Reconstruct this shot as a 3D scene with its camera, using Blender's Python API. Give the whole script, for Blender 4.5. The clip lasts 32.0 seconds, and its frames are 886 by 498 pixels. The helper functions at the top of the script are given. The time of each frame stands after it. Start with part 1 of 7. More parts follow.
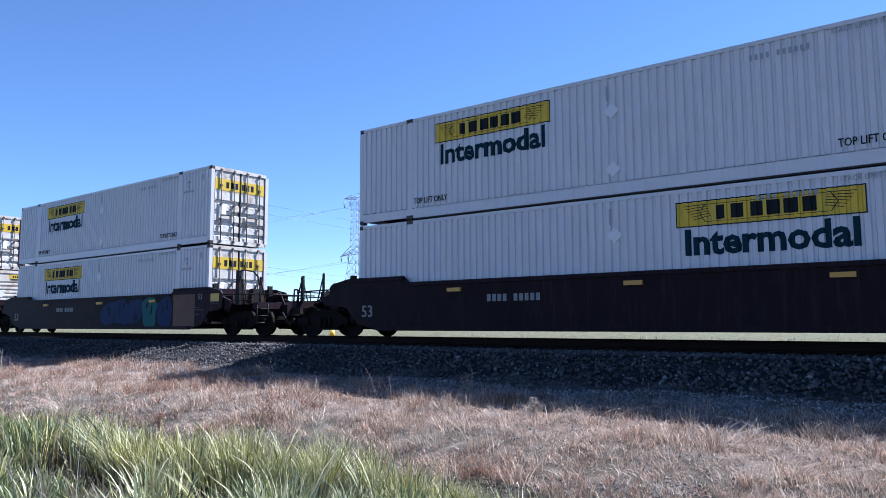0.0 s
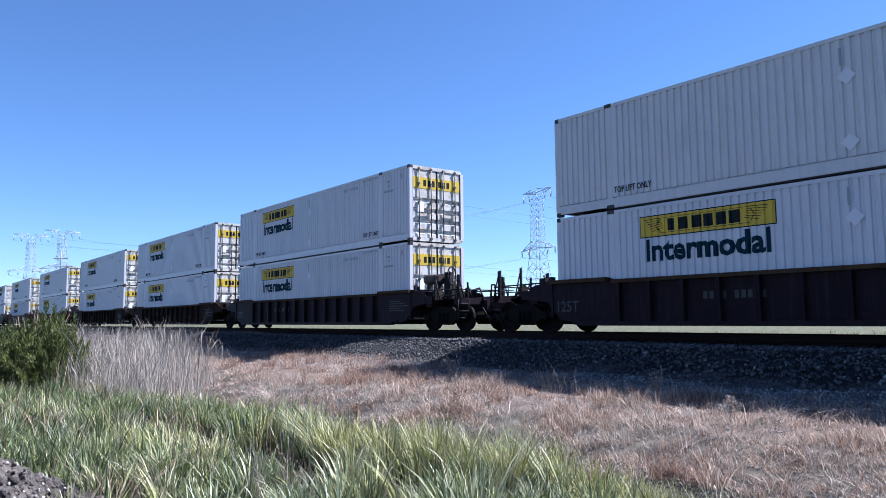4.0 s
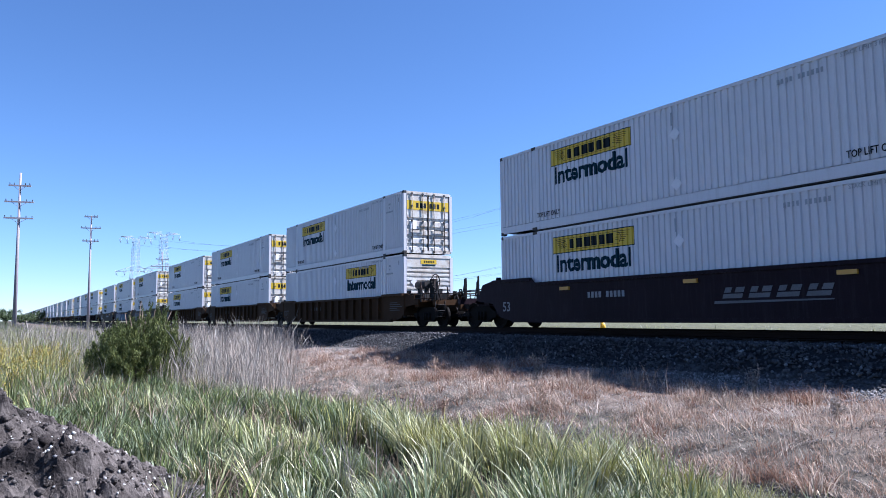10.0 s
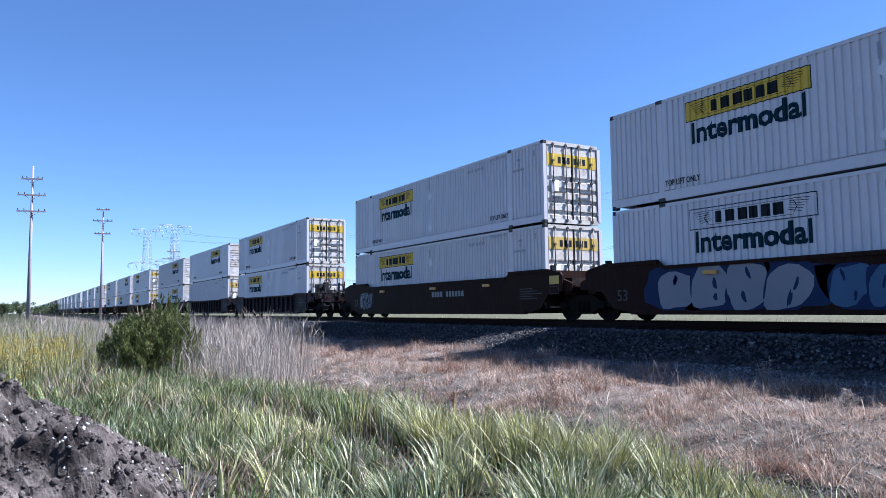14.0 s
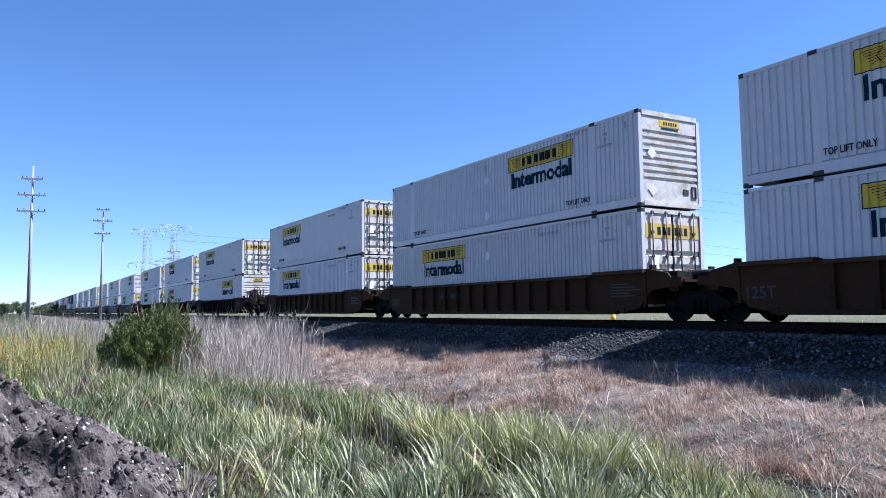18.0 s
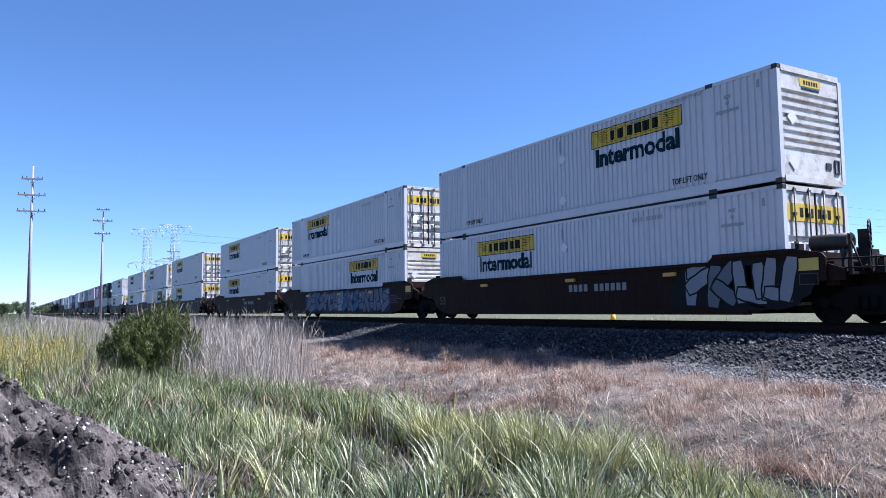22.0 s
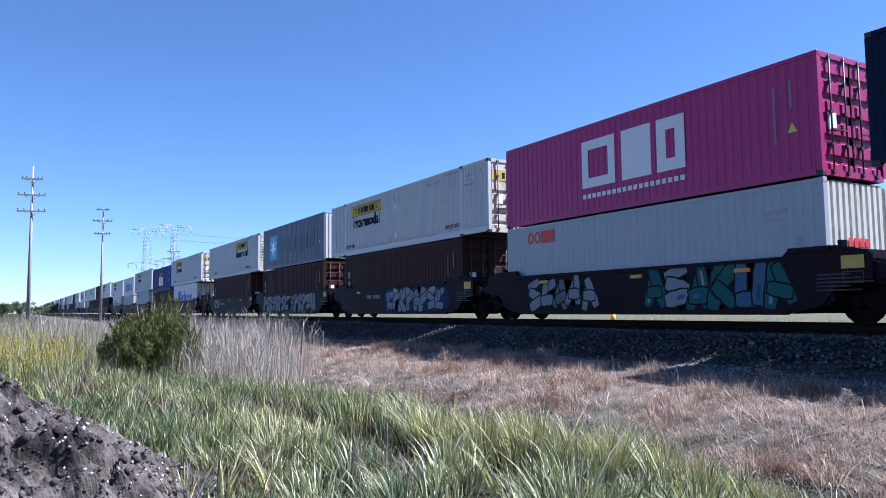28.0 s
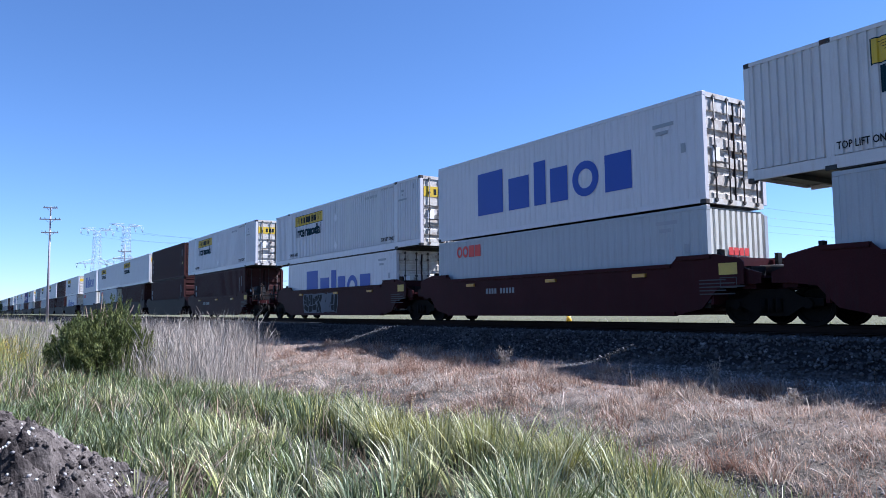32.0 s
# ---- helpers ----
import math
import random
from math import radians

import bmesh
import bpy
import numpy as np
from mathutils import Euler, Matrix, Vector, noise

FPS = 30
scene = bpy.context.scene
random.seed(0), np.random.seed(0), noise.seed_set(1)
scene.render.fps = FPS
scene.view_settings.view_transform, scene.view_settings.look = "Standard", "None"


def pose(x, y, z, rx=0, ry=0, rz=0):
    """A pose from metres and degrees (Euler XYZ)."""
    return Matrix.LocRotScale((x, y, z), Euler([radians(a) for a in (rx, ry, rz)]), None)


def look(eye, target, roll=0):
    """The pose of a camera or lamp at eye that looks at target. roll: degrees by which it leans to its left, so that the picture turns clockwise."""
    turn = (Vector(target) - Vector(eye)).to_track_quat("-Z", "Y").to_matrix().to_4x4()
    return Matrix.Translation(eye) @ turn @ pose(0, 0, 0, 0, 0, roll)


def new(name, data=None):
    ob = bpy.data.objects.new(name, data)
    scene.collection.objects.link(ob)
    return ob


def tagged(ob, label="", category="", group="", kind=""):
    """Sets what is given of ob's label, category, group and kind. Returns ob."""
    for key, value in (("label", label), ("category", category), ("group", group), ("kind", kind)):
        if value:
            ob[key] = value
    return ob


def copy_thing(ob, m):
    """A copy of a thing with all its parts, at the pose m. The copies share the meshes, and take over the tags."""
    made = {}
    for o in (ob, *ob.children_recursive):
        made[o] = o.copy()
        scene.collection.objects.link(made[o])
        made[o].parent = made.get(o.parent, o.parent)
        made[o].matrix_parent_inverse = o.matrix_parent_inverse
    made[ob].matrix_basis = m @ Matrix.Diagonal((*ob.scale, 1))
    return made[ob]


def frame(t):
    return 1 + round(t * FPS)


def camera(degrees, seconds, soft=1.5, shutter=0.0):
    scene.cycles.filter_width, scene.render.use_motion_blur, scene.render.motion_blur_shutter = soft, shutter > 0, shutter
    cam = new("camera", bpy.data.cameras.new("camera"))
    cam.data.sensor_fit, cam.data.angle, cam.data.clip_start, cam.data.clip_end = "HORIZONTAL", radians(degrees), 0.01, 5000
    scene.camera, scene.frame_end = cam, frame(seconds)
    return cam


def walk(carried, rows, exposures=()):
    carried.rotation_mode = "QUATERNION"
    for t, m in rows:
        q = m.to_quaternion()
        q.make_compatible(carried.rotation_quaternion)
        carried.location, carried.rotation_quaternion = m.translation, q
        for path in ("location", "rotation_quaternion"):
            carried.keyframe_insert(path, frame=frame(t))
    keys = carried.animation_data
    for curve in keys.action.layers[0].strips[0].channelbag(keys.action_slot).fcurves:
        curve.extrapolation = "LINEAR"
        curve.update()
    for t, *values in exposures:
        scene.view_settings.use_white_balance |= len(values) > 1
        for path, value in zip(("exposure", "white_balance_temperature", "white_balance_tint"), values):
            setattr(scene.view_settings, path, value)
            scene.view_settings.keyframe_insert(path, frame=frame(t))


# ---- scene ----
cam = camera(62.57, 32.0, soft=0.9)
PATH = [
    (0, 38.12, 5.72, 0.24),
    (0.5, 39.83, 5.69, 0.29),
    (1, 41.20, 5.67, 0.33),
    (1.5, 42.39, 5.69, 0.31),
    (2, 44.81, 5.53, 0.41),
    (2.5, 48.15, 5.50, 0.44),
    (3, 49.97, 5.45, 0.49),
    (3.5, 51.39, 5.45, 0.46),
    (4, 52.34, 5.43, 0.54),
    (4.5, 54.40, 5.37, 0.62),
    (6.5, 59.00, 5.28, 0.59),
    (10.5, 59.00, 5.28, 0.59),
    (11, 59.05, 4.68, 0.60),
    (11.5, 59.85, 4.60, 0.63),
    (12, 59.78, 4.66, 0.63),
    (16.5, 59.78, 4.66, 0.63),
    (20, 59.78, 4.66, 0.63),
    (25.5, 59.78, 4.66, 0.63),
    (28, 59.78, 4.66, 0.63),
    (31, 59.78, 4.66, 0.63),
    (31.5, 59.18, 4.69, 0.59),
    (32, 56.45, 4.73, 0.58),
]
walk(cam, [(t, pose(0, 0, 0.45, 90 + p, r, w)) for t, w, p, r in PATH],
     exposures=[(0, 1.68, 5300, 15), (2, 1.74, 5380, 15), (3, 1.61, 5240, 15), (7, 1.58, 5200, 16), (32, 1.58, 5200, 16)])

# ---- sun and sky ----
SUN_EL, SUN_AZ = 50.5, 22.0          # azimuth from +y towards +x
world = bpy.data.worlds.new("sky")
scene.world = world
world.use_nodes = True
wn = world.node_tree.nodes
sky = wn.new("ShaderNodeTexSky")
sky.sky_type = "NISHITA"
sky.sun_disc = False
sky.sun_elevation = radians(SUN_EL)
sky.sun_rotation = radians(SUN_AZ)
sky.altitude = 1500
sky.air_density = 1.0
sky.dust_density = 0.10
sky.ozone_density = 5.0
wn["Background"].inputs["Strength"].default_value = 0.053
world.node_tree.links.new(sky.outputs[0], wn["Background"].inputs["Color"])
lamp = bpy.data.lights.new("sun", "SUN")
lamp.energy, lamp.angle, lamp.color = 5.0, radians(0.53), (1.0, 0.93, 0.83)
sun = new("sun", lamp)
_a, _e = radians(SUN_AZ), radians(SUN_EL)
SUN_DIR = Vector((math.sin(_a) * math.cos(_e), math.cos(_a) * math.cos(_e), math.sin(_e)))
sun.matrix_world = look(SUN_DIR * 80, (0, 0, 0))

# ---- materials ----
def _n(nt, kind, **inputs):
    nd = nt.nodes.new(kind)
    for k, v in inputs.items():
        nd.inputs[k].default_value = v
    return nd


def paint(name, color, rough=0.5, metal=0.0, vary=0.12, dirt=None, dirt_amount=0.0, streak=False, scale=3.0,
          bump=0.0, bump_scale=40.0, tint=0.0, islands=0.0, second=None, spec=0.5):
    """Procedural surface: base colour, large and fine variation, streaked dirt, relief."""
    m = bpy.data.materials.new(name)
    m.use_nodes = True
    nt = m.node_tree
    L = nt.links.new
    b = nt.nodes["Principled BSDF"]
    b.inputs["Roughness"].default_value = rough
    b.inputs["Metallic"].default_value = metal
    b.inputs["Specular IOR Level"].default_value = spec
    tc = nt.nodes.new("ShaderNodeTexCoord")
    big = _n(nt, "ShaderNodeTexNoise", Scale=scale * 0.35, Detail=4.0, Roughness=0.6)
    fine = _n(nt, "ShaderNodeTexNoise", Scale=scale * 9.0, Detail=5.0, Roughness=0.65)
    L(tc.outputs["Object"], big.inputs["Vector"])
    L(tc.outputs["Object"], fine.inputs["Vector"])
    add = nt.nodes.new("ShaderNodeMath")
    add.operation = "ADD"
    L(big.outputs["Fac"], add.inputs[0])
    L(fine.outputs["Fac"], add.inputs[1])
    ramp = nt.nodes.new("ShaderNodeMapRange")
    ramp.inputs["From Min"].default_value, ramp.inputs["From Max"].default_value = 0.6, 1.4
    ramp.inputs["To Min"].default_value, ramp.inputs["To Max"].default_value = 1 - vary, 1 + vary
    L(add.outputs[0], ramp.inputs["Value"])
    last_value = ramp.outputs[0]
    if tint or islands:
        src = nt.nodes.new("ShaderNodeNewGeometry").outputs["Random Per Island"] if islands else nt.nodes.new("ShaderNodeObjectInfo").outputs["Random"]
        rr = nt.nodes.new("ShaderNodeMapRange")
        amount = islands or tint
        rr.inputs["To Min"].default_value, rr.inputs["To Max"].default_value = 1 - amount, 1 + amount
        L(src, rr.inputs["Value"])
        mul = nt.nodes.new("ShaderNodeMath")
        mul.operation = "MULTIPLY"
        L(last_value, mul.inputs[0])
        L(rr.outputs[0], mul.inputs[1])
        last_value = mul.outputs[0]
    base = nt.nodes.new("ShaderNodeRGB")
    base.outputs[0].default_value = (*color, 1)
    col = base.outputs[0]
    if second:
        mx2 = nt.nodes.new("ShaderNodeMix")
        mx2.data_type = "RGBA"
        mx2.inputs[7].default_value = (*second, 1)
        L(col, mx2.inputs[6])
        if islands:
            src2 = nt.nodes.new("ShaderNodeNewGeometry").outputs["Random Per Island"]
            wrap = nt.nodes.new("ShaderNodeMath")
            wrap.operation = "MULTIPLY"
            wrap.inputs[1].default_value = 7.31
            fr = nt.nodes.new("ShaderNodeMath")
            fr.operation = "FRACT"
            L(src2, wrap.inputs[0])
            L(wrap.outputs[0], fr.inputs[0])
            ad = nt.nodes.new("ShaderNodeMath")
            ad.operation = "MULTIPLY"
            L(fr.outputs[0], ad.inputs[0])
            pw = nt.nodes.new("ShaderNodeMapRange")
            pw.inputs["From Min"].default_value, pw.inputs["From Max"].default_value = 0.35, 0.65
            pw.inputs["To Min"].default_value, pw.inputs["To Max"].default_value = 0.3, 1.4
            big2 = _n(nt, "ShaderNodeTexNoise", Scale=0.8, Detail=3.0)
            L(tc.outputs["Object"], big2.inputs["Vector"])
            L(big2.outputs["Fac"], pw.inputs["Value"])
            L(pw.outputs[0], ad.inputs[1])
            ad.use_clamp = True
            L(ad.outputs[0], mx2.inputs[0])
        else:
            big2 = _n(nt, "ShaderNodeTexNoise", Scale=scale * 0.6, Detail=6.0, Roughness=0.7)
            L(tc.outputs["Object"], big2.inputs["Vector"])
            pw = nt.nodes.new("ShaderNodeMapRange")
            pw.inputs["From Min"].default_value, pw.inputs["From Max"].default_value = 0.4, 0.62
            L(big2.outputs["Fac"], pw.inputs["Value"])
            L(pw.outputs[0], mx2.inputs[0])
        col = mx2.outputs[2]
    if dirt_amount > 0:
        mp = nt.nodes.new("ShaderNodeMapping")
        mp.inputs["Scale"].default_value = (6.0, 6.0, 0.5) if streak else (1.4, 1.4, 1.4)
        L(tc.outputs["Object"], mp.inputs["Vector"])
        oi = nt.nodes.new("ShaderNodeObjectInfo")
        shift = nt.nodes.new("ShaderNodeVectorMath")
        shift.operation = "ADD"
        sc = nt.nodes.new("ShaderNodeMath")
        sc.operation = "MULTIPLY"
        sc.inputs[1].default_value = 37.0
        L(oi.outputs["Random"], sc.inputs[0])
        L(mp.outputs[0], shift.inputs[0])
        L(sc.outputs[0], shift.inputs[1])
        dn = _n(nt, "ShaderNodeTexNoise", Scale=1.6, Detail=7.0, Roughness=0.72)
        L(shift.outputs[0], dn.inputs["Vector"])
        dr = nt.nodes.new("ShaderNodeMapRange")
        dr.inputs["From Min"].default_value, dr.inputs["From Max"].default_value = 0.5, 0.78
        dr.inputs["To Max"].default_value = dirt_amount
        L(dn.outputs["Fac"], dr.inputs["Value"])
        mx = nt.nodes.new("ShaderNodeMix")
        mx.data_type = "RGBA"
        mx.inputs[7].default_value = (*dirt, 1)
        L(dr.outputs[0], mx.inputs[0])
        L(col, mx.inputs[6])
        col = mx.outputs[2]
    hs = nt.nodes.new("ShaderNodeHueSaturation")
    L(col, hs.inputs["Color"])
    L(last_value, hs.inputs["Value"])
    L(hs.outputs[0], b.inputs["Base Color"])
    if bump:
        bn = _n(nt, "ShaderNodeTexNoise", Scale=bump_scale, Detail=6.0, Roughness=0.7)
        L(tc.outputs["Object"], bn.inputs["Vector"])
        bp = _n(nt, "ShaderNodeBump", Strength=bump, Distance=0.02)
        L(bn.outputs["Fac"], bp.inputs["Height"])
        L(bp.outputs[0], b.inputs["Normal"])
    return m


RUST = (0.16, 0.075, 0.035)
GRIME = (0.30, 0.27, 0.24)
M = {}
M["white"] = paint("white_paint", (0.57, 0.55, 0.575), 0.42, vary=0.05, dirt=GRIME, dirt_amount=0.35, streak=True, tint=0.03, bump=0.05)
M["white_worn"] = paint("worn_white_paint", (0.57, 0.55, 0.55), 0.55, vary=0.06, dirt=(0.36, 0.28, 0.22), dirt_amount=0.45, streak=True, tint=0.04, bump=0.08)
M["door_white"] = paint("door_paint", (0.61, 0.59, 0.55), 0.45, vary=0.07, second=(0.52, 0.45, 0.37), dirt=(0.16, 0.09, 0.05), dirt_amount=1.0, streak=False, tint=0.05)
M["door_worn"] = paint("dirty_door_paint", (0.58, 0.54, 0.48), 0.5, vary=0.1, dirt=(0.22, 0.12, 0.06), dirt_amount=0.85, streak=False, tint=0.05)
M["yellow"] = paint("yellow_panel", (0.58, 0.385, 0.012), 0.5, vary=0.08, dirt=(0.3, 0.25, 0.08), dirt_amount=0.4)
M["yellow_worn"] = paint("faded_yellow_panel", (0.52, 0.36, 0.07), 0.6, vary=0.14, dirt=(0.35, 0.28, 0.16), dirt_amount=0.6)
M["ink"] = paint("dark_ink", (0.012, 0.015, 0.018), 0.6, vary=0.1, spec=0.1)
M["green_ink"] = paint("green_lettering", (0.006, 0.028, 0.042), 0.6, vary=0.1, spec=0.08)
M["grey_ink"] = paint("grey_lettering", (0.30, 0.31, 0.33), 0.6, vary=0.1)
M["black"] = paint("black_steel", (0.011, 0.011, 0.012), 0.6, 0.0, vary=0.2, dirt=RUST, dirt_amount=0.5, spec=0.12)
M["casting"] = paint("dark_casting", (0.05, 0.05, 0.052), 0.55, 0.4, vary=0.2, dirt=RUST, dirt_amount=0.5, spec=0.12)
M["rod"] = paint("dark_lock_rod", (0.055, 0.05, 0.048), 0.5, 0.2, vary=0.2, dirt=RUST, dirt_amount=0.7)
# Maroon with a purple cast that stands in for the sky's sheen.
M["maroon"] = paint("dark_maroon_steel", (0.015, 0.0085, 0.0125), 0.55, vary=0.35, dirt=(0.040, 0.032, 0.034), dirt_amount=0.6, streak=True, tint=0.15, bump=0.15, spec=0.07)
M["maroon_red"] = paint("maroon_steel", (0.036, 0.0085, 0.0105), 0.55, vary=0.35, dirt=(0.024, 0.018, 0.017), dirt_amount=0.6, streak=True, tint=0.15, bump=0.15, spec=0.07)
M["brown"] = paint("brown_steel", (0.021, 0.0100, 0.0072), 0.6, vary=0.3, dirt=(0.04, 0.026, 0.021), dirt_amount=0.8, streak=True, tint=0.1, bump=0.1, spec=0.05)
M["ochre"] = paint("weathered_ochre_steel", (0.070, 0.029, 0.011), 0.65, vary=0.35, second=(0.035, 0.017, 0.010), dirt=(0.03, 0.02, 0.016), dirt_amount=0.9, streak=True, tint=0.12, bump=0.1, spec=0.05)
M["rib_brown"] = paint("ribbed_brown_steel", (0.020, 0.0105, 0.0078), 0.7, vary=0.25, dirt=(0.016, 0.012, 0.0105), dirt_amount=0.8, streak=True, tint=0.12, bump=0.1, spec=0.05)
# Lighter than the sheets: sun on the top chord put into its colour.
M["rib_chord"] = paint("sunlit_chord_steel", (0.060, 0.036, 0.020), 0.7, vary=0.35, dirt=(0.02, 0.014, 0.011), dirt_amount=0.85, streak=True, tint=0.15, spec=0.06)
M["rib_ochre"] = paint("ribbed_rusty_steel", (0.044, 0.024, 0.012), 0.7, vary=0.25, dirt=(0.03, 0.02, 0.014), dirt_amount=0.8, streak=True, tint=0.12, bump=0.1, spec=0.05)
M["truck"] = paint("greasy_truck_steel", (0.008, 0.007, 0.0065), 0.7, 0.0, vary=0.3, dirt=(0.02, 0.014, 0.01), dirt_amount=0.5, spec=0.05)
M["amber"] = paint("reflector_strip", (0.50, 0.25, 0.03), 0.4, vary=0.1)
M["emblem"] = paint("faded_emblem_paint", (0.095, 0.093, 0.10), 0.6, vary=0.35)
M["stencil"] = paint("stencil_white", (0.20, 0.20, 0.21), 0.6, vary=0.15)
M["dim_stencil"] = paint("worn_stencil", (0.030, 0.028, 0.030), 0.6, vary=0.3)
M["grey_box"] = paint("grey_container_paint", (0.35, 0.365, 0.39), 0.5, vary=0.07, dirt=(0.25, 0.22, 0.2), dirt_amount=0.4, streak=True)
M["cream_box"] = paint("cream_end_paint", (0.62, 0.60, 0.54), 0.5, vary=0.08, dirt=RUST, dirt_amount=0.6, streak=True)
M["magenta"] = paint("magenta_paint", (0.36, 0.006, 0.13), 0.45, vary=0.06, dirt=(0.2, 0.03, 0.08), dirt_amount=0.4, streak=True)
M["navy"] = paint("navy_paint", (0.0035, 0.0095, 0.030), 0.5, vary=0.12, dirt=(0.012, 0.018, 0.035), dirt_amount=0.4, streak=True, spec=0.12)
M["blue"] = paint("blue_paint", (0.002, 0.017, 0.15), 0.5, spec=0.1, vary=0.08, dirt=(0.012, 0.03, 0.14), dirt_amount=0.4, streak=True)
M["rust_box"] = paint("brown_container_paint", (0.037, 0.0090, 0.0085), 0.65, vary=0.16, dirt=(0.026, 0.014, 0.012), dirt_amount=0.6, streak=True, spec=0.2)
M["steel_grey"] = paint("blue_grey_paint", (0.098, 0.112, 0.165), 0.5, vary=0.08, dirt=(0.15, 0.14, 0.14), dirt_amount=0.5, streak=True)
M["dark_blue_ink"] = paint("navy_lettering", (0.012, 0.022, 0.06), 0.5, vary=0.06)
M["royal_ink"] = paint("royal_blue_lettering", (0.012, 0.05, 0.32), 0.5, vary=0.06)
M["red_ink"] = paint("red_lettering", (0.55, 0.03, 0.02), 0.5, vary=0.08)
M["pale_ink"] = paint("pale_lettering", (0.72, 0.68, 0.70), 0.5, vary=0.06)
M["cyan"] = paint("light_blue_patch", (0.07, 0.33, 0.56), 0.5, vary=0.06)
M["gold_ink"] = paint("yellow_lettering", (0.62, 0.50, 0.10), 0.5, vary=0.08)
M["holder"] = paint("holder_paint", (0.66, 0.64, 0.66), 0.5, vary=0.05)
M["placard"] = paint("placard_white", (0.86, 0.86, 0.86), 0.4, vary=0.03)
SPRAY = {"w": paint("spray_white", (0.23, 0.235, 0.26), 0.6, vary=0.12, spec=0.08), "b": paint("spray_blue", (0.07, 0.12, 0.20), 0.6, vary=0.15, spec=0.08),
         "k": paint("spray_black", (0.012, 0.012, 0.014), 0.6, vary=0.1, spec=0.08), "t": paint("spray_teal", (0.025, 0.10, 0.10), 0.6, vary=0.15, spec=0.08),
         "g": paint("spray_grey", (0.13, 0.135, 0.155), 0.6, vary=0.15, spec=0.08), "p": paint("spray_purple", (0.14, 0.10, 0.24), 0.6, vary=0.15, spec=0.08),
         "c": paint("spray_sky", (0.20, 0.38, 0.46), 0.6, vary=0.12, spec=0.08), "r": paint("spray_red", (0.30, 0.05, 0.05), 0.6, vary=0.12, spec=0.08),
         "n": paint("spray_navy", (0.018, 0.03, 0.08), 0.6, vary=0.15, spec=0.08), "y": paint("spray_olive", (0.30, 0.28, 0.14), 0.6, vary=0.12, spec=0.08)}


# ---- mesh helpers ----
def box(bm, x0, x1, y0, y1, z0, z1, mi=0):
    v = [bm.verts.new((x, y, z)) for x in (x0, x1) for y in (y0, y1) for z in (z0, z1)]
    for q in ((0, 1, 3, 2), (4, 6, 7, 5), (0, 4, 5, 1), (2, 3, 7, 6), (0, 2, 6, 4), (1, 5, 7, 3)):
        bm.faces.new([v[i] for i in q]).material_index = mi
    return v


def slab(bm, pts, axis, a, b, mi=0):
    """A flat outline pulled from a to b along an axis. pts: (u, w) in the two other axes, in xyz order."""
    def at(u, w, h):
        return (h, u, w) if axis == 0 else (u, h, w) if axis == 1 else (u, w, h)
    lo = [bm.verts.new(at(u, w, a)) for u, w in pts]
    hi = [bm.verts.new(at(u, w, b)) for u, w in pts]
    n = len(pts)
    for f in (lo, hi[::-1]):
        bm.faces.new(f).material_index = mi
    for i in range(n):
        bm.faces.new((lo[i], hi[i], hi[(i + 1) % n], lo[(i + 1) % n])).material_index = mi


def rod(bm, p, q, r, n=6, mi=0, r2=None):
    p, q = Vector(p), Vector(q)
    d = (q - p).normalized()
    u = d.orthogonal().normalized()
    w = d.cross(u)
    rings = []
    for c, rad in ((p, r), (q, r if r2 is None else r2)):
        rings.append([bm.verts.new(c + (u * math.cos(t) + w * math.sin(t)) * rad) for t in (2 * math.pi * i / n for i in range(n))])
    for i in range(n):
        f = bm.faces.new((rings[0][i], rings[0][(i + 1) % n], rings[1][(i + 1) % n], rings[1][i]))
        f.material_index, f.smooth = mi, True
    bm.faces.new(rings[0][::-1]).material_index = mi
    bm.faces.new(rings[1]).material_index = mi


def lathe(bm, profile, n, axis_y=True, mi=0):
    """Profile of (radius, along) turned about the y axis."""
    rings = [[bm.verts.new((r * math.cos(2 * math.pi * i / n), a, r * math.sin(2 * math.pi * i / n))) for i in range(n)] for r, a in profile]
    for k in range(len(rings) - 1):
        for i in range(n):
            f = bm.faces.new((rings[k][i], rings[k][(i + 1) % n], rings[k + 1][(i + 1) % n], rings[k + 1][i]))
            f.material_index = mi
    bm.faces.new(rings[0])
    bm.faces.new(rings[-1][::-1])


def finish(bm, name, *mats, smooth=False):
    bmesh.ops.recalc_face_normals(bm, faces=bm.faces)
    me = bpy.data.meshes.new(name)
    bm.to_mesh(me)
    bm.free()
    for m in mats:
        me.materials.append(m)
    return me


def part(name, data, parent, label="", m=None, *mats):
    """Link a bmesh or mesh as one object under a thing or part."""
    if isinstance(data, bmesh.types.BMesh):
        data = finish(data, name, *mats)
    ob = new(name, data)
    ob.parent = parent
    if m is not None:
        ob.matrix_basis = m
    if label:
        tagged(ob, label)
    return ob


def piece(name, mat, parent, shapes, label="", m=None):
    """A part made of boxes (x0, x1, y0, y1, z0, z1)."""
    bm = bmesh.new()
    for s in shapes:
        box(bm, *s)
    return part(name, bm, parent, label, m, mat)


def thing(name, label, category, group="", m=None):
    ob = new(name)
    ob.empty_display_size = 0.2
    if m is not None:
        ob.matrix_basis = m
    return tagged(ob, label, category, group)


TEXTS = {}


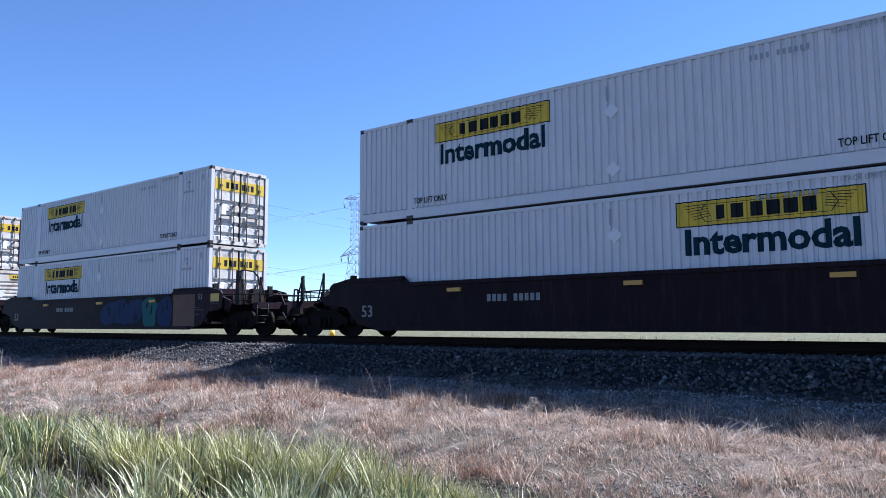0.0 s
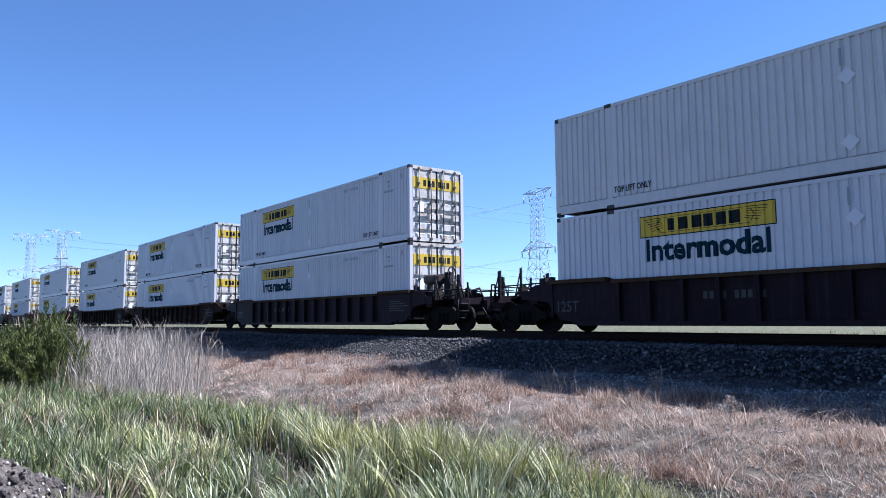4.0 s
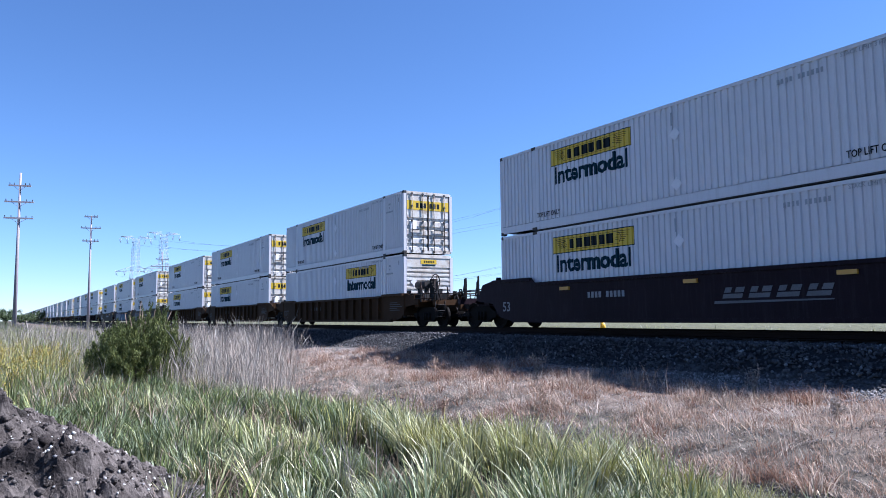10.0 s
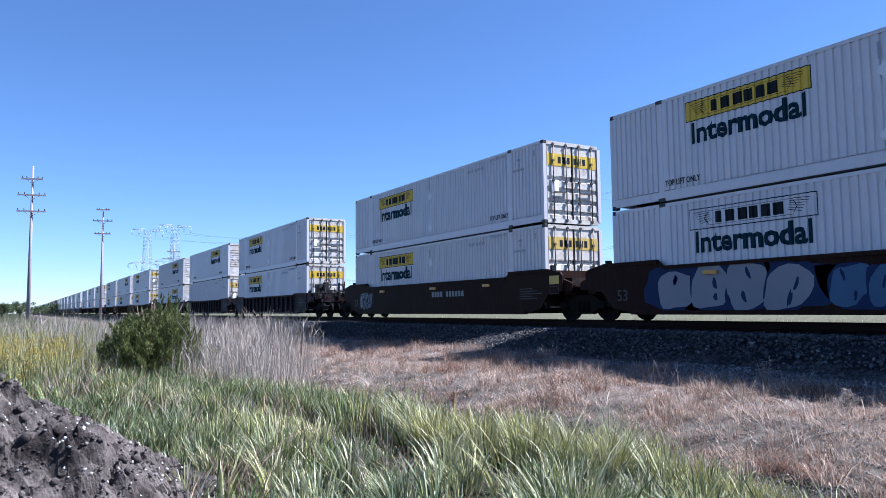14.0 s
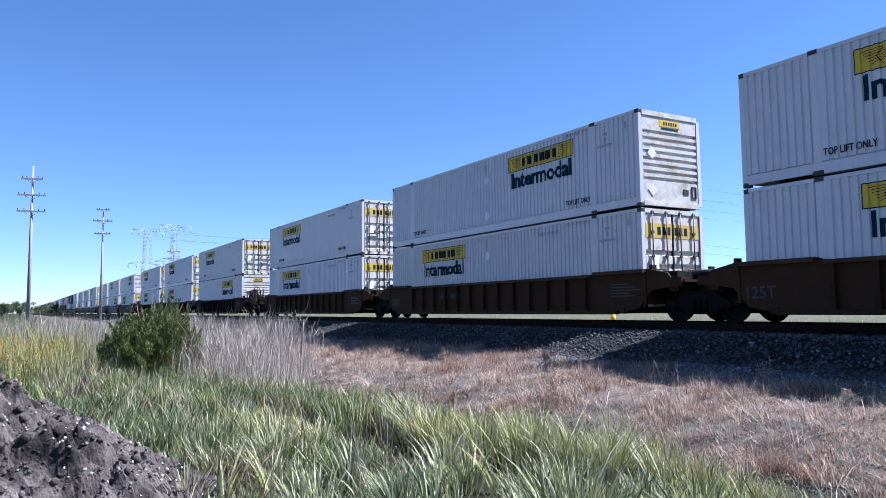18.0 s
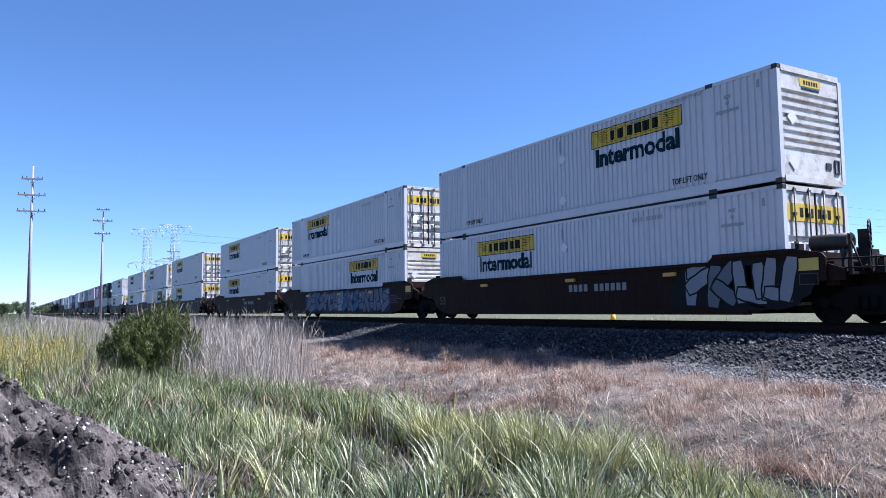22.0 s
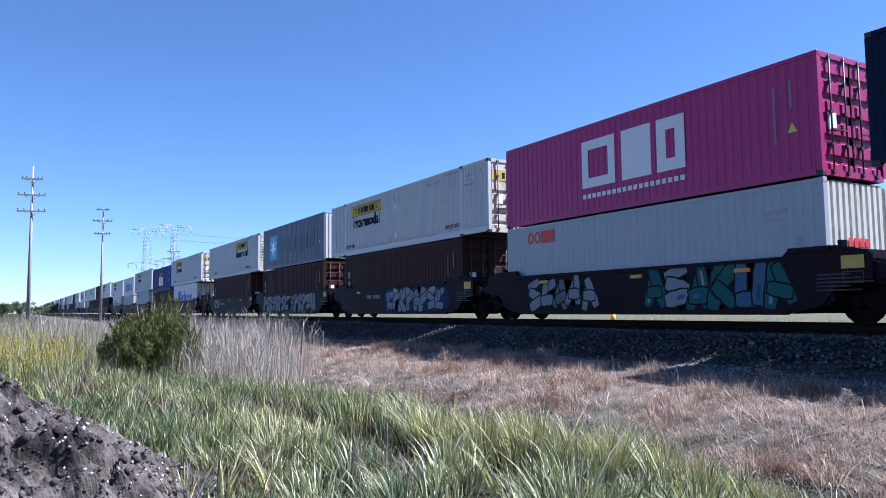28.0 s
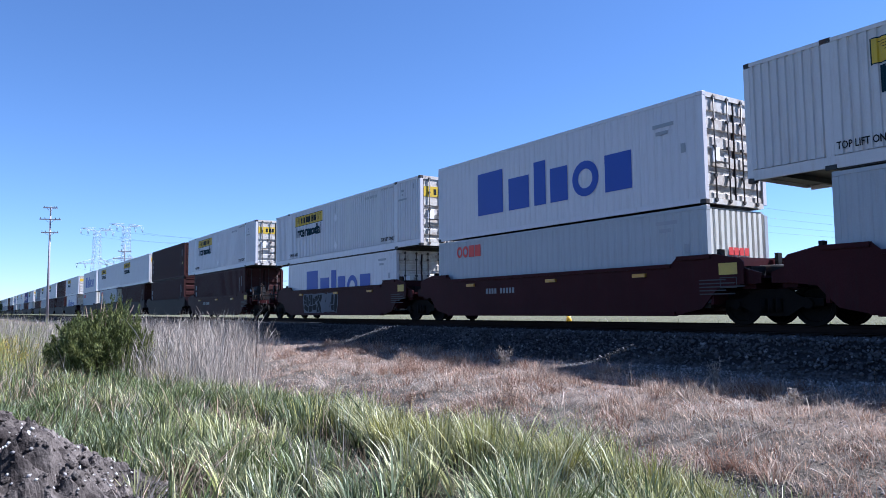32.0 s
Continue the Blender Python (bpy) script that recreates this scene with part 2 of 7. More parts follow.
def words(text, size, mat, bold=0.0):
    """Mesh of a line of writing, lower left corner at the origin, in the xz plane facing -y."""
    key = (text, size, mat.name, bold)
    if key not in TEXTS:
        cu = bpy.data.curves.new("writing", "FONT")
        cu.body, cu.size, cu.extrude, cu.offset, cu.resolution_u = text, size, 0.003, bold, 2
        ob = bpy.data.objects.new("writing", cu)
        scene.collection.objects.link(ob)
        bpy.context.view_layer.update()
        me = bpy.data.meshes.new_from_object(ob.evaluated_get(bpy.context.evaluated_depsgraph_get()))
        bpy.data.objects.remove(ob)
        me.transform(Matrix.Rotation(radians(90), 4, "X"))
        xs = [v.co.x for v in me.vertices]
        zs = [v.co.z for v in me.vertices]
        me.transform(Matrix.Translation((-min(xs), 0, -min(zs))))
        me.materials.clear()
        me.materials.append(mat)
        me["wide"], me["high"] = max(xs) - min(xs), max(zs) - min(zs)
        TEXTS[key] = me
    return TEXTS[key]


def letter(name, text, parent, mat, x, z, y, wide, label="", bold=0.0, high=None, end=False):
    """Writing fitted to a width in metres, on a side that faces -y (or, with end, on one that faces +x)."""
    me = words(text, 1.0, mat, bold)
    s = wide / me["wide"]
    sz = s if high is None else high / me["high"]
    if end:
        return part(name, me, parent, label, Matrix.Translation((y, x, z)) @ Matrix.Rotation(radians(90), 4, "Z") @ Matrix.Diagonal((s, 1, sz, 1)))
    return part(name, me, parent, label, Matrix.Translation((x, y, z)) @ Matrix.Diagonal((s, 1, sz, 1)))


# ---- shipping containers ----
def folded_words(text, mat, x, z, y, wide, bold, depth):
    me = words(text, 1.0, mat, bold)
    s = wide / me["wide"]
    bm = bmesh.new()
    bm.from_mesh(me)
    bmesh.ops.transform(bm, matrix=Matrix.Translation((x, y, z)) @ Matrix.Diagonal((s, 1, s, 1)), verts=bm.verts[:])
    return finish(fold(bm, depth), "lettering", mat)


CW = 2.591
FT53, FT40, HI, LO = 16.154, 12.192, 2.896, 2.591


PITCH = 15.874 / 79
FOLD = ((0.46, 0.0), (0.56, 1.0), (0.84, 1.0), (0.94, 0.0))


def fold_at(x, depth):
    """Depth of the folded 53 ft side at x along the box."""
    f = ((x + FT53 / 2 - 0.14) / PITCH) % 1.0
    for (a, da), (b, db) in zip(((0.0, 0.0),) + FOLD, FOLD + ((1.0, 0.0),)):
        if f <= b:
            return depth * (da + (db - da) * (f - a) / (b - a))
    return 0.0


def fold(bm, depth):
    """Bend flat signs and letters along the folds of the side that they are painted on."""
    bm.normal_update()
    bmesh.ops.delete(bm, geom=[f for f in bm.faces if abs(f.normal.y) < 0.5 or f.calc_center_median().y > -CW / 2 - 0.001], context="FACES")
    lo, hi = min(v.co.x for v in bm.verts), max(v.co.x for v in bm.verts)
    for i in range(80):
        for f, _ in FOLD:
            x = -FT53 / 2 + 0.14 + (i + f) * PITCH
            if lo + 0.001 < x < hi - 0.001:
                bmesh.ops.bisect_plane(bm, geom=bm.verts[:] + bm.edges[:] + bm.faces[:], plane_co=(x, 0, 0), plane_no=(1, 0, 0))
    for v in bm.verts:
        v.co.y += fold_at(v.co.x, depth)
    return bm


def folded_boxes(name, mat, parent, shapes, depth, label=""):
    bm = bmesh.new()
    for s in shapes:
        box(bm, *s)
    return part(name, fold(bm, depth), parent, label, None, mat)


def corrugated(x0, x1, z0, z1, y, inward, pitch, depth, flats=()):
    """A sheet in the xz plane with upright folds; inward is the y step into the box."""
    bm = bmesh.new()
    prof = [(x0, 0.0)]
    n = max(1, round((x1 - x0) / pitch))
    p = (x1 - x0) / n
    for i in range(n):
        a = x0 + i * p
        if any(f0 < a + p * 0.5 < f1 for f0, f1 in flats):
            prof += [(a + p, 0.0)]
            continue
        prof += [(a + f * p, depth * g) for f, g in FOLD] + [(a + p, 0.0)]
    lo = [bm.verts.new((x, y + inward * d, z0)) for x, d in prof]
    hi = [bm.verts.new((x, y + inward * d, z1)) for x, d in prof]
    for i in range(len(prof) - 1):
        bm.faces.new((lo[i], lo[i + 1], hi[i + 1], hi[i]))
    return bm


def ribbed_end(y0, y1, z0, z1, x, ribs, depth):
    """A sheet facing +x, pressed into level ribs between the given heights."""
    bm = bmesh.new()
    prof = [(z0, 0.0)]
    for a, b in ribs:
        prof += [(a, 0.0), (a + 0.025, depth), (b - 0.025, depth), (b, 0.0)]
    prof.append((z1, 0.0))
    u = [bm.verts.new((x - d, y0 + 0.03, z)) for z, d in prof]
    w = [bm.verts.new((x - d, y1 - 0.03, z)) for z, d in prof]
    for i in range(len(prof) - 1):
        bm.faces.new((u[i], w[i], w[i + 1], u[i + 1]))
    return bm


SHARED = {}


def shared(key, make):
    if key not in SHARED:
        SHARED[key] = make()
    return SHARED[key]


def cube_mesh(key, mat, *dims):
    def make():
        bm = bmesh.new()
        box(bm, *dims)
        bmesh.ops.bevel(bm, geom=list(bm.edges), offset=0.012, segments=1, affect="EDGES")
        return finish(bm, key, mat)
    return shared((key, mat.name, dims), make)


def frame_parts(c, L, H, body, lite=False):
    """Rails, posts, castings, roof and base that every box has."""
    h, w = L / 2, CW / 2
    for s in (-1, 1):
        y0, y1 = sorted((s * w, s * (w - 0.07)))
        o0, o1 = sorted((s * (w + 0.008), s * (w - 0.07)))
        piece("top_rail", body, c, [(-h + 0.15, h - 0.15, o0, o1, H - 0.10, H - 0.012)])
        if L > 14:
            q = FT40 / 2
            piece("bottom_rail", body, c, [(-q, q, y0, y1, 0.03, 0.30), (-h + 0.1, -q, y0, y1, 0.06, 0.30), (q, h - 0.1, y0, y1, 0.06, 0.30)])
        else:
            piece("bottom_rail", body, c, [(-h + 0.15, h - 0.15, y0, y1, 0.03, 0.17)])
        for e in (-1, 1):
            x0, x1 = sorted((e * h, e * (h - 0.14)))
            a, b = sorted((s * (w + 0.002), s * (w - 0.14)))
            me = shared(("post", L, H, body.name, e, s), lambda: _post(x0, x1, a, b, H, body))
            part("corner_post", me, c)
    if lite:
        piece("roof", body, c, [(-h + 0.1, h - 0.1, -w + 0.06, w - 0.06, H - 0.06, H - 0.03)])
        piece("base", M["casting"], c, [(-h + 0.1, h - 0.1, -w + 0.06, w - 0.06, 0.0, 0.06)])
        return
    cast = cube_mesh("corner_casting", M["casting"], -0.09, 0.09, -0.08, 0.08, -0.06, 0.06)
    for sx in (-1, 1):
        for sy in (-1, 1):
            for z in (0.06, H - 0.06) if sy < 0 else ():
                part("corner_casting", cast if L > 14 or z < 1 else cube_mesh("corner_casting", body, -0.09, 0.09, -0.08, 0.08, -0.06, 0.06), c,
                     m=Matrix.Translation((sx * (h - 0.088), sy * (w - 0.078), z)))
    bm = bmesh.new()
    box(bm, -h + 0.1, h - 0.1, -w + 0.06, w - 0.06, H - 0.06, H - 0.03)
    for i in range(int(L / 0.6)):
        box(bm, -h + 0.3 + i * 0.6, -h + 0.5 + i * 0.6, -w + 0.12, w - 0.12, H - 0.03, H - 0.012)
    part("roof", bm, c, "", None, body)
    piece("base", M["casting"], c, [(-h + 0.12, h - 0.12, -w + 0.08, w - 0.08, 0.16, 0.22)] +
          [(x - 0.05, x + 0.05, -w + 0.09, w - 0.09, 0.03, 0.16) for x in [i * 1.2 for i in range(-int(h / 1.3), int(h / 1.3) + 1)]])
    piece("end_wall", body, c, [(-h + 0.03, -h + 0.07, -w + 0.14, w - 0.14, 0.1, H - 0.05)])


def _post(x0, x1, a, b, H, body):
    bm = bmesh.new()
    box(bm, x0, x1, a, b, 0.125, H - 0.125)
    return finish(bm, "corner_post", body)


def doors(c, L, H, body, band, ribs=6, lite=False):
    """Two ribbed leaves on the +x end with four lock rods."""
    x, w = L / 2, CW / 2
    piece("door_header", body, c, [(x - 0.12, x - 0.005, -w + 0.14, w - 0.14, H - 0.14, H - 0.01)])
    piece("door_sill", body, c, [(x - 0.12, x - 0.005, -w + 0.14, w - 0.14, 0.02, 0.16)])
    step = (H - 0.5) / ribs
    rib = [(0.3 + i * step, 0.3 + i * step + step * 0.45) for i in range(ribs)]
    rib = [r for r in rib if not (band and r[1] > 2.0 and r[0] < 2.52)]
    for s in (-1, 1):
        y0, y1 = (-w + 0.15, -0.015) if s < 0 else (0.015, w - 0.15)
        d = part("door", shared(("door", H, body.name, s, bool(band)), lambda: finish(ribbed_end(y0, y1, 0.17, H - 0.15, x - 0.03, rib, 0.045), "door", body)), c)
        if band:
            piece("logo_band", band, d, [(x - 0.032, x - 0.022, y0 + 0.03, y1 - 0.03, 2.03, 2.46)], "weathered yellow sign band on a door")
            if not lite:
                n = 3
                tagged(piece("logo_shape", M["ink"], d, [(x - 0.022, x - 0.018, (y0 if s > 0 else y0 + 0.45) + 0.06 + i * 0.2, (y0 if s > 0 else y0 + 0.45) + 0.19 + i * 0.2, 2.13, 2.36) for i in range(n)]), kind="stuff")
        for yy in () if lite else ((y0 + 0.28), (y1 - 0.28)):
            bm = bmesh.new()
            rod(bm, (x + 0.015, yy, 0.06), (x + 0.015, yy, H - 0.05), 0.021)
            for z in (0.12, 0.75, 1.5, 2.2, H - 0.12):
                box(bm, x - 0.03, x + 0.035, yy - 0.045, yy + 0.045, z - 0.035, z + 0.035)
            box(bm, x + 0.015, x + 0.05, yy - 0.02, yy + 0.36 * (1 if yy < (y0 + y1) / 2 else -1), 1.08, 1.12)
            part("lock_rod", shared(("rod", L, H, round(yy, 3)), lambda: finish(bm, "lock_rod", M["rod"])), d)
    if lite:
        return
    piece("door_gasket", M["black"], c, [(x - 0.05, x - 0.02, -0.012, 0.012, 0.17, H - 0.15)])
    piece("warning_plate", M["placard"], c, [(x - 0.028, x - 0.02, -0.95, -0.62, 1.1, 1.5)])


def nose(c, L, H, body, band):
    """The closed front end on +x with level louvre ribs."""
    x, w = L / 2, CW / 2
    rib = [(0.80 + i * 0.2, 0.91 + i * 0.2) for i in range(8)]
    part("front_wall", shared(("nose", H, body.name), lambda: finish(ribbed_end(-w + 0.13, w - 0.13, 0.1, H - 0.05, x - 0.012, rib, 0.06), "front_wall", body)), c,
         "white front wall pressed into level ribs")
    piece("front_header", body, c, [(x - 0.1, x + 0.012, -w + 0.14, w - 0.14, H - 0.16, H - 0.012)])
    piece("front_sill", body, c, [(x - 0.1, x + 0.012, -w + 0.14, w - 0.14, 0.05, 0.2)])
    piece("sign", band, c, [(x - 0.012, x - 0.004, -0.42, 0.42, 2.46, 2.66)])
    tagged(piece("sign_shape", M["ink"], c, [(x - 0.004, x - 0.001, -0.26 + i * 0.1, -0.2 + i * 0.1, 2.51, 2.61) for i in range(6)]), kind="stuff")
    piece("sign_line", M["green_ink"], c, [(x - 0.012, x - 0.006, -0.36, 0.36, 2.37, 2.43)])
    for z in (1.62, 0.52):
        part("placard_holder", diamond(), c, m=Matrix.Translation((x - 0.006, -0.78, z)) @ Matrix.Rotation(radians(90), 4, "Z"))
    piece("document_holder", M["casting"], c, [(x - 0.01, x + 0.012, 0.86, 0.9, 0.36, 0.72), (x - 0.01, x + 0.012, 1.02, 1.06, 0.36, 0.72), (x - 0.01, x + 0.012, 0.9, 1.02, 0.36, 0.4), (x - 0.01, x + 0.012, 0.9, 1.02, 0.68, 0.72)])
    piece("vent", M["casting"], c, [(x - 0.012, x + 0.004, 0.5, 0.72, 0.45, 0.62)])


def diamond():
    def make():
        bm = bmesh.new()
        slab(bm, [(-0.19, 0), (0, -0.19), (0.19, 0), (0, 0.19)], 1, -0.012, 0.0)
        return finish(bm, "placard_holder", M["holder"])
    return shared("diamond", make)


def side_sign(c, x0, faded, depth, lite=True):
    """Yellow sign with a dark border, block shapes and hatched scrolls, on the near side."""
    y = -CW / 2 - 0.004
    back = M["white"] if faded == "outline" else M["yellow_worn"] if faded else M["yellow"]
    g = folded_boxes("logo_panel", back, c, [(x0, x0 + 3.64, y, y + 0.012, 2.04, 2.60)], depth, "outlined sign on white" if faded == "outline" else "yellow sign with dark block shapes")
    b = 0.025
    folded_boxes("logo_border", M["green_ink"], g, [(x0, x0 + 3.64, y - 0.003, y, 2.04, 2.04 + b), (x0, x0 + 3.64, y - 0.003, y, 2.60 - b, 2.60),
                                       (x0, x0 + b, y - 0.003, y, 2.04 + b, 2.60 - b), (x0 + 3.64 - b, x0 + 3.64, y - 0.003, y, 2.04 + b, 2.60 - b)], depth)
    if not lite:
        bm = bmesh.new()
        for za, zb in ((2.13, 2.14), (2.50, 2.51)):
            slab(bm, [(x0 + 0.62, za), (x0 + 3.02, za), (x0 + 3.02, zb), (x0 + 0.62, zb)], 1, y - 0.003, y)
        for xa, xb in ((0.50, 0.62), (3.14, 3.02)):
            slab(bm, [(x0 + xa, 2.32), (x0 + xa + 0.02, 2.32), (x0 + xb + 0.02, 2.51), (x0 + xb, 2.51)], 1, y - 0.003, y)
            slab(bm, [(x0 + xa, 2.32), (x0 + xb, 2.13), (x0 + xb + 0.02, 2.13), (x0 + xa + 0.02, 2.32)], 1, y - 0.003, y)
        tagged(part("logo_outline", fold(bm, depth), g, "", None, M["ink"]), kind="stuff")
    shapes = []
    for a, wd in ((0.86, 0.17), (1.16, 0.25), (1.54, 0.25), (1.86, 0.25), (2.18, 0.27), (2.52, 0.26)):
        shapes.append((x0 + a, x0 + a + wd, y - 0.003, y, 2.17, 2.47))
    tagged(folded_boxes("logo_shape", M["ink"], g, shapes, depth), kind="stuff")
    bm = bmesh.new()
    for s, o in ((1, 0.10), (-1, 3.54)):
        for i in range(6):
            a = 0.10 + 0.03 * i
            u = x0 + o + s * (0.06 + i * 0.045)
            slab(bm, [(u, 2.50 - i * 0.06), (u + s * 0.5 - s * i * 0.03, 2.52 - i * 0.05), (u + s * 0.5 - s * i * 0.03, 2.505 - i * 0.05), (u, 2.485 - i * 0.06)], 1, y - 0.003, y)
    tagged(part("logo_scroll", fold(bm, depth), g, "", None, M["ink"]), kind="stuff")


def container_domestic(kind, way, logo, lite=False):
    """A 53 ft white domestic box. way: D doors lead, N front wall leads. logo: yes, faded, outline, none."""
    worn = kind != "white"
    body = M["white_worn"] if worn else M["white"]
    L, H = FT53, HI
    c = thing("shipping_container", "", "container", "containers on the train")
    frame_parts(c, L, H, body, lite)
    h, w, q = L / 2, CW / 2, FT40 / 2
    depth = {"smooth": 0.004, "white": 0.036}.get(kind, 0.038)
    lx = -5.18 if way == "D" else 1.54
    for s in (-1, 1):
        def make():
            return finish(corrugated(-h + 0.14, h - 0.14, 0.318, H - 0.09, s * (w - 0.006), -s, PITCH, depth, [(-q - 0.1, -q + 0.1), (q - 0.1, q + 0.1)] if logo != "none" else []), "side_panel", body)
        part("side_panel", shared(("side", kind, way, logo != "none", s), make), c)
    for s in () if lite else (-1, 1):
        piece("lifting_post", body, c, [(s * q - 0.09, s * q + 0.09, -w + 0.001, -w + 0.05, 0.1, H - 0.1)])
        for z in (0.0, H - 0.11):
            part("lifting_casting", cube_mesh("lifting_casting", M["casting"], -0.13, 0.13, -0.03, 0.09, 0.0, 0.115), c, "dark steel lifting casting", m=Matrix.Translation((s * q, -w + 0.02, z + 0.002)))
    # Dark strip added to fill the open gap under the box with shade.
    if not lite:
        piece("gap_shim", M["casting"], c, [(-q + 0.1, q - 0.1, -w + 0.03, w - 0.03, 0.0, 0.028)])
    y = -w - 0.005
    if way == "D":
        doors(c, L, H, M["door_worn"] if worn else M["door_white"], M["yellow_worn"] if (worn or logo == "faded") else M["yellow"], lite=lite)
    else:
        nose(c, L, H, M["door_worn"] if kind == "worn" else M["door_white"], M["yellow"])
    if logo != "none":
        side_sign(c, lx, {"yes": "", "faded": "faded", "outline": "outline"}[logo], depth, lite)
        part("lettering", shared(("intermodal", way, depth), lambda: folded_words("Intermodal", M["green_ink"], lx + 0.18, 1.42, y, 3.32, 0.032, depth)), c, "dark green lettering")
    if lite:
        return c
    for x in (4.75, -5.95):
        letter("lifting_note", "TOP LIFT ONLY", c, M["ink"], x, 0.42, y, 1.2, "small black stencilled note", high=0.17, bold=0.012)
        if x > 0:
            tagged(letter("stacking_note", "STACK LIMIT 3 HIGH", c, M["grey_ink"], x, 2.68, y, 1.12, high=0.095), kind="stuff")
    tagged(piece("identity_mark", M["grey_ink"], c, [(3.2 + i * 0.11 + (0.1 if i > 3 else 0), 3.26 + i * 0.11 + (0.1 if i > 3 else 0), y, y + 0.004, 2.48, 2.60) for i in range(10)]), kind="stuff")
    piece("side_stripe", M["grey_ink"], c, [(-0.03, 0.02, y, y + 0.004, 2.25, 2.62)])
    if kind != "smooth":
        for z in (2.0, 0.62):
            part("placard_holder", diamond(), c, "folding hazard placard holder", m=Matrix.Translation((0.1, -w + 0.0, z)))
    tagged(piece("tare_mark", M["grey_ink"], c, [(6.55, 6.75, y, y + 0.004, 2.38, 2.47), (6.6, 6.7, y, y + 0.004, 2.22, 2.3), (6.3, 6.98, y, y + 0.004, 2.02, 2.1), (h - 0.56, h - 0.48, y, y + 0.004, 2.42, 2.62)]), kind="stuff")
    return c


def block_shape(bm, x0, x1, z0, z1, y):
    box(bm, x0, x1, y - 0.004, y, z0, z1)


def frame_shape(bm, x0, x1, z0, z1, y, t):
    for q in ((x0, x1, z0, z0 + t), (x0, x1, z1 - t, z1), (x0, x0 + t, z0 + t, z1 - t), (x1 - t, x1, z0 + t, z1 - t)):
        block_shape(bm, *q, y)


def ring_shape(bm, x0, x1, z0, z1, y, t=0.45):
    """An oval ring filling a rectangle."""
    cx, cz, n = (x0 + x1) / 2, (z0 + z1) / 2, 20
    for i in range(n):
        a, b = 2 * math.pi * i / n, 2 * math.pi * (i + 1) / n
        u = [(cx + (x1 - x0) / 2 * f * math.cos(q), cz + (z1 - z0) / 2 * f * math.sin(q)) for f, q in ((1, a), (1, b), (1 - t, b), (1 - t, a))]
        slab(bm, u, 1, y - 0.004, y)


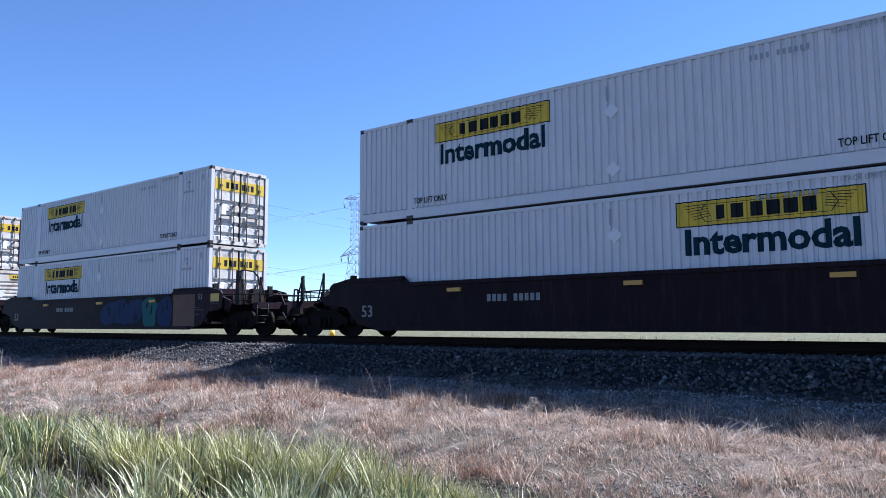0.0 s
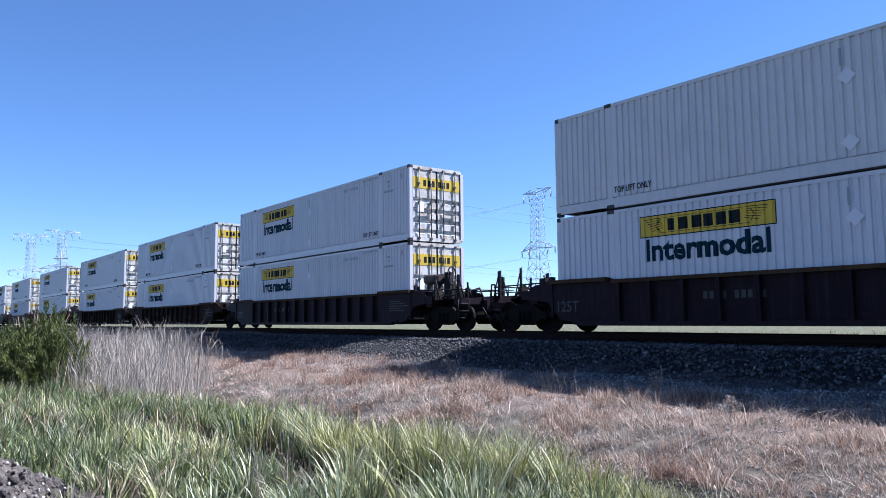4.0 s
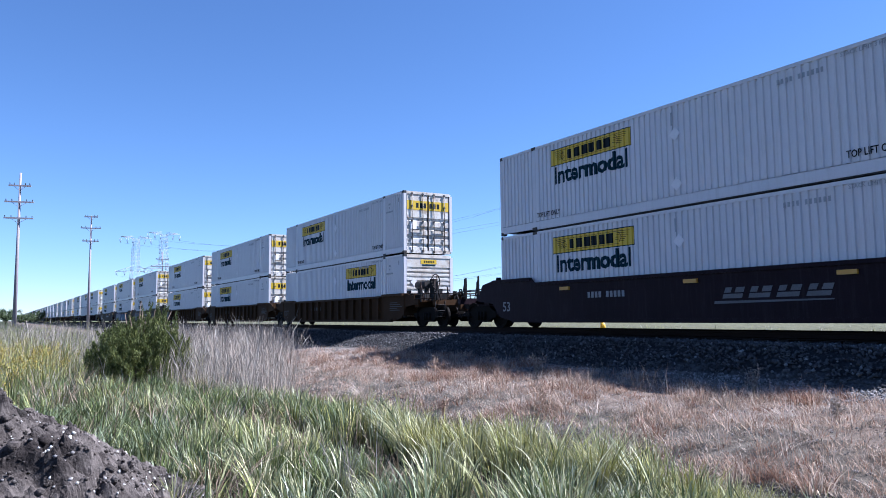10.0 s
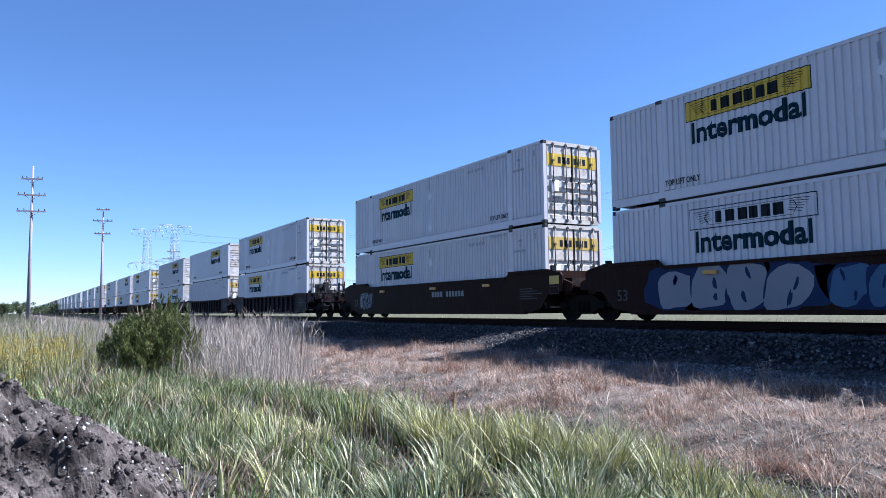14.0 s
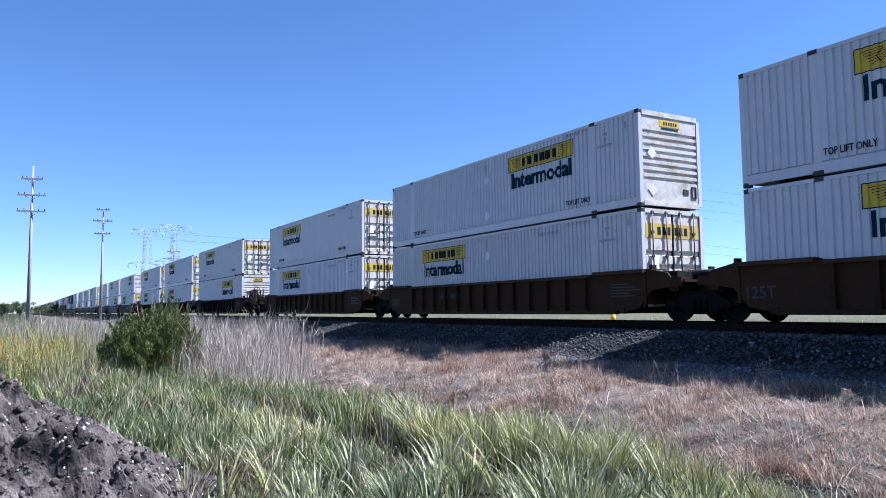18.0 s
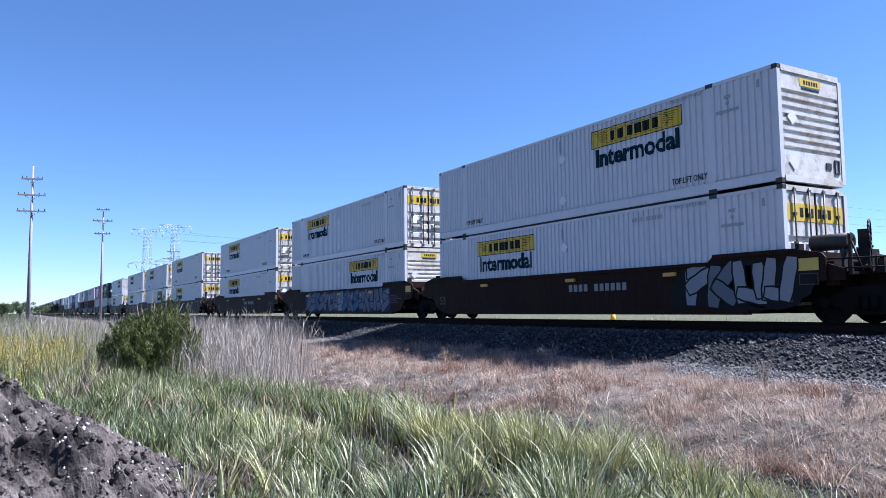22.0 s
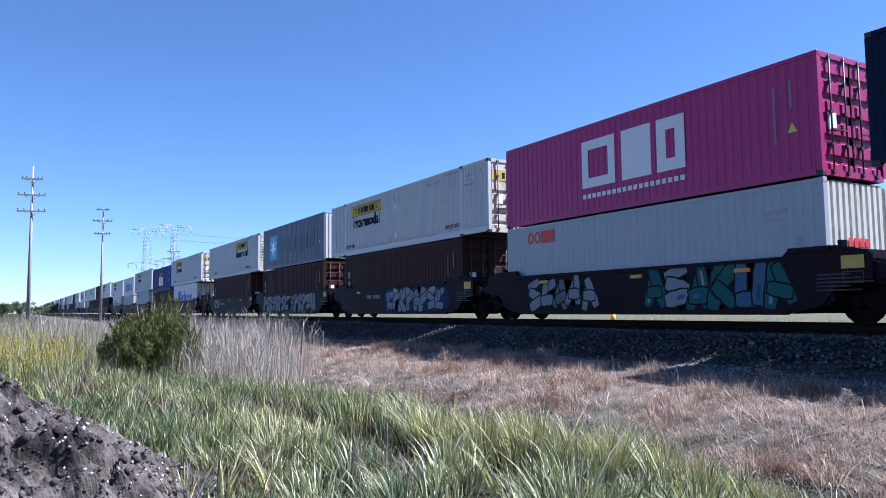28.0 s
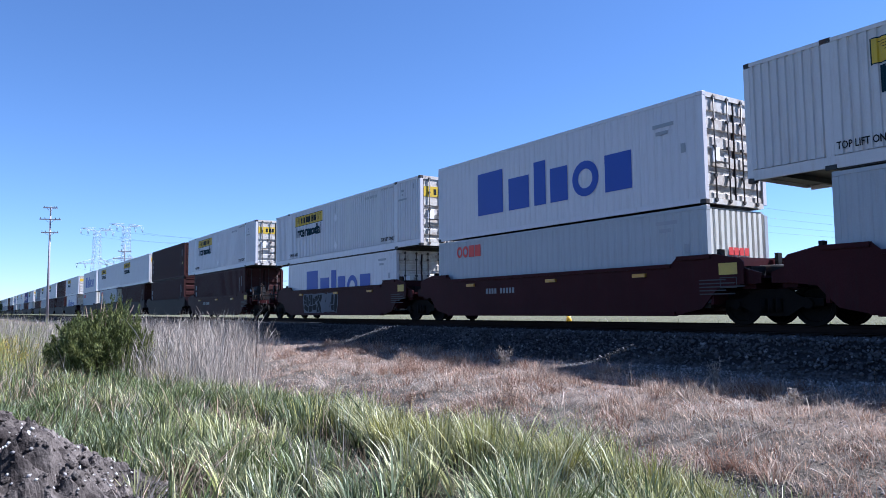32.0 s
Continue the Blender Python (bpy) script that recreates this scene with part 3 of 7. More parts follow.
def container_iso(kind, H=HI, lite=False):
    """40 ft sea boxes, and the 53 ft navy one."""
    L = FT53 if kind == "navy" else FT40
    col = {"grey": "grey_box", "magenta": "magenta", "navy": "navy", "blue": "blue", "brown": "rust_box", "steel": "steel_grey", "white": "white"}[kind]
    body = M[col]
    c = thing("shipping_container", "", "container", "containers on the train")
    frame_parts(c, L, H, body, lite)
    h, w = L / 2, CW / 2
    shallow = kind in ("grey", "white")
    for s in (-1, 1):
        part("side_panel", shared(("iso", kind, H, s), lambda: finish(corrugated(-h + 0.14, h - 0.14, 0.16, H - 0.09, s * (w - 0.006), -s, 0.26, 0.012 if shallow else 0.022), "side_panel", body)), c)
    y = -w - 0.004
    if kind in ("grey", "steel"):
        end = M["cream_box"] if kind == "grey" else M["white_worn"]
        bm = corrugated(-w + 0.14, w - 0.14, 0.16, H - 0.09, 0, 1, 0.23, 0.045)
        part("front_wall", finish(bm, "front_wall", end), c, "end wall with upright folds", Matrix.Translation((h - 0.012, 0, 0)) @ Matrix.Rotation(radians(90), 4, "Z"))
        if kind == "grey":
            bm = bmesh.new()
            for k in range(4):
                block_shape(bm, -0.45 + k * 0.22, -0.27 + k * 0.22, 1.35, 1.55, 0)
            part("end_mark", bm, c, "small red mark", Matrix.Translation((h + 0.006, 0, 0)) @ Matrix.Rotation(radians(90), 4, "Z"), M["red_ink"])
    else:
        doors(c, L, H, {"white": M["door_white"]}.get(kind, body), None, ribs=5, lite=lite)
    bm = bmesh.new()
    if kind == "grey":
        x = -4.87
        for hollow in (1, 1, 0, 0):
            (ring_shape if hollow else block_shape)(bm, x, x + 0.34, H - 0.66, H - 0.24, y)
            x += 0.38
        part("logo", bm, c, "red block logo", None, M["red_ink"])
    elif kind == "magenta":
        frame_shape(bm, -1.92, -0.44, 0.86, 2.36, y, 0.30)
        block_shape(bm, -0.15, 1.02, 0.86, 2.36, y)
        frame_shape(bm, 1.24, 2.25, 0.86, 2.36, y, 0.34)
        for i in range(19):
            block_shape(bm, -1.9 + i * 0.22, -1.75 + i * 0.22, 0.52, 0.66, y)
        part("logo", bm, c, "pale block logo", None, M["pale_ink"])
    elif kind == "steel":
        for i, (a, b) in enumerate(((-2.5, -1.35), (-1.15, -0.1), (0.12, 0.95), (1.2, 2.15), (2.35, 3.25), (3.5, 4.5))):
            block_shape(bm, a, b, 0.97, 1.97, y)
        part("logo", bm, c, "dark block logo", None, M["dark_blue_ink"])
        g = piece("logo_patch", M["cyan"], c, [(-4.52, -2.82, y - 0.003, y + 0.006, 0.62, 2.32)], "light blue square with a white star")
        bm = bmesh.new()
        pts = []
        for i in range(14):
            r = 0.72 if i % 2 == 0 else 0.26
            a = math.pi / 2 + math.pi * i / 7
            pts.append((-3.67 + r * math.cos(a), 1.47 + r * math.sin(a)))
        for i in range(14):
            slab(bm, [(-3.67, 1.47), pts[i], pts[(i + 1) % 14]], 1, y - 0.008, y - 0.003)
        part("star", bm, g, "", None, M["placard"])
    elif kind == "white":
        z = 0.62 if H < 2.7 else 0.74
        block_shape(bm, -3.5, -2.06, z, z + 1.5, y)
        block_shape(bm, -1.74, -0.68, z, z + 1.08, y)
        block_shape(bm, -0.42, 0.14, z, z + 1.42, y)
        block_shape(bm, 0.36, 1.15, z, z + 1.08, y)
        ring_shape(bm, 1.36, 2.46, z, z + 1.08, y)
        block_shape(bm, 2.71, 3.72, z, z + 1.08, y)
        part("logo", bm, c, "royal blue block logo", None, M["royal_ink"])
    elif kind == "blue":
        block_shape(bm, -1.28, -0.38, 0.66, 1.72, y)
        block_shape(bm, -0.2, 0.62, 0.66, 1.72, y)
        block_shape(bm, 0.78, 1.58, 0.66, 1.72, y)
        part("logo", bm, c, "pale block logo", None, M["pale_ink"])
        bm = bmesh.new()
        slab(bm, [(-1.2, 1.9), (1.42, 2.3), (1.05, 2.02), (0.5, 1.92), (0.35, 2.0), (0.1, 1.86), (-0.1, 1.94), (-0.4, 1.8), (-1.05, 1.8)], 1, y - 0.004, y)
        part("logo_wing", bm, c, "red wing shape", None, M["red_ink"])
    elif kind == "navy":
        for a, b, s in ((0.41, 0.57, 1), (3.89, 4.05, -1)):
            block_shape(bm, a, b, 0.95, 2.45, y)
            for z in (0.95, 2.33):
                block_shape(bm, *sorted((a if s < 0 else b, (a if s < 0 else b) + s * 0.22)), z, z + 0.12, y)
        for a in (0.95, 1.82, 2.69):
            block_shape(bm, a, a + 0.74, 1.42, 2.18, y)
        for x in (0.75, 1.22, 3.15, 3.6):
            slab(bm, [(x + 0.15 * math.cos(a), 0.62 + 0.15 * math.sin(a)) for a in (i * math.pi / 6 for i in range(12))], 1, y - 0.004, y)
        part("logo", bm, c, "yellow brackets, blocks and discs", None, M["gold_ink"])
        letter("lettering", "INTERMODAL", c, M["pale_ink"], 1.05, 1.1, y, 2.35, "pale lettering", high=0.2)
        letter("slogan", "How tomorrow moves", c, M["gold_ink"], -3.77, 1.48, y, 3.68, "slanted yellow lettering", high=0.26)
        tagged(piece("identity_mark", M["pale_ink"], c, [(4.3 + i * 0.15 + (0.1 if i > 3 else 0), 4.4 + i * 0.15 + (0.1 if i > 3 else 0), y - 0.003, y, 2.45, 2.62) for i in range(10)]), kind="stuff")
    elif kind == "brown":
        for i, ch in enumerate((0.42, 0.38, 0.42)):
            box(bm, -h + 0.42, -h + 0.72, y - 0.004, y, 0.75 + i * 0.48, 0.75 + i * 0.48 + ch * 0.85)
        part("logo", bm, c, "pale upright block marks", None, M["stencil"])
    piece("data_mark", M["stencil"] if kind not in ("grey", "white") else M["grey_ink"], c,
          [(h - 1.15, h - 1.1, y - 0.003, y, 0.9, 2.3), (h - 0.72, h - 0.66, y - 0.003, y, 1.7, 2.35)] if kind not in ("grey", "white") else
          [(h - 1.6, h - 0.9, y - 0.003, y, 2.2, 2.3), (h - 1.5, h - 1.1, y - 0.003, y, 2.0, 2.1), (h - 0.7, h - 0.55, y - 0.003, y, 1.4, 1.65)])
    if kind not in ("grey", "white"):
        bm = bmesh.new()
        slab(bm, [(h - 0.8, 1.12), (h - 0.55, 1.12), (h - 0.675, 1.36)], 1, y - 0.003, y)
        part("warning_mark", bm, c, "", None, M["gold_ink"])
    return c


# ---- well cars ----
RAIL_Y = 16.80
GAUGE = 1.435


def wheel_mesh():
    def make():
        bm = bmesh.new()
        lathe(bm, [(0.06, -0.10), (0.16, -0.10), (0.18, -0.055), (0.36, -0.02), (0.40, -0.065), (0.455, -0.065), (0.462, 0.04), (0.50, 0.055), (0.49, 0.08), (0.40, 0.08), (0.37, 0.03), (0.18, 0.0), (0.10, 0.05)], 18)
        return finish(bm, "wheel", M["truck"])
    return shared("wheel", make)


def truck_mesh():
    def make():
        bm = bmesh.new()
        for s in (-1, 1):
            a, b = sorted((s * 0.90, s * 1.04))
            slab(bm, [(-1.22, 0.44), (-1.22, 0.60), (-0.75, 0.64), (-0.42, 0.84), (0.42, 0.84), (0.75, 0.64), (1.22, 0.60), (1.22, 0.44), (0.72, 0.42), (0.40, 0.22), (-0.40, 0.22), (-0.72, 0.42)], 1, a, b)
            for x in (-0.9, 0.9):
                rod(bm, (x, s * 0.88, 0.49), (x, s * 1.12, 0.49), 0.115, 10)
            for x in (-0.2, 0, 0.2):
                rod(bm, (x, s * 1.06, 0.30), (x, s * 1.06, 0.62), 0.075, 8)
        box(bm, -0.24, 0.24, -0.98, 0.98, 0.52, 0.80)
        for x in (-0.55, 0.55):
            box(bm, x - 0.07, x + 0.07, -0.82, 0.82, 0.38, 0.50)
        for x in (-0.9, 0.9):
            rod(bm, (x, -0.8, 0.48), (x, 0.8, 0.48), 0.075, 8)
        return finish(bm, "truck", M["truck"])
    return shared("truck", make)


def add_truck(c, x):
    t = part("truck", truck_mesh(), c, "black cast steel truck", Matrix.Translation((x, 0, 0)))
    for dx in (-0.9, 0.9):
        for s in (-1, 1):
            part("wheel", wheel_mesh(), t, "", Matrix.Translation((dx, s * 0.76, 0.475)) @ (Matrix.Identity(4) if s > 0 else Matrix.Rotation(math.pi, 4, "Z")))


def well_car(kind, color, L, right, left, lite=False):
    """One unit of a double-stack well car. kind: smooth, ribbed, low. right and left ends: joint or coupler."""
    body = M[color]
    e = L / 2
    c = thing("well_car", "", "rail car", "well cars of the train")
    mid, hump = {"smooth": (1.55, 1.73), "ribbed": (1.43, 1.50), "low": (1.38, 1.60)}[kind]
    q = e - 2.0 if L > 14 else e - 0.9
    for s in (-1, 1):
        def make():
            bm = bmesh.new()
            lo, up = 0.24, mid
            half = [(e - 0.9, lo), (e - 0.1, 0.40), (e + 0.35, 0.88), (e + 1.08, 0.98), (e + 1.08, hump - 0.24), (e + 0.98, hump - 0.14), (e + 0.3, hump), (q + 0.1, hump), (q - 0.1, up)]
            pts = half + [(-x, z) for x, z in half[::-1]]
            a, b = sorted((s * 1.34, s * 1.39) if kind == "ribbed" else (s * 1.43, s * 1.48))
            slab(bm, pts, 1, a, b)
            return finish(bm, "side_sheet", body)
        side = part("side_sheet", shared(("sheet", kind, color, L, s), make), c)
        o0, o1 = sorted((s * 1.40, s * 1.535))
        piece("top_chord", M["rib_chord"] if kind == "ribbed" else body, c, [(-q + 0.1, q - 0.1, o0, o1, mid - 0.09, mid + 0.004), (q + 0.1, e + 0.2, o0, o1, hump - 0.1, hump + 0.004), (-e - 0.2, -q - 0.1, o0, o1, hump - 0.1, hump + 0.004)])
        piece("bottom_sill", body, c, [(-e + 0.9, e - 0.9, o0, o1, 0.215, 0.33)])
        if kind == "ribbed":
            n = 13
            if s > 0:
                far_ribs = [(-q + 0.3 + (2 * q - 0.6) * i / (n - 1) - 0.05, -q + 0.3 + (2 * q - 0.6) * i / (n - 1) + 0.05, 1.392, 1.53, 0.33, mid - 0.09) for i in range(n)]
                tagged(piece("ribs", body, c, far_ribs), kind="stuff")
                continue
            rib = shared(("rib", color, s), lambda: _rib(s, mid, body))
            for i in range(n):
                x = -q + 0.3 + (2 * q - 0.6) * i / (n - 1)
                part("rib", rib, side, m=Matrix.Translation((x, 0, 0)))
        if s < 0 and not lite:
            for x in () if kind == "ribbed" else (-q * 0.72, q * 0.1, q * 0.78):
                piece("reflector", M["amber"], side, [(x - 0.22, x + 0.22, -1.545, -1.536 if kind == "ribbed" else -1.481, mid - 0.3, mid - 0.2)], "amber reflector strip")
            y = -1.394 if kind == "ribbed" else -1.484
            if kind == "smooth":
                for txt, x in (("40", q + 0.02), ("45", q + 0.78), ("48", q + 1.18), ("53", e - 0.35)):
                    if L > 14 and color == "maroon":
                        letter("length_mark", txt, side, M["stencil"], x, 1.30, y, 0.24, "white stencilled number")
            if kind == "smooth":
                piece("service_plate", M["yellow_worn"], side, [(e + 0.42, e + 0.92, y - 0.004, y, hump - 0.52, hump - 0.24)], "square yellow service plate")
                frame_bm = bmesh.new()
                frame_shape(frame_bm, e + 0.44, e + 0.90, hump - 0.84, hump - 0.58, y, 0.02)
                tagged(part("data_frame", frame_bm, side, "", None, M["dim_stencil"]), kind="stuff")
            if L > 14 and kind != "low":
                letter("unit_number", "53" if kind != "ribbed" else "125T", side, M["dim_stencil" if kind == "ribbed" or color == "brown" else "stencil"], -e + 0.30 if kind != "ribbed" else -e + 0.05, 0.60, y, 0.42 if kind != "ribbed" else 0.80, "white stencilled number", bold=0.01)
            bm = bmesh.new()
            for k in range(5):
                box(bm, q + 0.75, q + 1.5 + 0.25 * ((k * 7) % 3), y - 0.003, y, 1.08 - k * 0.085, 1.11 - k * 0.085)
            tagged(part("data_mark", bm, side, "faint white data lines", None, M["dim_stencil"]), kind="stuff")
            bm = bmesh.new()
            big = color == "brown"
            x0, st, ht = (0.5, 0.24, 0.22) if big else (-q * 0.55, 0.16, 0.18)
            for k in range(11 if big else 10):
                if k != 4:
                    box(bm, x0 + k * st, x0 + st * 0.68 + k * st, y - 0.003, y, mid - 0.40 - ht, mid - 0.40)
            tagged(part("reporting_mark", bm, side, "white reporting marks", None, M["dim_stencil" if kind == "ribbed" else "stencil"]), kind="stuff")
    fl = [(-e + 0.3, e - 0.3, -0.25, 0.25, 0.26, 0.34)]
    fl += [(x - 0.12, x + 0.12, -1.42, 1.42, 0.24, 0.40) for x in (-e + 0.8, -e / 2, 0, e / 2, e - 0.8)]
    piece("floor_beam", body, c, fl)
    for s, end in ((1, right), (-1, left)):
        def sx(a, b):
            return tuple(sorted((s * a, s * b)))
        piece("bulkhead", body, c, [(*sx(e + 0.12, e + 0.2), -1.42, 1.42, 0.5, hump - 0.03)])
        bm = bmesh.new()
        slab(bm, [(s * (e + 0.2), 0.85), (s * (e + 0.2), hump - 0.06), (s * (e + 0.75), hump - 0.28), (s * (e + 1.45), 1.22), (s * (e + 1.45), 0.98), (s * (e + 0.8), 0.95)], 1, -1.38, -1.30)
        slab(bm, [(s * (e + 0.2), 0.85), (s * (e + 0.2), hump - 0.06), (s * (e + 0.75), hump - 0.28), (s * (e + 1.45), 1.22), (s * (e + 1.45), 0.98), (s * (e + 0.8), 0.95)], 1, 1.30, 1.38)
        box(bm, *sx(e + 0.2, e + 2.0), -0.45, 0.45, 0.82, 1.18)
        box(bm, *sx(e + 0.2, e + 1.5), -1.30, 1.30, 1.10, 1.16)
        box(bm, *sx(e + 0.9, e + 1.25), -1.25, 1.25, 0.86, 1.10)
        part("end_frame", bm, c, "", None, body)
        if lite:
            if end == "coupler" or s < 0:
                part("truck", truck_mesh(), c, "black cast steel truck", Matrix.Translation((s * (e + 1.68), 0, 0)))
            continue
        bm = bmesh.new()
        for y in (-1.22, 1.22):
            box(bm, *sx(e + 0.26, e + 0.36), y - 0.09, y + 0.09, 1.1, hump + 0.12)
        box(bm, *sx(e + 0.3, e + 0.9), -0.9, -0.3, 1.16, 1.42)
        rod(bm, (s * (e + 0.5), 0.1, 1.32), (s * (e + 1.3), 0.1, 1.32), 0.16, 10)
        rod(bm, (s * (e + 0.7), 0.6, 1.3), (s * (e + 1.2), 1.0, 1.55), 0.05, 6)
        part("brake_gear", bm, c, "black tank, valves and brackets", None, M["black"])
        if end == "coupler" or s < 0:
            add_truck(c, s * (e + 1.68))
        if end == "coupler":
            bm = bmesh.new()
            box(bm, *sx(e + 2.0, e + 3.15), -0.28, 0.28, 0.68, 1.06)
            box(bm, *sx(e + 2.7, e + 2.9), -1.38, 1.38, 0.92, 1.14)
            box(bm, *sx(e + 1.5, e + 2.9), -0.55, 0.55, 1.12, 1.16)
            part("draft_sill", bm, c, "", None, body)
            bm = bmesh.new()
            box(bm, *sx(e + 3.15, e + 3.5), -0.09, 0.09, 0.78, 0.98)
            box(bm, *sx(e + 3.45, e + 3.72), -0.2, 0.16, 0.74, 1.02)
            part("coupler", bm, c, "black knuckle coupler", None, M["black"])
            bm = bmesh.new()
            rod(bm, (s * (e + 3.1), -0.45, 0.8), (s * (e + 3.55), -0.5, 0.36), 0.03, 6)
            rod(bm, (s * (e + 3.55), -0.5, 0.36), (s * (e + 3.7), -0.42, 0.6), 0.03, 6)
            part("air_hose", bm, c, "", None, M["black"])
            arched = s > 0 and kind == "smooth" and color == "maroon"
            braked = s > 0 and not arched
            rows = ((-1.25, 1.62, 0.22, 2.25), (-1.3, 1.98, 0.06, 1.95), (-0.95, 2.5, 0.1, 2.0), (0.9, 2.55, 0.1, 1.95)) if arched else ((-1.3, 1.5, 0.08, 1.95), (-1.15, 2.62, 0.12, 1.92), (0.95, 2.55, 0.12, 1.9), (-0.3, 2.1, 0.07, 1.7))
            for y, x, t, top in rows:
                bm = bmesh.new()
                slab(bm, [(s * (e + x), 1.08), (s * (e + x + t), 1.08), (s * (e + x + t * 0.92), top), (s * (e + x + t * 0.08), top + 0.03)], 1, y - t * 0.3, y + t * 0.3)
                rod(bm, (s * (e + x + t), y, top - 0.15), (s * (e + x + t + 0.22), y, 1.12), 0.022, 6)
                part("post", bm, c, "black upright post", None, M["black"])
            bm = bmesh.new()
            line = [(1.75, 2.22), (2.1, 2.26), (2.6, 2.18), (2.86, 1.98), (2.92, 1.7), (2.95, 1.14)] if arched else [(2.7, 1.14), (2.74, 1.5), (2.9, 1.5), (2.92, 1.14)]
            for (xa, za), (xb, zb) in zip(line, line[1:]):
                rod(bm, (s * (e + xa), -1.3, za), (s * (e + xb), -1.3, zb), 0.026, 6)
            part("grab_rail", bm, c, "black bent grab rail", None, M["black"])
            bm = bmesh.new()
            for y in (-1.32, 1.32):
                rod(bm, (s * (e + 0.6), y, 1.46), (s * (e + 2.75), y, 1.42), 0.022, 6)
                rod(bm, (s * (e + 0.9), y, 1.24), (s * (e + 2.75), y, 1.22), 0.018, 6)
                for x in (0.9, 1.5, 2.1):
                    rod(bm, (s * (e + x), y, 1.12), (s * (e + x), y, 1.46), 0.016, 6)
            rod(bm, (s * (e + 2.75), -1.32, 1.42), (s * (e + 2.75), 1.32, 1.42), 0.02, 6)
            part("walkway_rail", bm, c, "black handrail along the end platform", None, M["black"])
            bm = bmesh.new()
            for a, b in (((0.9, -0.9, 1.0), (1.6, -0.75, 1.3)), ((1.6, -0.75, 1.3), (2.4, -0.8, 1.05)), ((1.1, -0.4, 1.2), (1.5, -0.35, 1.75)), ((2.0, -0.2, 1.16), (2.6, -0.15, 1.5)), ((2.6, -0.15, 1.5), (3.1, -0.3, 0.95))):
                rod(bm, (s * (e + a[0]), a[1], a[2]), (s * (e + b[0]), b[1], b[2]), 0.028, 6)
            box(bm, *sx(e + 1.3, e + 1.55), -0.5, -0.2, 1.16, 1.66)
            box(bm, *sx(e + 1.85, e + 2.05), -0.95, -0.75, 1.12, 1.42)
            tagged(part("brake_pipe", bm, c, "black pipes and valves on the end platform", None, M["black"]), kind="stuff")
            if braked:
                bm = bmesh.new()
                rod(bm, (e + 0.35, -0.75, 1.86), (e + 1.25, -0.75, 1.86), 0.19, 14)
                for x in (0.5, 1.1):
                    box(bm, e + x - 0.03, e + x + 0.03, -0.86, -0.64, 1.1, 1.72)
                part("air_tank", bm, c, "dark cylindrical air tank on brackets", None, M["casting"])
            bm = bmesh.new()
            for k in range(3):
                rod(bm, (s * (e + 2.9), -1.36, 0.45 + k * 0.24), (s * (e + 2.9), -0.9, 0.45 + k * 0.24), 0.016, 6)
            rod(bm, (s * (e + 2.9), -1.36, 0.4), (s * (e + 2.9), -1.36, 1.1), 0.016, 6)
            rod(bm, (s * (e + 2.9), -0.9, 0.4), (s * (e + 2.9), -0.9, 1.1), 0.016, 6)
            part("step", bm, c, "", None, M["black"])
            if braked:
                bm = bmesh.new()
                for k in range(16):
                    a, b = 2 * math.pi * k / 16, 2 * math.pi * (k + 1) / 16
                    rod(bm, (0, 0.32 * math.cos(a), 0.32 * math.sin(a)), (0, 0.32 * math.cos(b), 0.32 * math.sin(b)), 0.026, 5)
                for k in range(5):
                    a = 2 * math.pi * k / 5
                    rod(bm, (0, 0, 0), (0, 0.31 * math.cos(a), 0.31 * math.sin(a)), 0.014, 4)
                box(bm, -0.22, 0.0, -0.14, 0.14, -0.75, 0.12)
                part("brake_wheel", bm, c, "black spoked hand brake wheel", Matrix.Translation((s * (e + 1.55), -0.55, 1.98)) @ Matrix.Rotation(radians(25), 4, "Z"), M["black"])
    return c


def _rib(s, mid, body):
    bm = bmesh.new()
    a, b = sorted((s * 1.392, s * 1.53))
    box(bm, -0.055, 0.055, a, b, 0.33, mid - 0.09)
    return finish(bm, "rib", body)


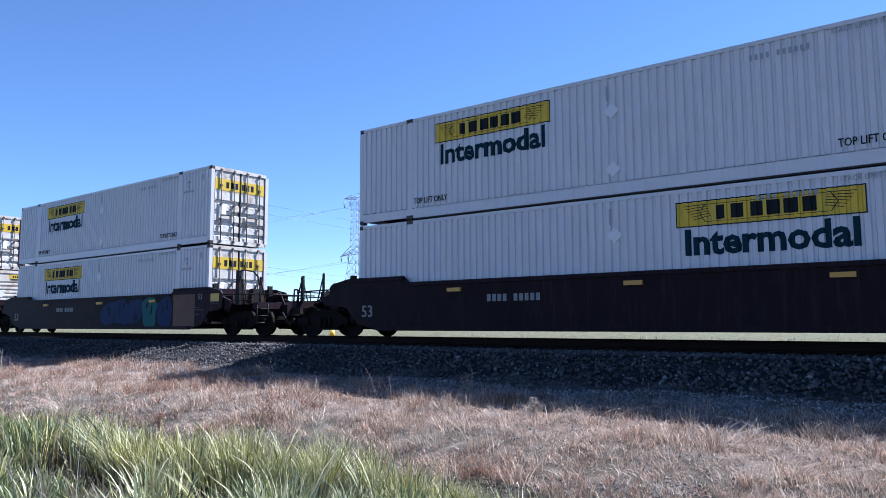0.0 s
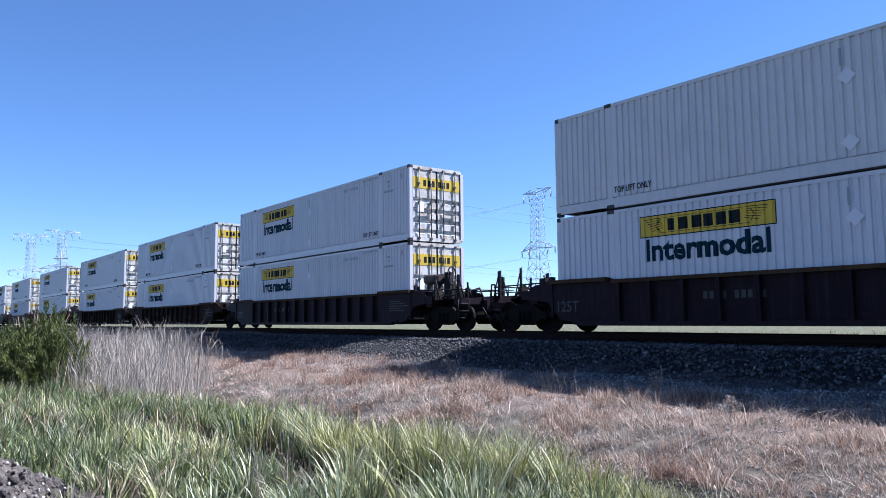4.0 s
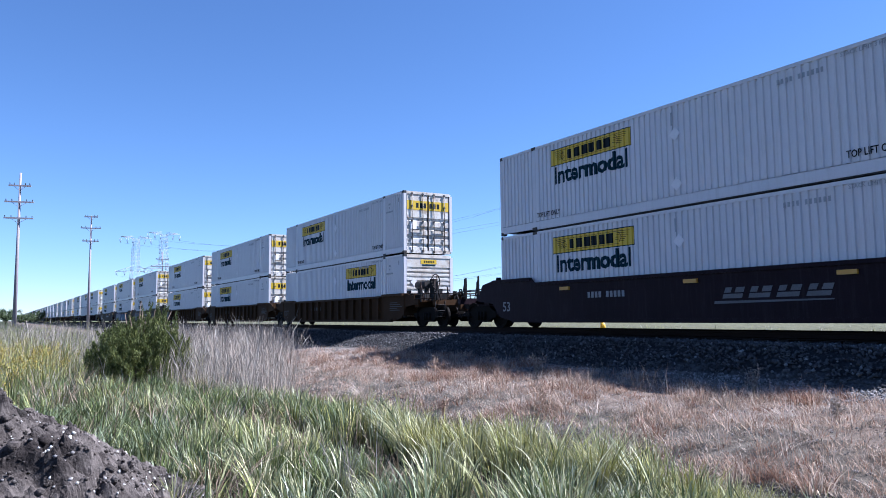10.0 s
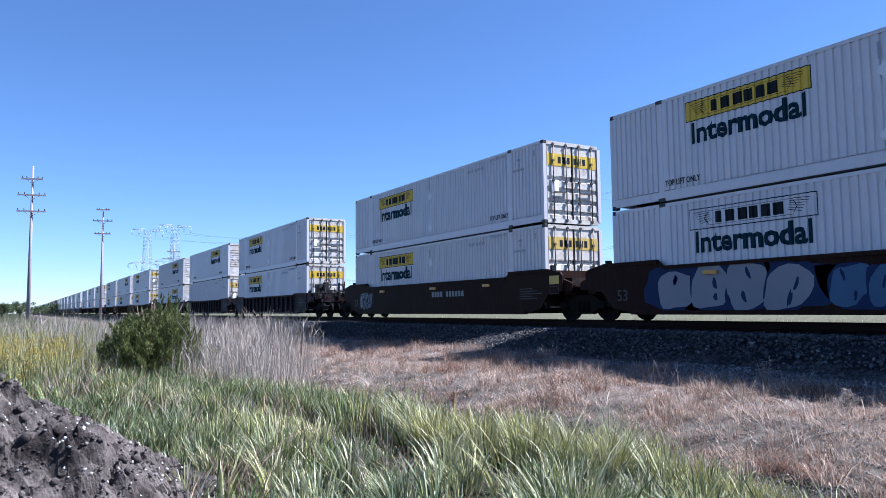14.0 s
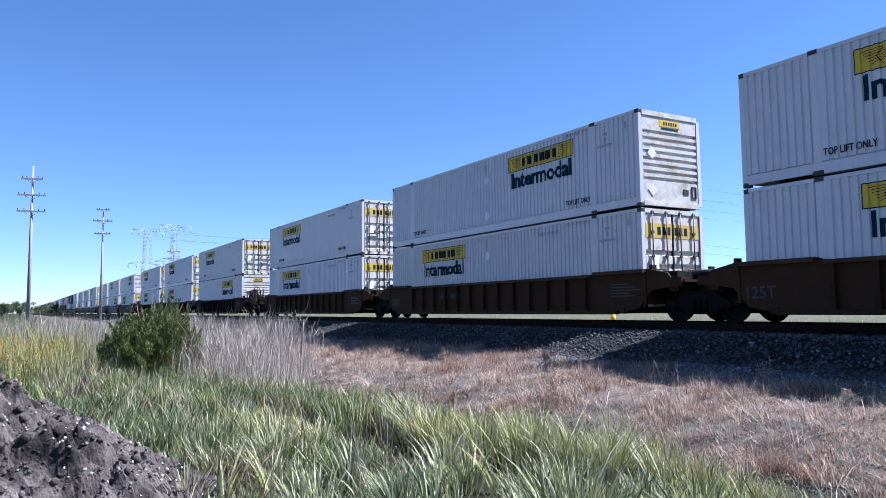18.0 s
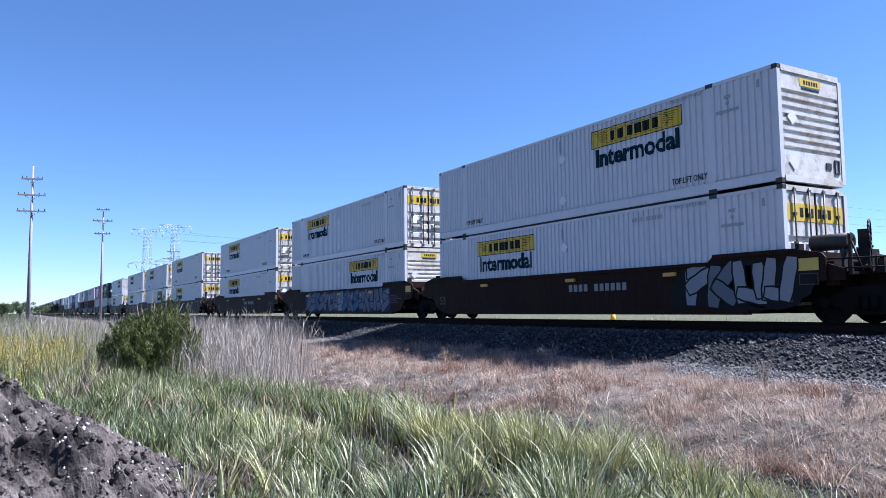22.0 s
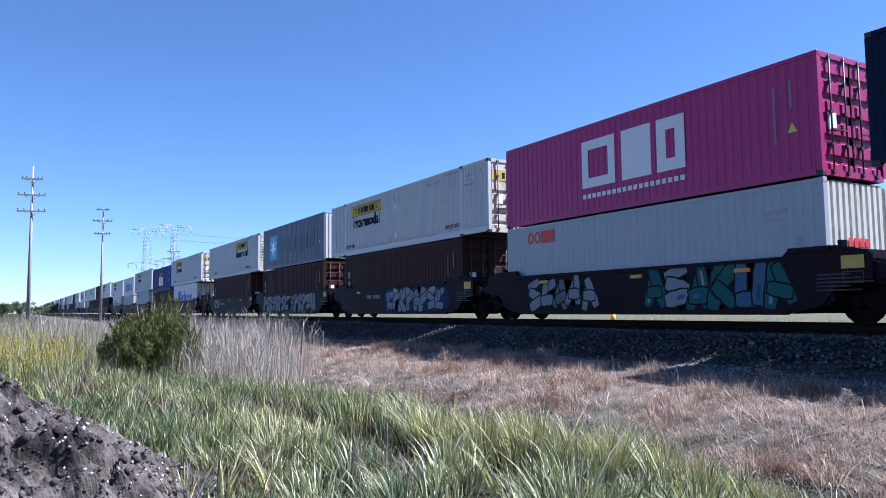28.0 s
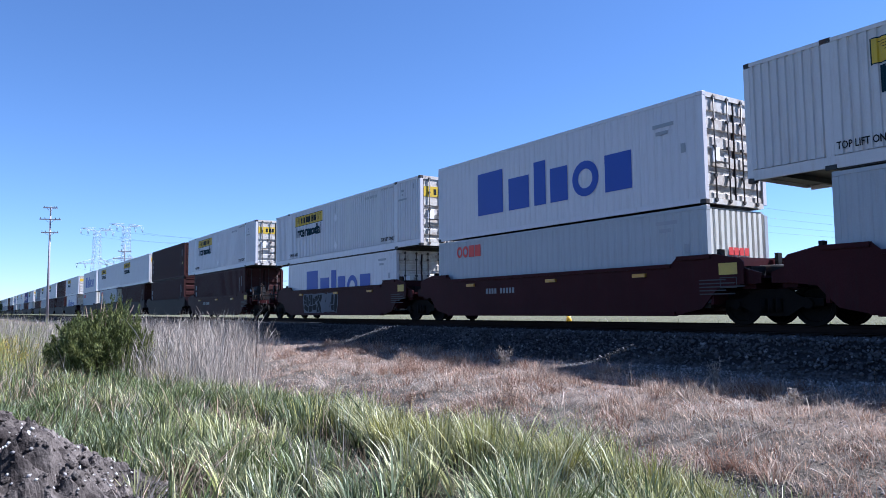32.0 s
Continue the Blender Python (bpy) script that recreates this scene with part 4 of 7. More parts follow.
def graffiti(c, seed, x0, x1, z0, z1, colors, label, style="", y=-1.486):
    """Sprayed shapes on the near side: a dark halo and thick pale strokes with dark outlines. No letters."""
    rnd = random.Random(seed)
    bm = bmesh.new()
    high = z1 - z0
    wide = x1 - x0

    def patch(cx, cz, ax, az, lean, level, mi, k=16, rough=0.16, power=0.6):
        ph = [rnd.uniform(0, 6.28) for _ in range(3)]
        yy = y - 0.001 - 0.0016 * level
        pts = []
        for j in range(k):
            t = 2 * math.pi * j / k
            f = 1 + rough * (math.sin(2 * t + ph[0]) + 0.7 * math.sin(3 * t + ph[1]) + 0.5 * math.sin(5 * t + ph[2])) * 0.7
            u = math.copysign(abs(math.cos(t)) ** power, math.cos(t)) * ax * f
            w = math.copysign(abs(math.sin(t)) ** power, math.sin(t)) * az * f
            pts.append((cx + u + lean * w, max(0.30, min(z1 + 0.03, cz + w))))
        ctr = bm.verts.new((cx, yy, cz))
        vs = [bm.verts.new((u, yy, w)) for u, w in pts]
        for j in range(k):
            bm.faces.new((ctr, vs[j], vs[(j + 1) % k])).material_index = mi

    def bar(a, b, t, level, mi):
        """A thick stroke with a slight bulge and square ends."""
        (xa, za), (xb, zb) = a, b
        dx, dz = xb - xa, zb - za
        d = math.hypot(dx, dz) + 1e-6
        ux, uz = dx / d, dz / d
        yy = y - 0.001 - 0.0016 * level
        pts = []
        for f, g in ((-0.30, 0.8), (0.15, 1.05), (0.5, 1.0), (0.85, 1.1), (1.30, 0.8)):
            k = f * d if 0 < f < 1 else (-t * 0.42 if f < 0 else d + t * 0.42)
            pts.append((xa + ux * k, za + uz * k, t * g / 2))
        ring = [(px - uz * h, pz + ux * h) for px, pz, h in pts] + [(px + uz * h, pz - ux * h) for px, pz, h in pts[::-1]]
        bm.faces.new([bm.verts.new((u, yy, max(0.28, min(z1 + 0.06, w)))) for u, w in ring]).material_index = mi

    n = max(3, int(wide / (high * (0.8 if style == "bubble" else 0.62))))
    cell = wide / n
    forms = (((0, 0, 0, 1), (0, 1, 1, 0.8), (1, 0.8, 0.1, 0.5)), ((0, 0, 0.5, 1), (0.5, 1, 1, 0), (0.2, 0.35, 0.8, 0.35)), ((0, 1, 0, 0.1), (0, 0.1, 1, 0.1), (1, 0.1, 1, 1)),
             ((1, 0.9, 0.1, 0.8), (0.1, 0.8, 0.1, 0.1), (0.1, 0.1, 1, 0.2)), ((0, 0, 0, 1), (0.9, 1, 0.1, 0.45), (0.1, 0.5, 1, 0)), ((1, 1, 0, 0.85), (0, 0.7, 1, 0.45), (1, 0.3, 0, 0.05)), ((0.1, 0.1, 0.1, 0.9), (0.1, 0.9, 0.9, 0.9), (0.9, 0.9, 0.9, 0.1), (0.9, 0.1, 0.1, 0.1)))
    strokes = []
    if style == "scrawl":
        n = 0
        for k in range(int(wide * 2.2)):
            px, pz, t = rnd.uniform(x0, x1), rnd.uniform(z0 + 0.1, z1 - 0.1), rnd.uniform(0.035, 0.06)
            for j in range(rnd.randrange(4, 8)):
                qx, qz = px + rnd.uniform(-0.12, 0.26), min(z1, max(z0, pz + rnd.uniform(-0.32, 0.32)))
                bar((px, pz), (qx, qz), t, 1 + 0.05 * j, k % len(colors))
                px, pz = qx, qz
    if style == "bubble":
        for lvl in range(n):
            mid_x, mid_z, wx, wz, ln = x0 + cell * (lvl + 0.5), (z0 + z1) / 2 + rnd.uniform(-0.05, 0.05) * high, cell * rnd.uniform(0.5, 0.58), high * rnd.uniform(0.44, 0.5), rnd.uniform(-0.15, 0.2)
            q = 1 + (0 if len(colors) < 5 and rnd.random() < 0.8 else rnd.randrange(len(colors) - 1))
            patch(mid_x, mid_z, wx + 0.05, wz + 0.05, ln, 1 + lvl * 0.5, 0, 20, 0.14, 0.75)
            patch(mid_x, mid_z, wx, wz, ln, 1.2 + lvl * 0.5, q, 20, 0.14, 0.75)
            for _ in range(2):
                patch(mid_x + rnd.uniform(-0.4, 0.4) * wx, mid_z + rnd.choice((-0.5, 0.15, 0.5)) * wz, wx * 0.09, wz * rnd.uniform(0.2, 0.42), rnd.uniform(-0.3, 0.3), 1.4 + lvl * 0.5, 0, 10, 0.3, 0.9)
    for i in range(0 if style else n):
        lean, dz = rnd.uniform(-0.12, 0.22), rnd.uniform(-0.05, 0.05) * high
        fill = 1 + (0 if rnd.random() < 0.75 else rnd.randrange(len(colors) - 1))
        for p in rnd.choice(forms):
            q = [v + rnd.uniform(-0.10, 0.10) for v in p]
            at = [(x0 + cell * (i + 0.16 + 0.66 * u) + lean * (w - 0.5) * high, z0 + dz + high * (0.14 + 0.72 * w)) for u, w in ((q[0], q[1]), (q[2], q[3]))]
            strokes.append((*at, high * rnd.uniform(0.24, 0.34), fill))
    for k in range(0 if style == "scrawl" else n // 2 + 1):
        patch(x0 + wide * (k + 0.5) / (n // 2 + 1), (z0 + z1) / 2, wide / n * 1.25, high * 0.52, rnd.uniform(-0.2, 0.2), 0, 0)
    for lvl, (a, b, t, q) in enumerate(strokes):
        bar(a, b, t + 0.09, 1 + lvl * 0.12, 0)
        bar(a, b, t, 1.06 + lvl * 0.12, q)
        if rnd.random() < 0.4:
            m = (a[0] * 0.6 + b[0] * 0.4, a[1] * 0.6 + b[1] * 0.4)
            bar(a, m, t * 0.28, 1.1 + lvl * 0.12, 1 + rnd.randrange(len(colors) - 1))
    deep = max(v.co.y for v in bm.verts) - min(v.co.y for v in bm.verts)
    for v in bm.verts:
        v.co.y = y - (y - v.co.y) * min(1.0, 0.02 / deep)
    return tagged(part("graffiti", bm, c, label, None, *[SPRAY[q] for q in colors]), kind="stuff")


# ---- the train: (front of the boxes, top, below, car, colour, box length of the car, couples ahead) ----
# boxes: kind/way/logo for white 53 ft ones, a colour for sea boxes
W, S, O = "white", "smooth", "worn"
Y, F_, U, X_ = "yes", "faded", "outline", "none"
TRAIN = [
    (2.45, (W, "D", Y), (W, "N", Y), "smooth", "maroon", "c"),
    (-21.31, (W, "D", Y), (W, "D", Y), "smooth", "maroon", "c"),
    (-40.77, (W, "D", Y), (W, "N", Y), "smooth", "maroon", "j"),
    (-60.28, (W, "D", Y), (W, "D", Y), "smooth", "maroon", "j"),
    (-84.05, (W, "D", Y), (O, "D", Y), "low", "ochre", "c"),
    (-107.57, (O, "N", Y), (W, "D", Y), "ribbed", "maroon", "c"),
    (-131.16, (W, "D", Y), (W, "D", Y), "ribbed", "maroon", "c"),
    (-151.06, (W, "D", Y), (W, "D", Y), "ribbed", "rib_brown", "j"),
    (-171.08, (W, "D", Y), (W, "D", Y), "ribbed", "rib_brown", "j"),
    (-193.78, (W, "D", Y), (W, "D", Y), "low", "ochre", "c"),
    (-217.42, (W, "D", Y), (O, "D", Y), "low", "ochre", "c"),
    (-241.11, (W, "N", Y), (S, "D", U), "smooth", "maroon", "c"),
    (-260.54, (W, "D", Y), (W, "D", Y), "smooth", "maroon", "j"),
    (-280.04, (W, "D", Y), (W, "D", Y), "smooth", "maroon", "j"),
    (-303.77, (W, "D", Y), (W, "N", Y), "ribbed", "rib_ochre", "c"),
    (-323.48, (W, "D", Y), (W, "D", Y), "ribbed", "rib_ochre", "j"),
    (-342.93, (W, "D", Y), (W, "D", Y), "ribbed", "rib_ochre", "j"),
    (-366.65, (W, "D", Y), (W, "D", U), "smooth", "brown", "c"),
    (-385.91, (W, "D", Y), (W, "D", U), "smooth", "brown", "j"),
    (-405.36, (W, "D", Y), (O, "D", Y), "smooth", "brown", "j"),
    (-429.10, (W, "D", Y), (W, "D", Y), "ribbed", "maroon", "c"),
    (-448.77, (W, "N", Y), (O, "D", X_), "ribbed", "maroon", "j"),
    (-468.29, (O, "N", Y), (S, "N", Y), "ribbed", "maroon", "j"),
    (-491.86, (W, "D", Y), (W, "D", Y), "ribbed", "rib_ochre", "c"),
    (-511.46, (W, "N", Y), (O, "D", Y), "ribbed", "rib_ochre", "j"),
    (-531.26, (S, "D", Y), (W, "D", Y), "ribbed", "rib_ochre", "j"),
    (-554.79, (S, "D", Y), (W, "N", Y), "ribbed", "rib_brown", "c"),
    (-574.42, (W, "D", Y), (W, "D", Y), "ribbed", "rib_brown", "j"),
    (-594.05, (W, "D", Y), (W, "D", Y), "ribbed", "rib_brown", "j"),
    (-617.63, (W, "N", Y), (W, "D", Y), "smooth", "brown", "c"),
    (-637.07, (W, "D", Y), (W, "N", Y), "smooth", "brown", "j"),
    (-656.63, (W, "D", Y), (W, "D", Y), "smooth", "brown", "j"),
    (-680.30, (S, "D", Y), (W, "D", Y), "smooth", "maroon", "c"),
    (-699.86, (S, "D", Y), (W, "N", Y), "smooth", "maroon", "j"),
    (-719.20, (W, "D", Y), (W, "D", Y), "smooth", "maroon", "j"),
    (-742.90, (W, "N", Y), (W, "D", Y), "smooth", "maroon", "c"),
    (-764.70, "navy", "grey", "smooth", "maroon", "c"),
    (-781.94, "magenta", "grey", "smooth", "maroon", "j"),
    (-795.34, (O, "D", Y), "brown", "smooth", "maroon", "j"),
    (-812.79, "steel", "brown", "smooth", "maroon", "j"),
    (-826.31, (O, "N", Y), "brown", "smooth", "maroon", "j"),
    (-845.93, (O, "D", Y), "white", "smooth", "maroon_red", "c"),
    (-863.17, "blue", "brown/lo", "smooth", "maroon_red", "j"),
    (-876.50, (O, "D", Y), "grey", "smooth", "maroon_red", "j"),
    (-893.84, "white", "grey/lo", "smooth", "maroon_red", "j"),
    (-907.38, (W, "D", Y), "white/lo", "smooth", "maroon_red", "j"),
    (-927.10, (W, "D", Y), "brown", "smooth", "maroon_red", "c"),
]
FAR = ["brown brown", "W brown", "W grey", "white grey", "W white", "brown brown", "W brown", "W W", "steel brown", "W W",
       "blue brown", "W grey", "W W", "white grey", "W brown", "brown brown", "W W", "W grey", "W W", "navy grey", "W W", "W brown", "W W", "W W"]
SPEED = 27.55
LAG = ((0, -1.62), (4, -1.10), (7, -1.06), (10, -0.92), (13, -0.64), (14, 0.01), (16.5, 0.26), (20, 0.72), (23, 0.89), (25.5, 0.91), (28, 0.89), (32, 0.82))
BOX_TEXT = {
    (W, "D"): "white corrugated 53-foot container with yellow sign, doors leading",
    (W, "N"): "white corrugated 53-foot container with yellow sign, front wall leading",
    (O, "D"): "weathered white 53-foot container with stained doors",
    (O, "N"): "weathered white 53-foot container with stained ribbed front",
    (S, "D"): "smooth-sided white 53-foot container with yellow sign",
    (S, "N"): "smooth-sided white 53-foot container, front wall leading",
    "grey": "pale grey 40-foot container with red block logo", "magenta": "magenta 40-foot container with large pale block logo",
    "navy": "navy blue 53-foot container with yellow bracket logo", "blue": "blue 40-foot container with pale logo and red wing",
    "brown": "rust-brown 40-foot steel container", "steel": "blue-grey 40-foot container with white star and dark logo",
    "white": "white 40-foot container with royal blue block logo"}
CAR_TEXT = {"smooth": "smooth-sided double-stack well car", "ribbed": "ribbed-side double-stack well car", "low": "weathered ochre low-sided single well car"}
COLOR_TEXT = {"maroon": "dark maroon", "maroon_red": "maroon", "brown": "rusty brown", "ochre": "dirty", "rib_brown": "brown", "rib_ochre": "rusty ochre"}
PROTO, MOVERS = {}, []


def from_proto(key, make):
    """The first call builds the thing, later ones copy it."""
    if key not in PROTO:
        PROTO[key] = make()
        return PROTO[key]
    return copy_thing(PROTO[key], Matrix.Identity(4))


def load(spec, s, z, up, lite):
    """Put one container at s along the train, on height z. Returns its height."""
    if isinstance(spec, tuple):
        ob, H, key = from_proto((spec, lite), lambda: container_domestic(*spec, lite)), HI, spec[:2]
    else:
        kind, _, low = spec.partition("/")
        H = LO if low else HI
        ob, key = from_proto((spec, lite), lambda: container_iso(kind, H, lite)), kind
    tagged(ob, BOX_TEXT[key] + (" on top" if up else " in well"))
    MOVERS.append((ob, s, z))
    return H


def box_len(spec):
    return FT53 if isinstance(spec, tuple) or spec.startswith("navy") else FT40


def build_train():
    rows = list(TRAIN)
    s = -927.10 - FT53 / 2
    alias = {"W": (W, "D", Y)}
    for i, t in enumerate(FAR):
        couple = i % 5 == 4
        s -= 19.6 if couple else 15.42
        a, b = [alias.get(q, q) for q in t.split()]
        if isinstance(b, tuple):
            b = "grey"
        rows.append((s + box_len(a) / 2, a, b, "smooth", "maroon", "c" if couple else "j"))
    rows.append(None)
    for i, r in enumerate(rows[:-1]):
        front, top, low, kind, color, ahead = r
        lite = i >= len(TRAIN)
        mid = front - box_len(top) / 2
        L = FT40 if not isinstance(low, tuple) else FT53
        behind = "c" if rows[i + 1] is None else rows[i + 1][5]
        ends = ["coupler" if q == "c" else "joint" for q in (ahead, behind)]
        car = from_proto((kind, color, L, lite, *ends), lambda: well_car(kind, color, L, *ends, lite))
        tagged(car, f"{COLOR_TEXT[color]} {CAR_TEXT[kind]} carrying two stacked containers")
        MOVERS.append((car, mid, 0.0))
        h = load(low, mid, 0.41, False, lite)
        load(top, mid, 0.41 + h + 0.03, True, lite)
        CARS.append(car)


CARS = []
build_train()


# ---- ground ----
PROFILE = [(-3000, -1.3), (-6, -1.2), (0, -1.15), (3.2, -1.17), (4.5, -1.17), (5.4, -1.48), (6.6, -1.52), (8.6, -1.12), (10.5, -0.92), (12.4, -0.80), (14.3, -0.26), (19.3, -0.26), (21.4, -0.85), (26, -0.85), (34, -0.55), (3000, -0.55)]


def height(x, y):
    for (y0, z0), (y1, z1) in zip(PROFILE, PROFILE[1:]):
        if y <= y1:
            z = z0 + (z1 - z0) * (y - y0) / (y1 - y0)
            break
    near = max(0.0, 1 - abs(y - 5) / 60)
    if 13.9 < y < 20:
        return z
    return z + near * (0.10 * noise.noise((x * 0.35, y * 0.5, 0.3)) + 0.035 * noise.noise((x * 1.7, y * 1.7, 4.1)))


def ground_sheet():
    xs = [-3000, -1200, -600, -300, -160, -100, -75] + [-60 + i * 0.5 for i in range(150)] + [16, 20, 30, 60, 120, 300, 900, 3000]
    ys = [-3000, -900, -300, -100, -40, -20] + [-12 + i * 0.35 for i in range(72)] + [14, 14.3, 15, 16.8, 18.6, 19.3, 20, 21.4, 23, 26, 30, 34, 45, 60, 90, 150, 300, 700, 1500, 3000]
    ys = sorted(set(round(y, 3) for y in ys))
    verts = [(x, y, height(x, y)) for y in ys for x in xs]
    n = len(xs)
    faces = [(j * n + i, j * n + i + 1, (j + 1) * n + i + 1, (j + 1) * n + i) for j in range(len(ys) - 1) for i in range(n - 1)]
    me = bpy.data.meshes.new("ground")
    me.from_pydata(verts, [], faces)
    for p in me.polygons:
        p.use_smooth = True
    me.materials.append(M["soil"])
    return tagged(new("ground", me), "dry grassy railway verge with a ditch and open field", "ground", kind="structure")


def soil_material():
    """Green verge, grey ditch litter, dry brown bank, crushed stone by the track darkened with the train's shade, pale
    field beyond.
    """
    m = bpy.data.materials.new("verge_soil")
    m.use_nodes = True
    nt = m.node_tree
    L = nt.links.new
    b = nt.nodes["Principled BSDF"]
    b.inputs["Roughness"].default_value = 0.95
    b.inputs["Specular IOR Level"].default_value = 0.1
    tc = nt.nodes.new("ShaderNodeTexCoord")
    sep = nt.nodes.new("ShaderNodeSeparateXYZ")
    L(tc.outputs["Object"], sep.inputs[0])
    nz = _n(nt, "ShaderNodeTexNoise", Scale=0.7, Detail=5.0, Roughness=0.65)
    L(tc.outputs["Object"], nz.inputs["Vector"])
    wob = nt.nodes.new("ShaderNodeMath")
    wob.operation = "MULTIPLY_ADD"
    wob.inputs[1].default_value = 3.0
    L(nz.outputs["Fac"], wob.inputs[0])
    L(sep.outputs["Y"], wob.inputs[2])
    rng = nt.nodes.new("ShaderNodeMapRange")
    rng.inputs["From Min"].default_value, rng.inputs["From Max"].default_value = -10, 50
    L(wob.outputs[0], rng.inputs["Value"])
    cr = nt.nodes.new("ShaderNodeValToRGB")
    L(rng.outputs[0], cr.inputs[0])
    # Stops 14.4 and 22.4 carry the train's shade in the stone's colour.
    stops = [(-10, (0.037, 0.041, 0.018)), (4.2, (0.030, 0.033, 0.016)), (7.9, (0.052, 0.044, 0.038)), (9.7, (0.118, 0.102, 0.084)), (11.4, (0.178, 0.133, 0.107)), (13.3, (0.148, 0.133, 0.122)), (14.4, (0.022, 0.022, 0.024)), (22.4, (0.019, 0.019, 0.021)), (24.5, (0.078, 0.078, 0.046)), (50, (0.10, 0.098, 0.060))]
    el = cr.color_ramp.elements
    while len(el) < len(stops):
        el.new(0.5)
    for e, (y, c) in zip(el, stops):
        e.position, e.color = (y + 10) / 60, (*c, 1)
    fine = _n(nt, "ShaderNodeTexNoise", Scale=24.0, Detail=8.0, Roughness=0.8)
    L(tc.outputs["Object"], fine.inputs["Vector"])
    rr = nt.nodes.new("ShaderNodeMapRange")
    rr.inputs["From Min"].default_value, rr.inputs["From Max"].default_value = 0.3, 0.7
    rr.inputs["To Min"].default_value, rr.inputs["To Max"].default_value = 0.3, 1.75
    L(fine.outputs["Fac"], rr.inputs["Value"])
    hs = nt.nodes.new("ShaderNodeHueSaturation")
    L(cr.outputs[0], hs.inputs["Color"])
    pn = _n(nt, "ShaderNodeTexNoise", Scale=2.2, Detail=4.0, Roughness=0.6)
    L(tc.outputs["Object"], pn.inputs["Vector"])
    pr = nt.nodes.new("ShaderNodeMapRange")
    pr.inputs["From Min"].default_value, pr.inputs["From Max"].default_value = 0.35, 0.65
    pr.inputs["To Min"].default_value, pr.inputs["To Max"].default_value = 0.6, 1.35
    L(pn.outputs["Fac"], pr.inputs["Value"])
    mul = nt.nodes.new("ShaderNodeMath")
    mul.operation = "MULTIPLY"
    L(rr.outputs[0], mul.inputs[0])
    L(pr.outputs[0], mul.inputs[1])
    L(mul.outputs[0], hs.inputs["Value"])
    L(hs.outputs[0], b.inputs["Base Color"])
    bp = _n(nt, "ShaderNodeBump", Strength=0.8, Distance=0.05)
    L(fine.outputs["Fac"], bp.inputs["Height"])
    L(bp.outputs[0], b.inputs["Normal"])
    return m


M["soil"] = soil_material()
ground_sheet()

M["rail"] = paint("rusty_rail_steel", (0.02, 0.013, 0.011), 0.8, 0.0, vary=0.2, spec=0.08)
M["tie"] = paint("weathered_tie_wood", (0.035, 0.028, 0.024), 0.9, vary=0.35, bump=0.4, spec=0.1, tint=0.25)


def track():
    for s in (-1, 1):
        y = RAIL_Y + s * 0.755
        bm = bmesh.new()
        slab(bm, [(y - 0.07, -0.18), (y + 0.07, -0.18), (y + 0.07, -0.165), (y + 0.012, -0.14), (y + 0.012, -0.05), (y + 0.036, -0.04), (y + 0.036, -0.004), (y + 0.028, 0), (y - 0.028, 0), (y - 0.036, -0.004), (y - 0.036, -0.04), (y - 0.012, -0.05), (y - 0.012, -0.14), (y - 0.07, -0.165)], 0, -1500, 700)
        part("rail", bm, None, "", None, M["rail"])
        tagged(bpy.data.objects["rail" if s < 0 else "rail.001"], "rusty steel rail with a polished head", "rail", kind="structure")
    bed = new("track_bed")
    tagged(bed, "row of weathered wooden ties under the rails", "railway ties", kind="structure")
    bm = bmesh.new()
    box(bm, -0.115, 0.115, RAIL_Y - 1.3, RAIL_Y + 1.3, -0.32, -0.182)
    me = finish(bm, "tie", M["tie"])
    for i in range(84):
        part("tie", me, bed, m=Matrix.Translation((6 - i * 0.5, 0, 0)))


track()


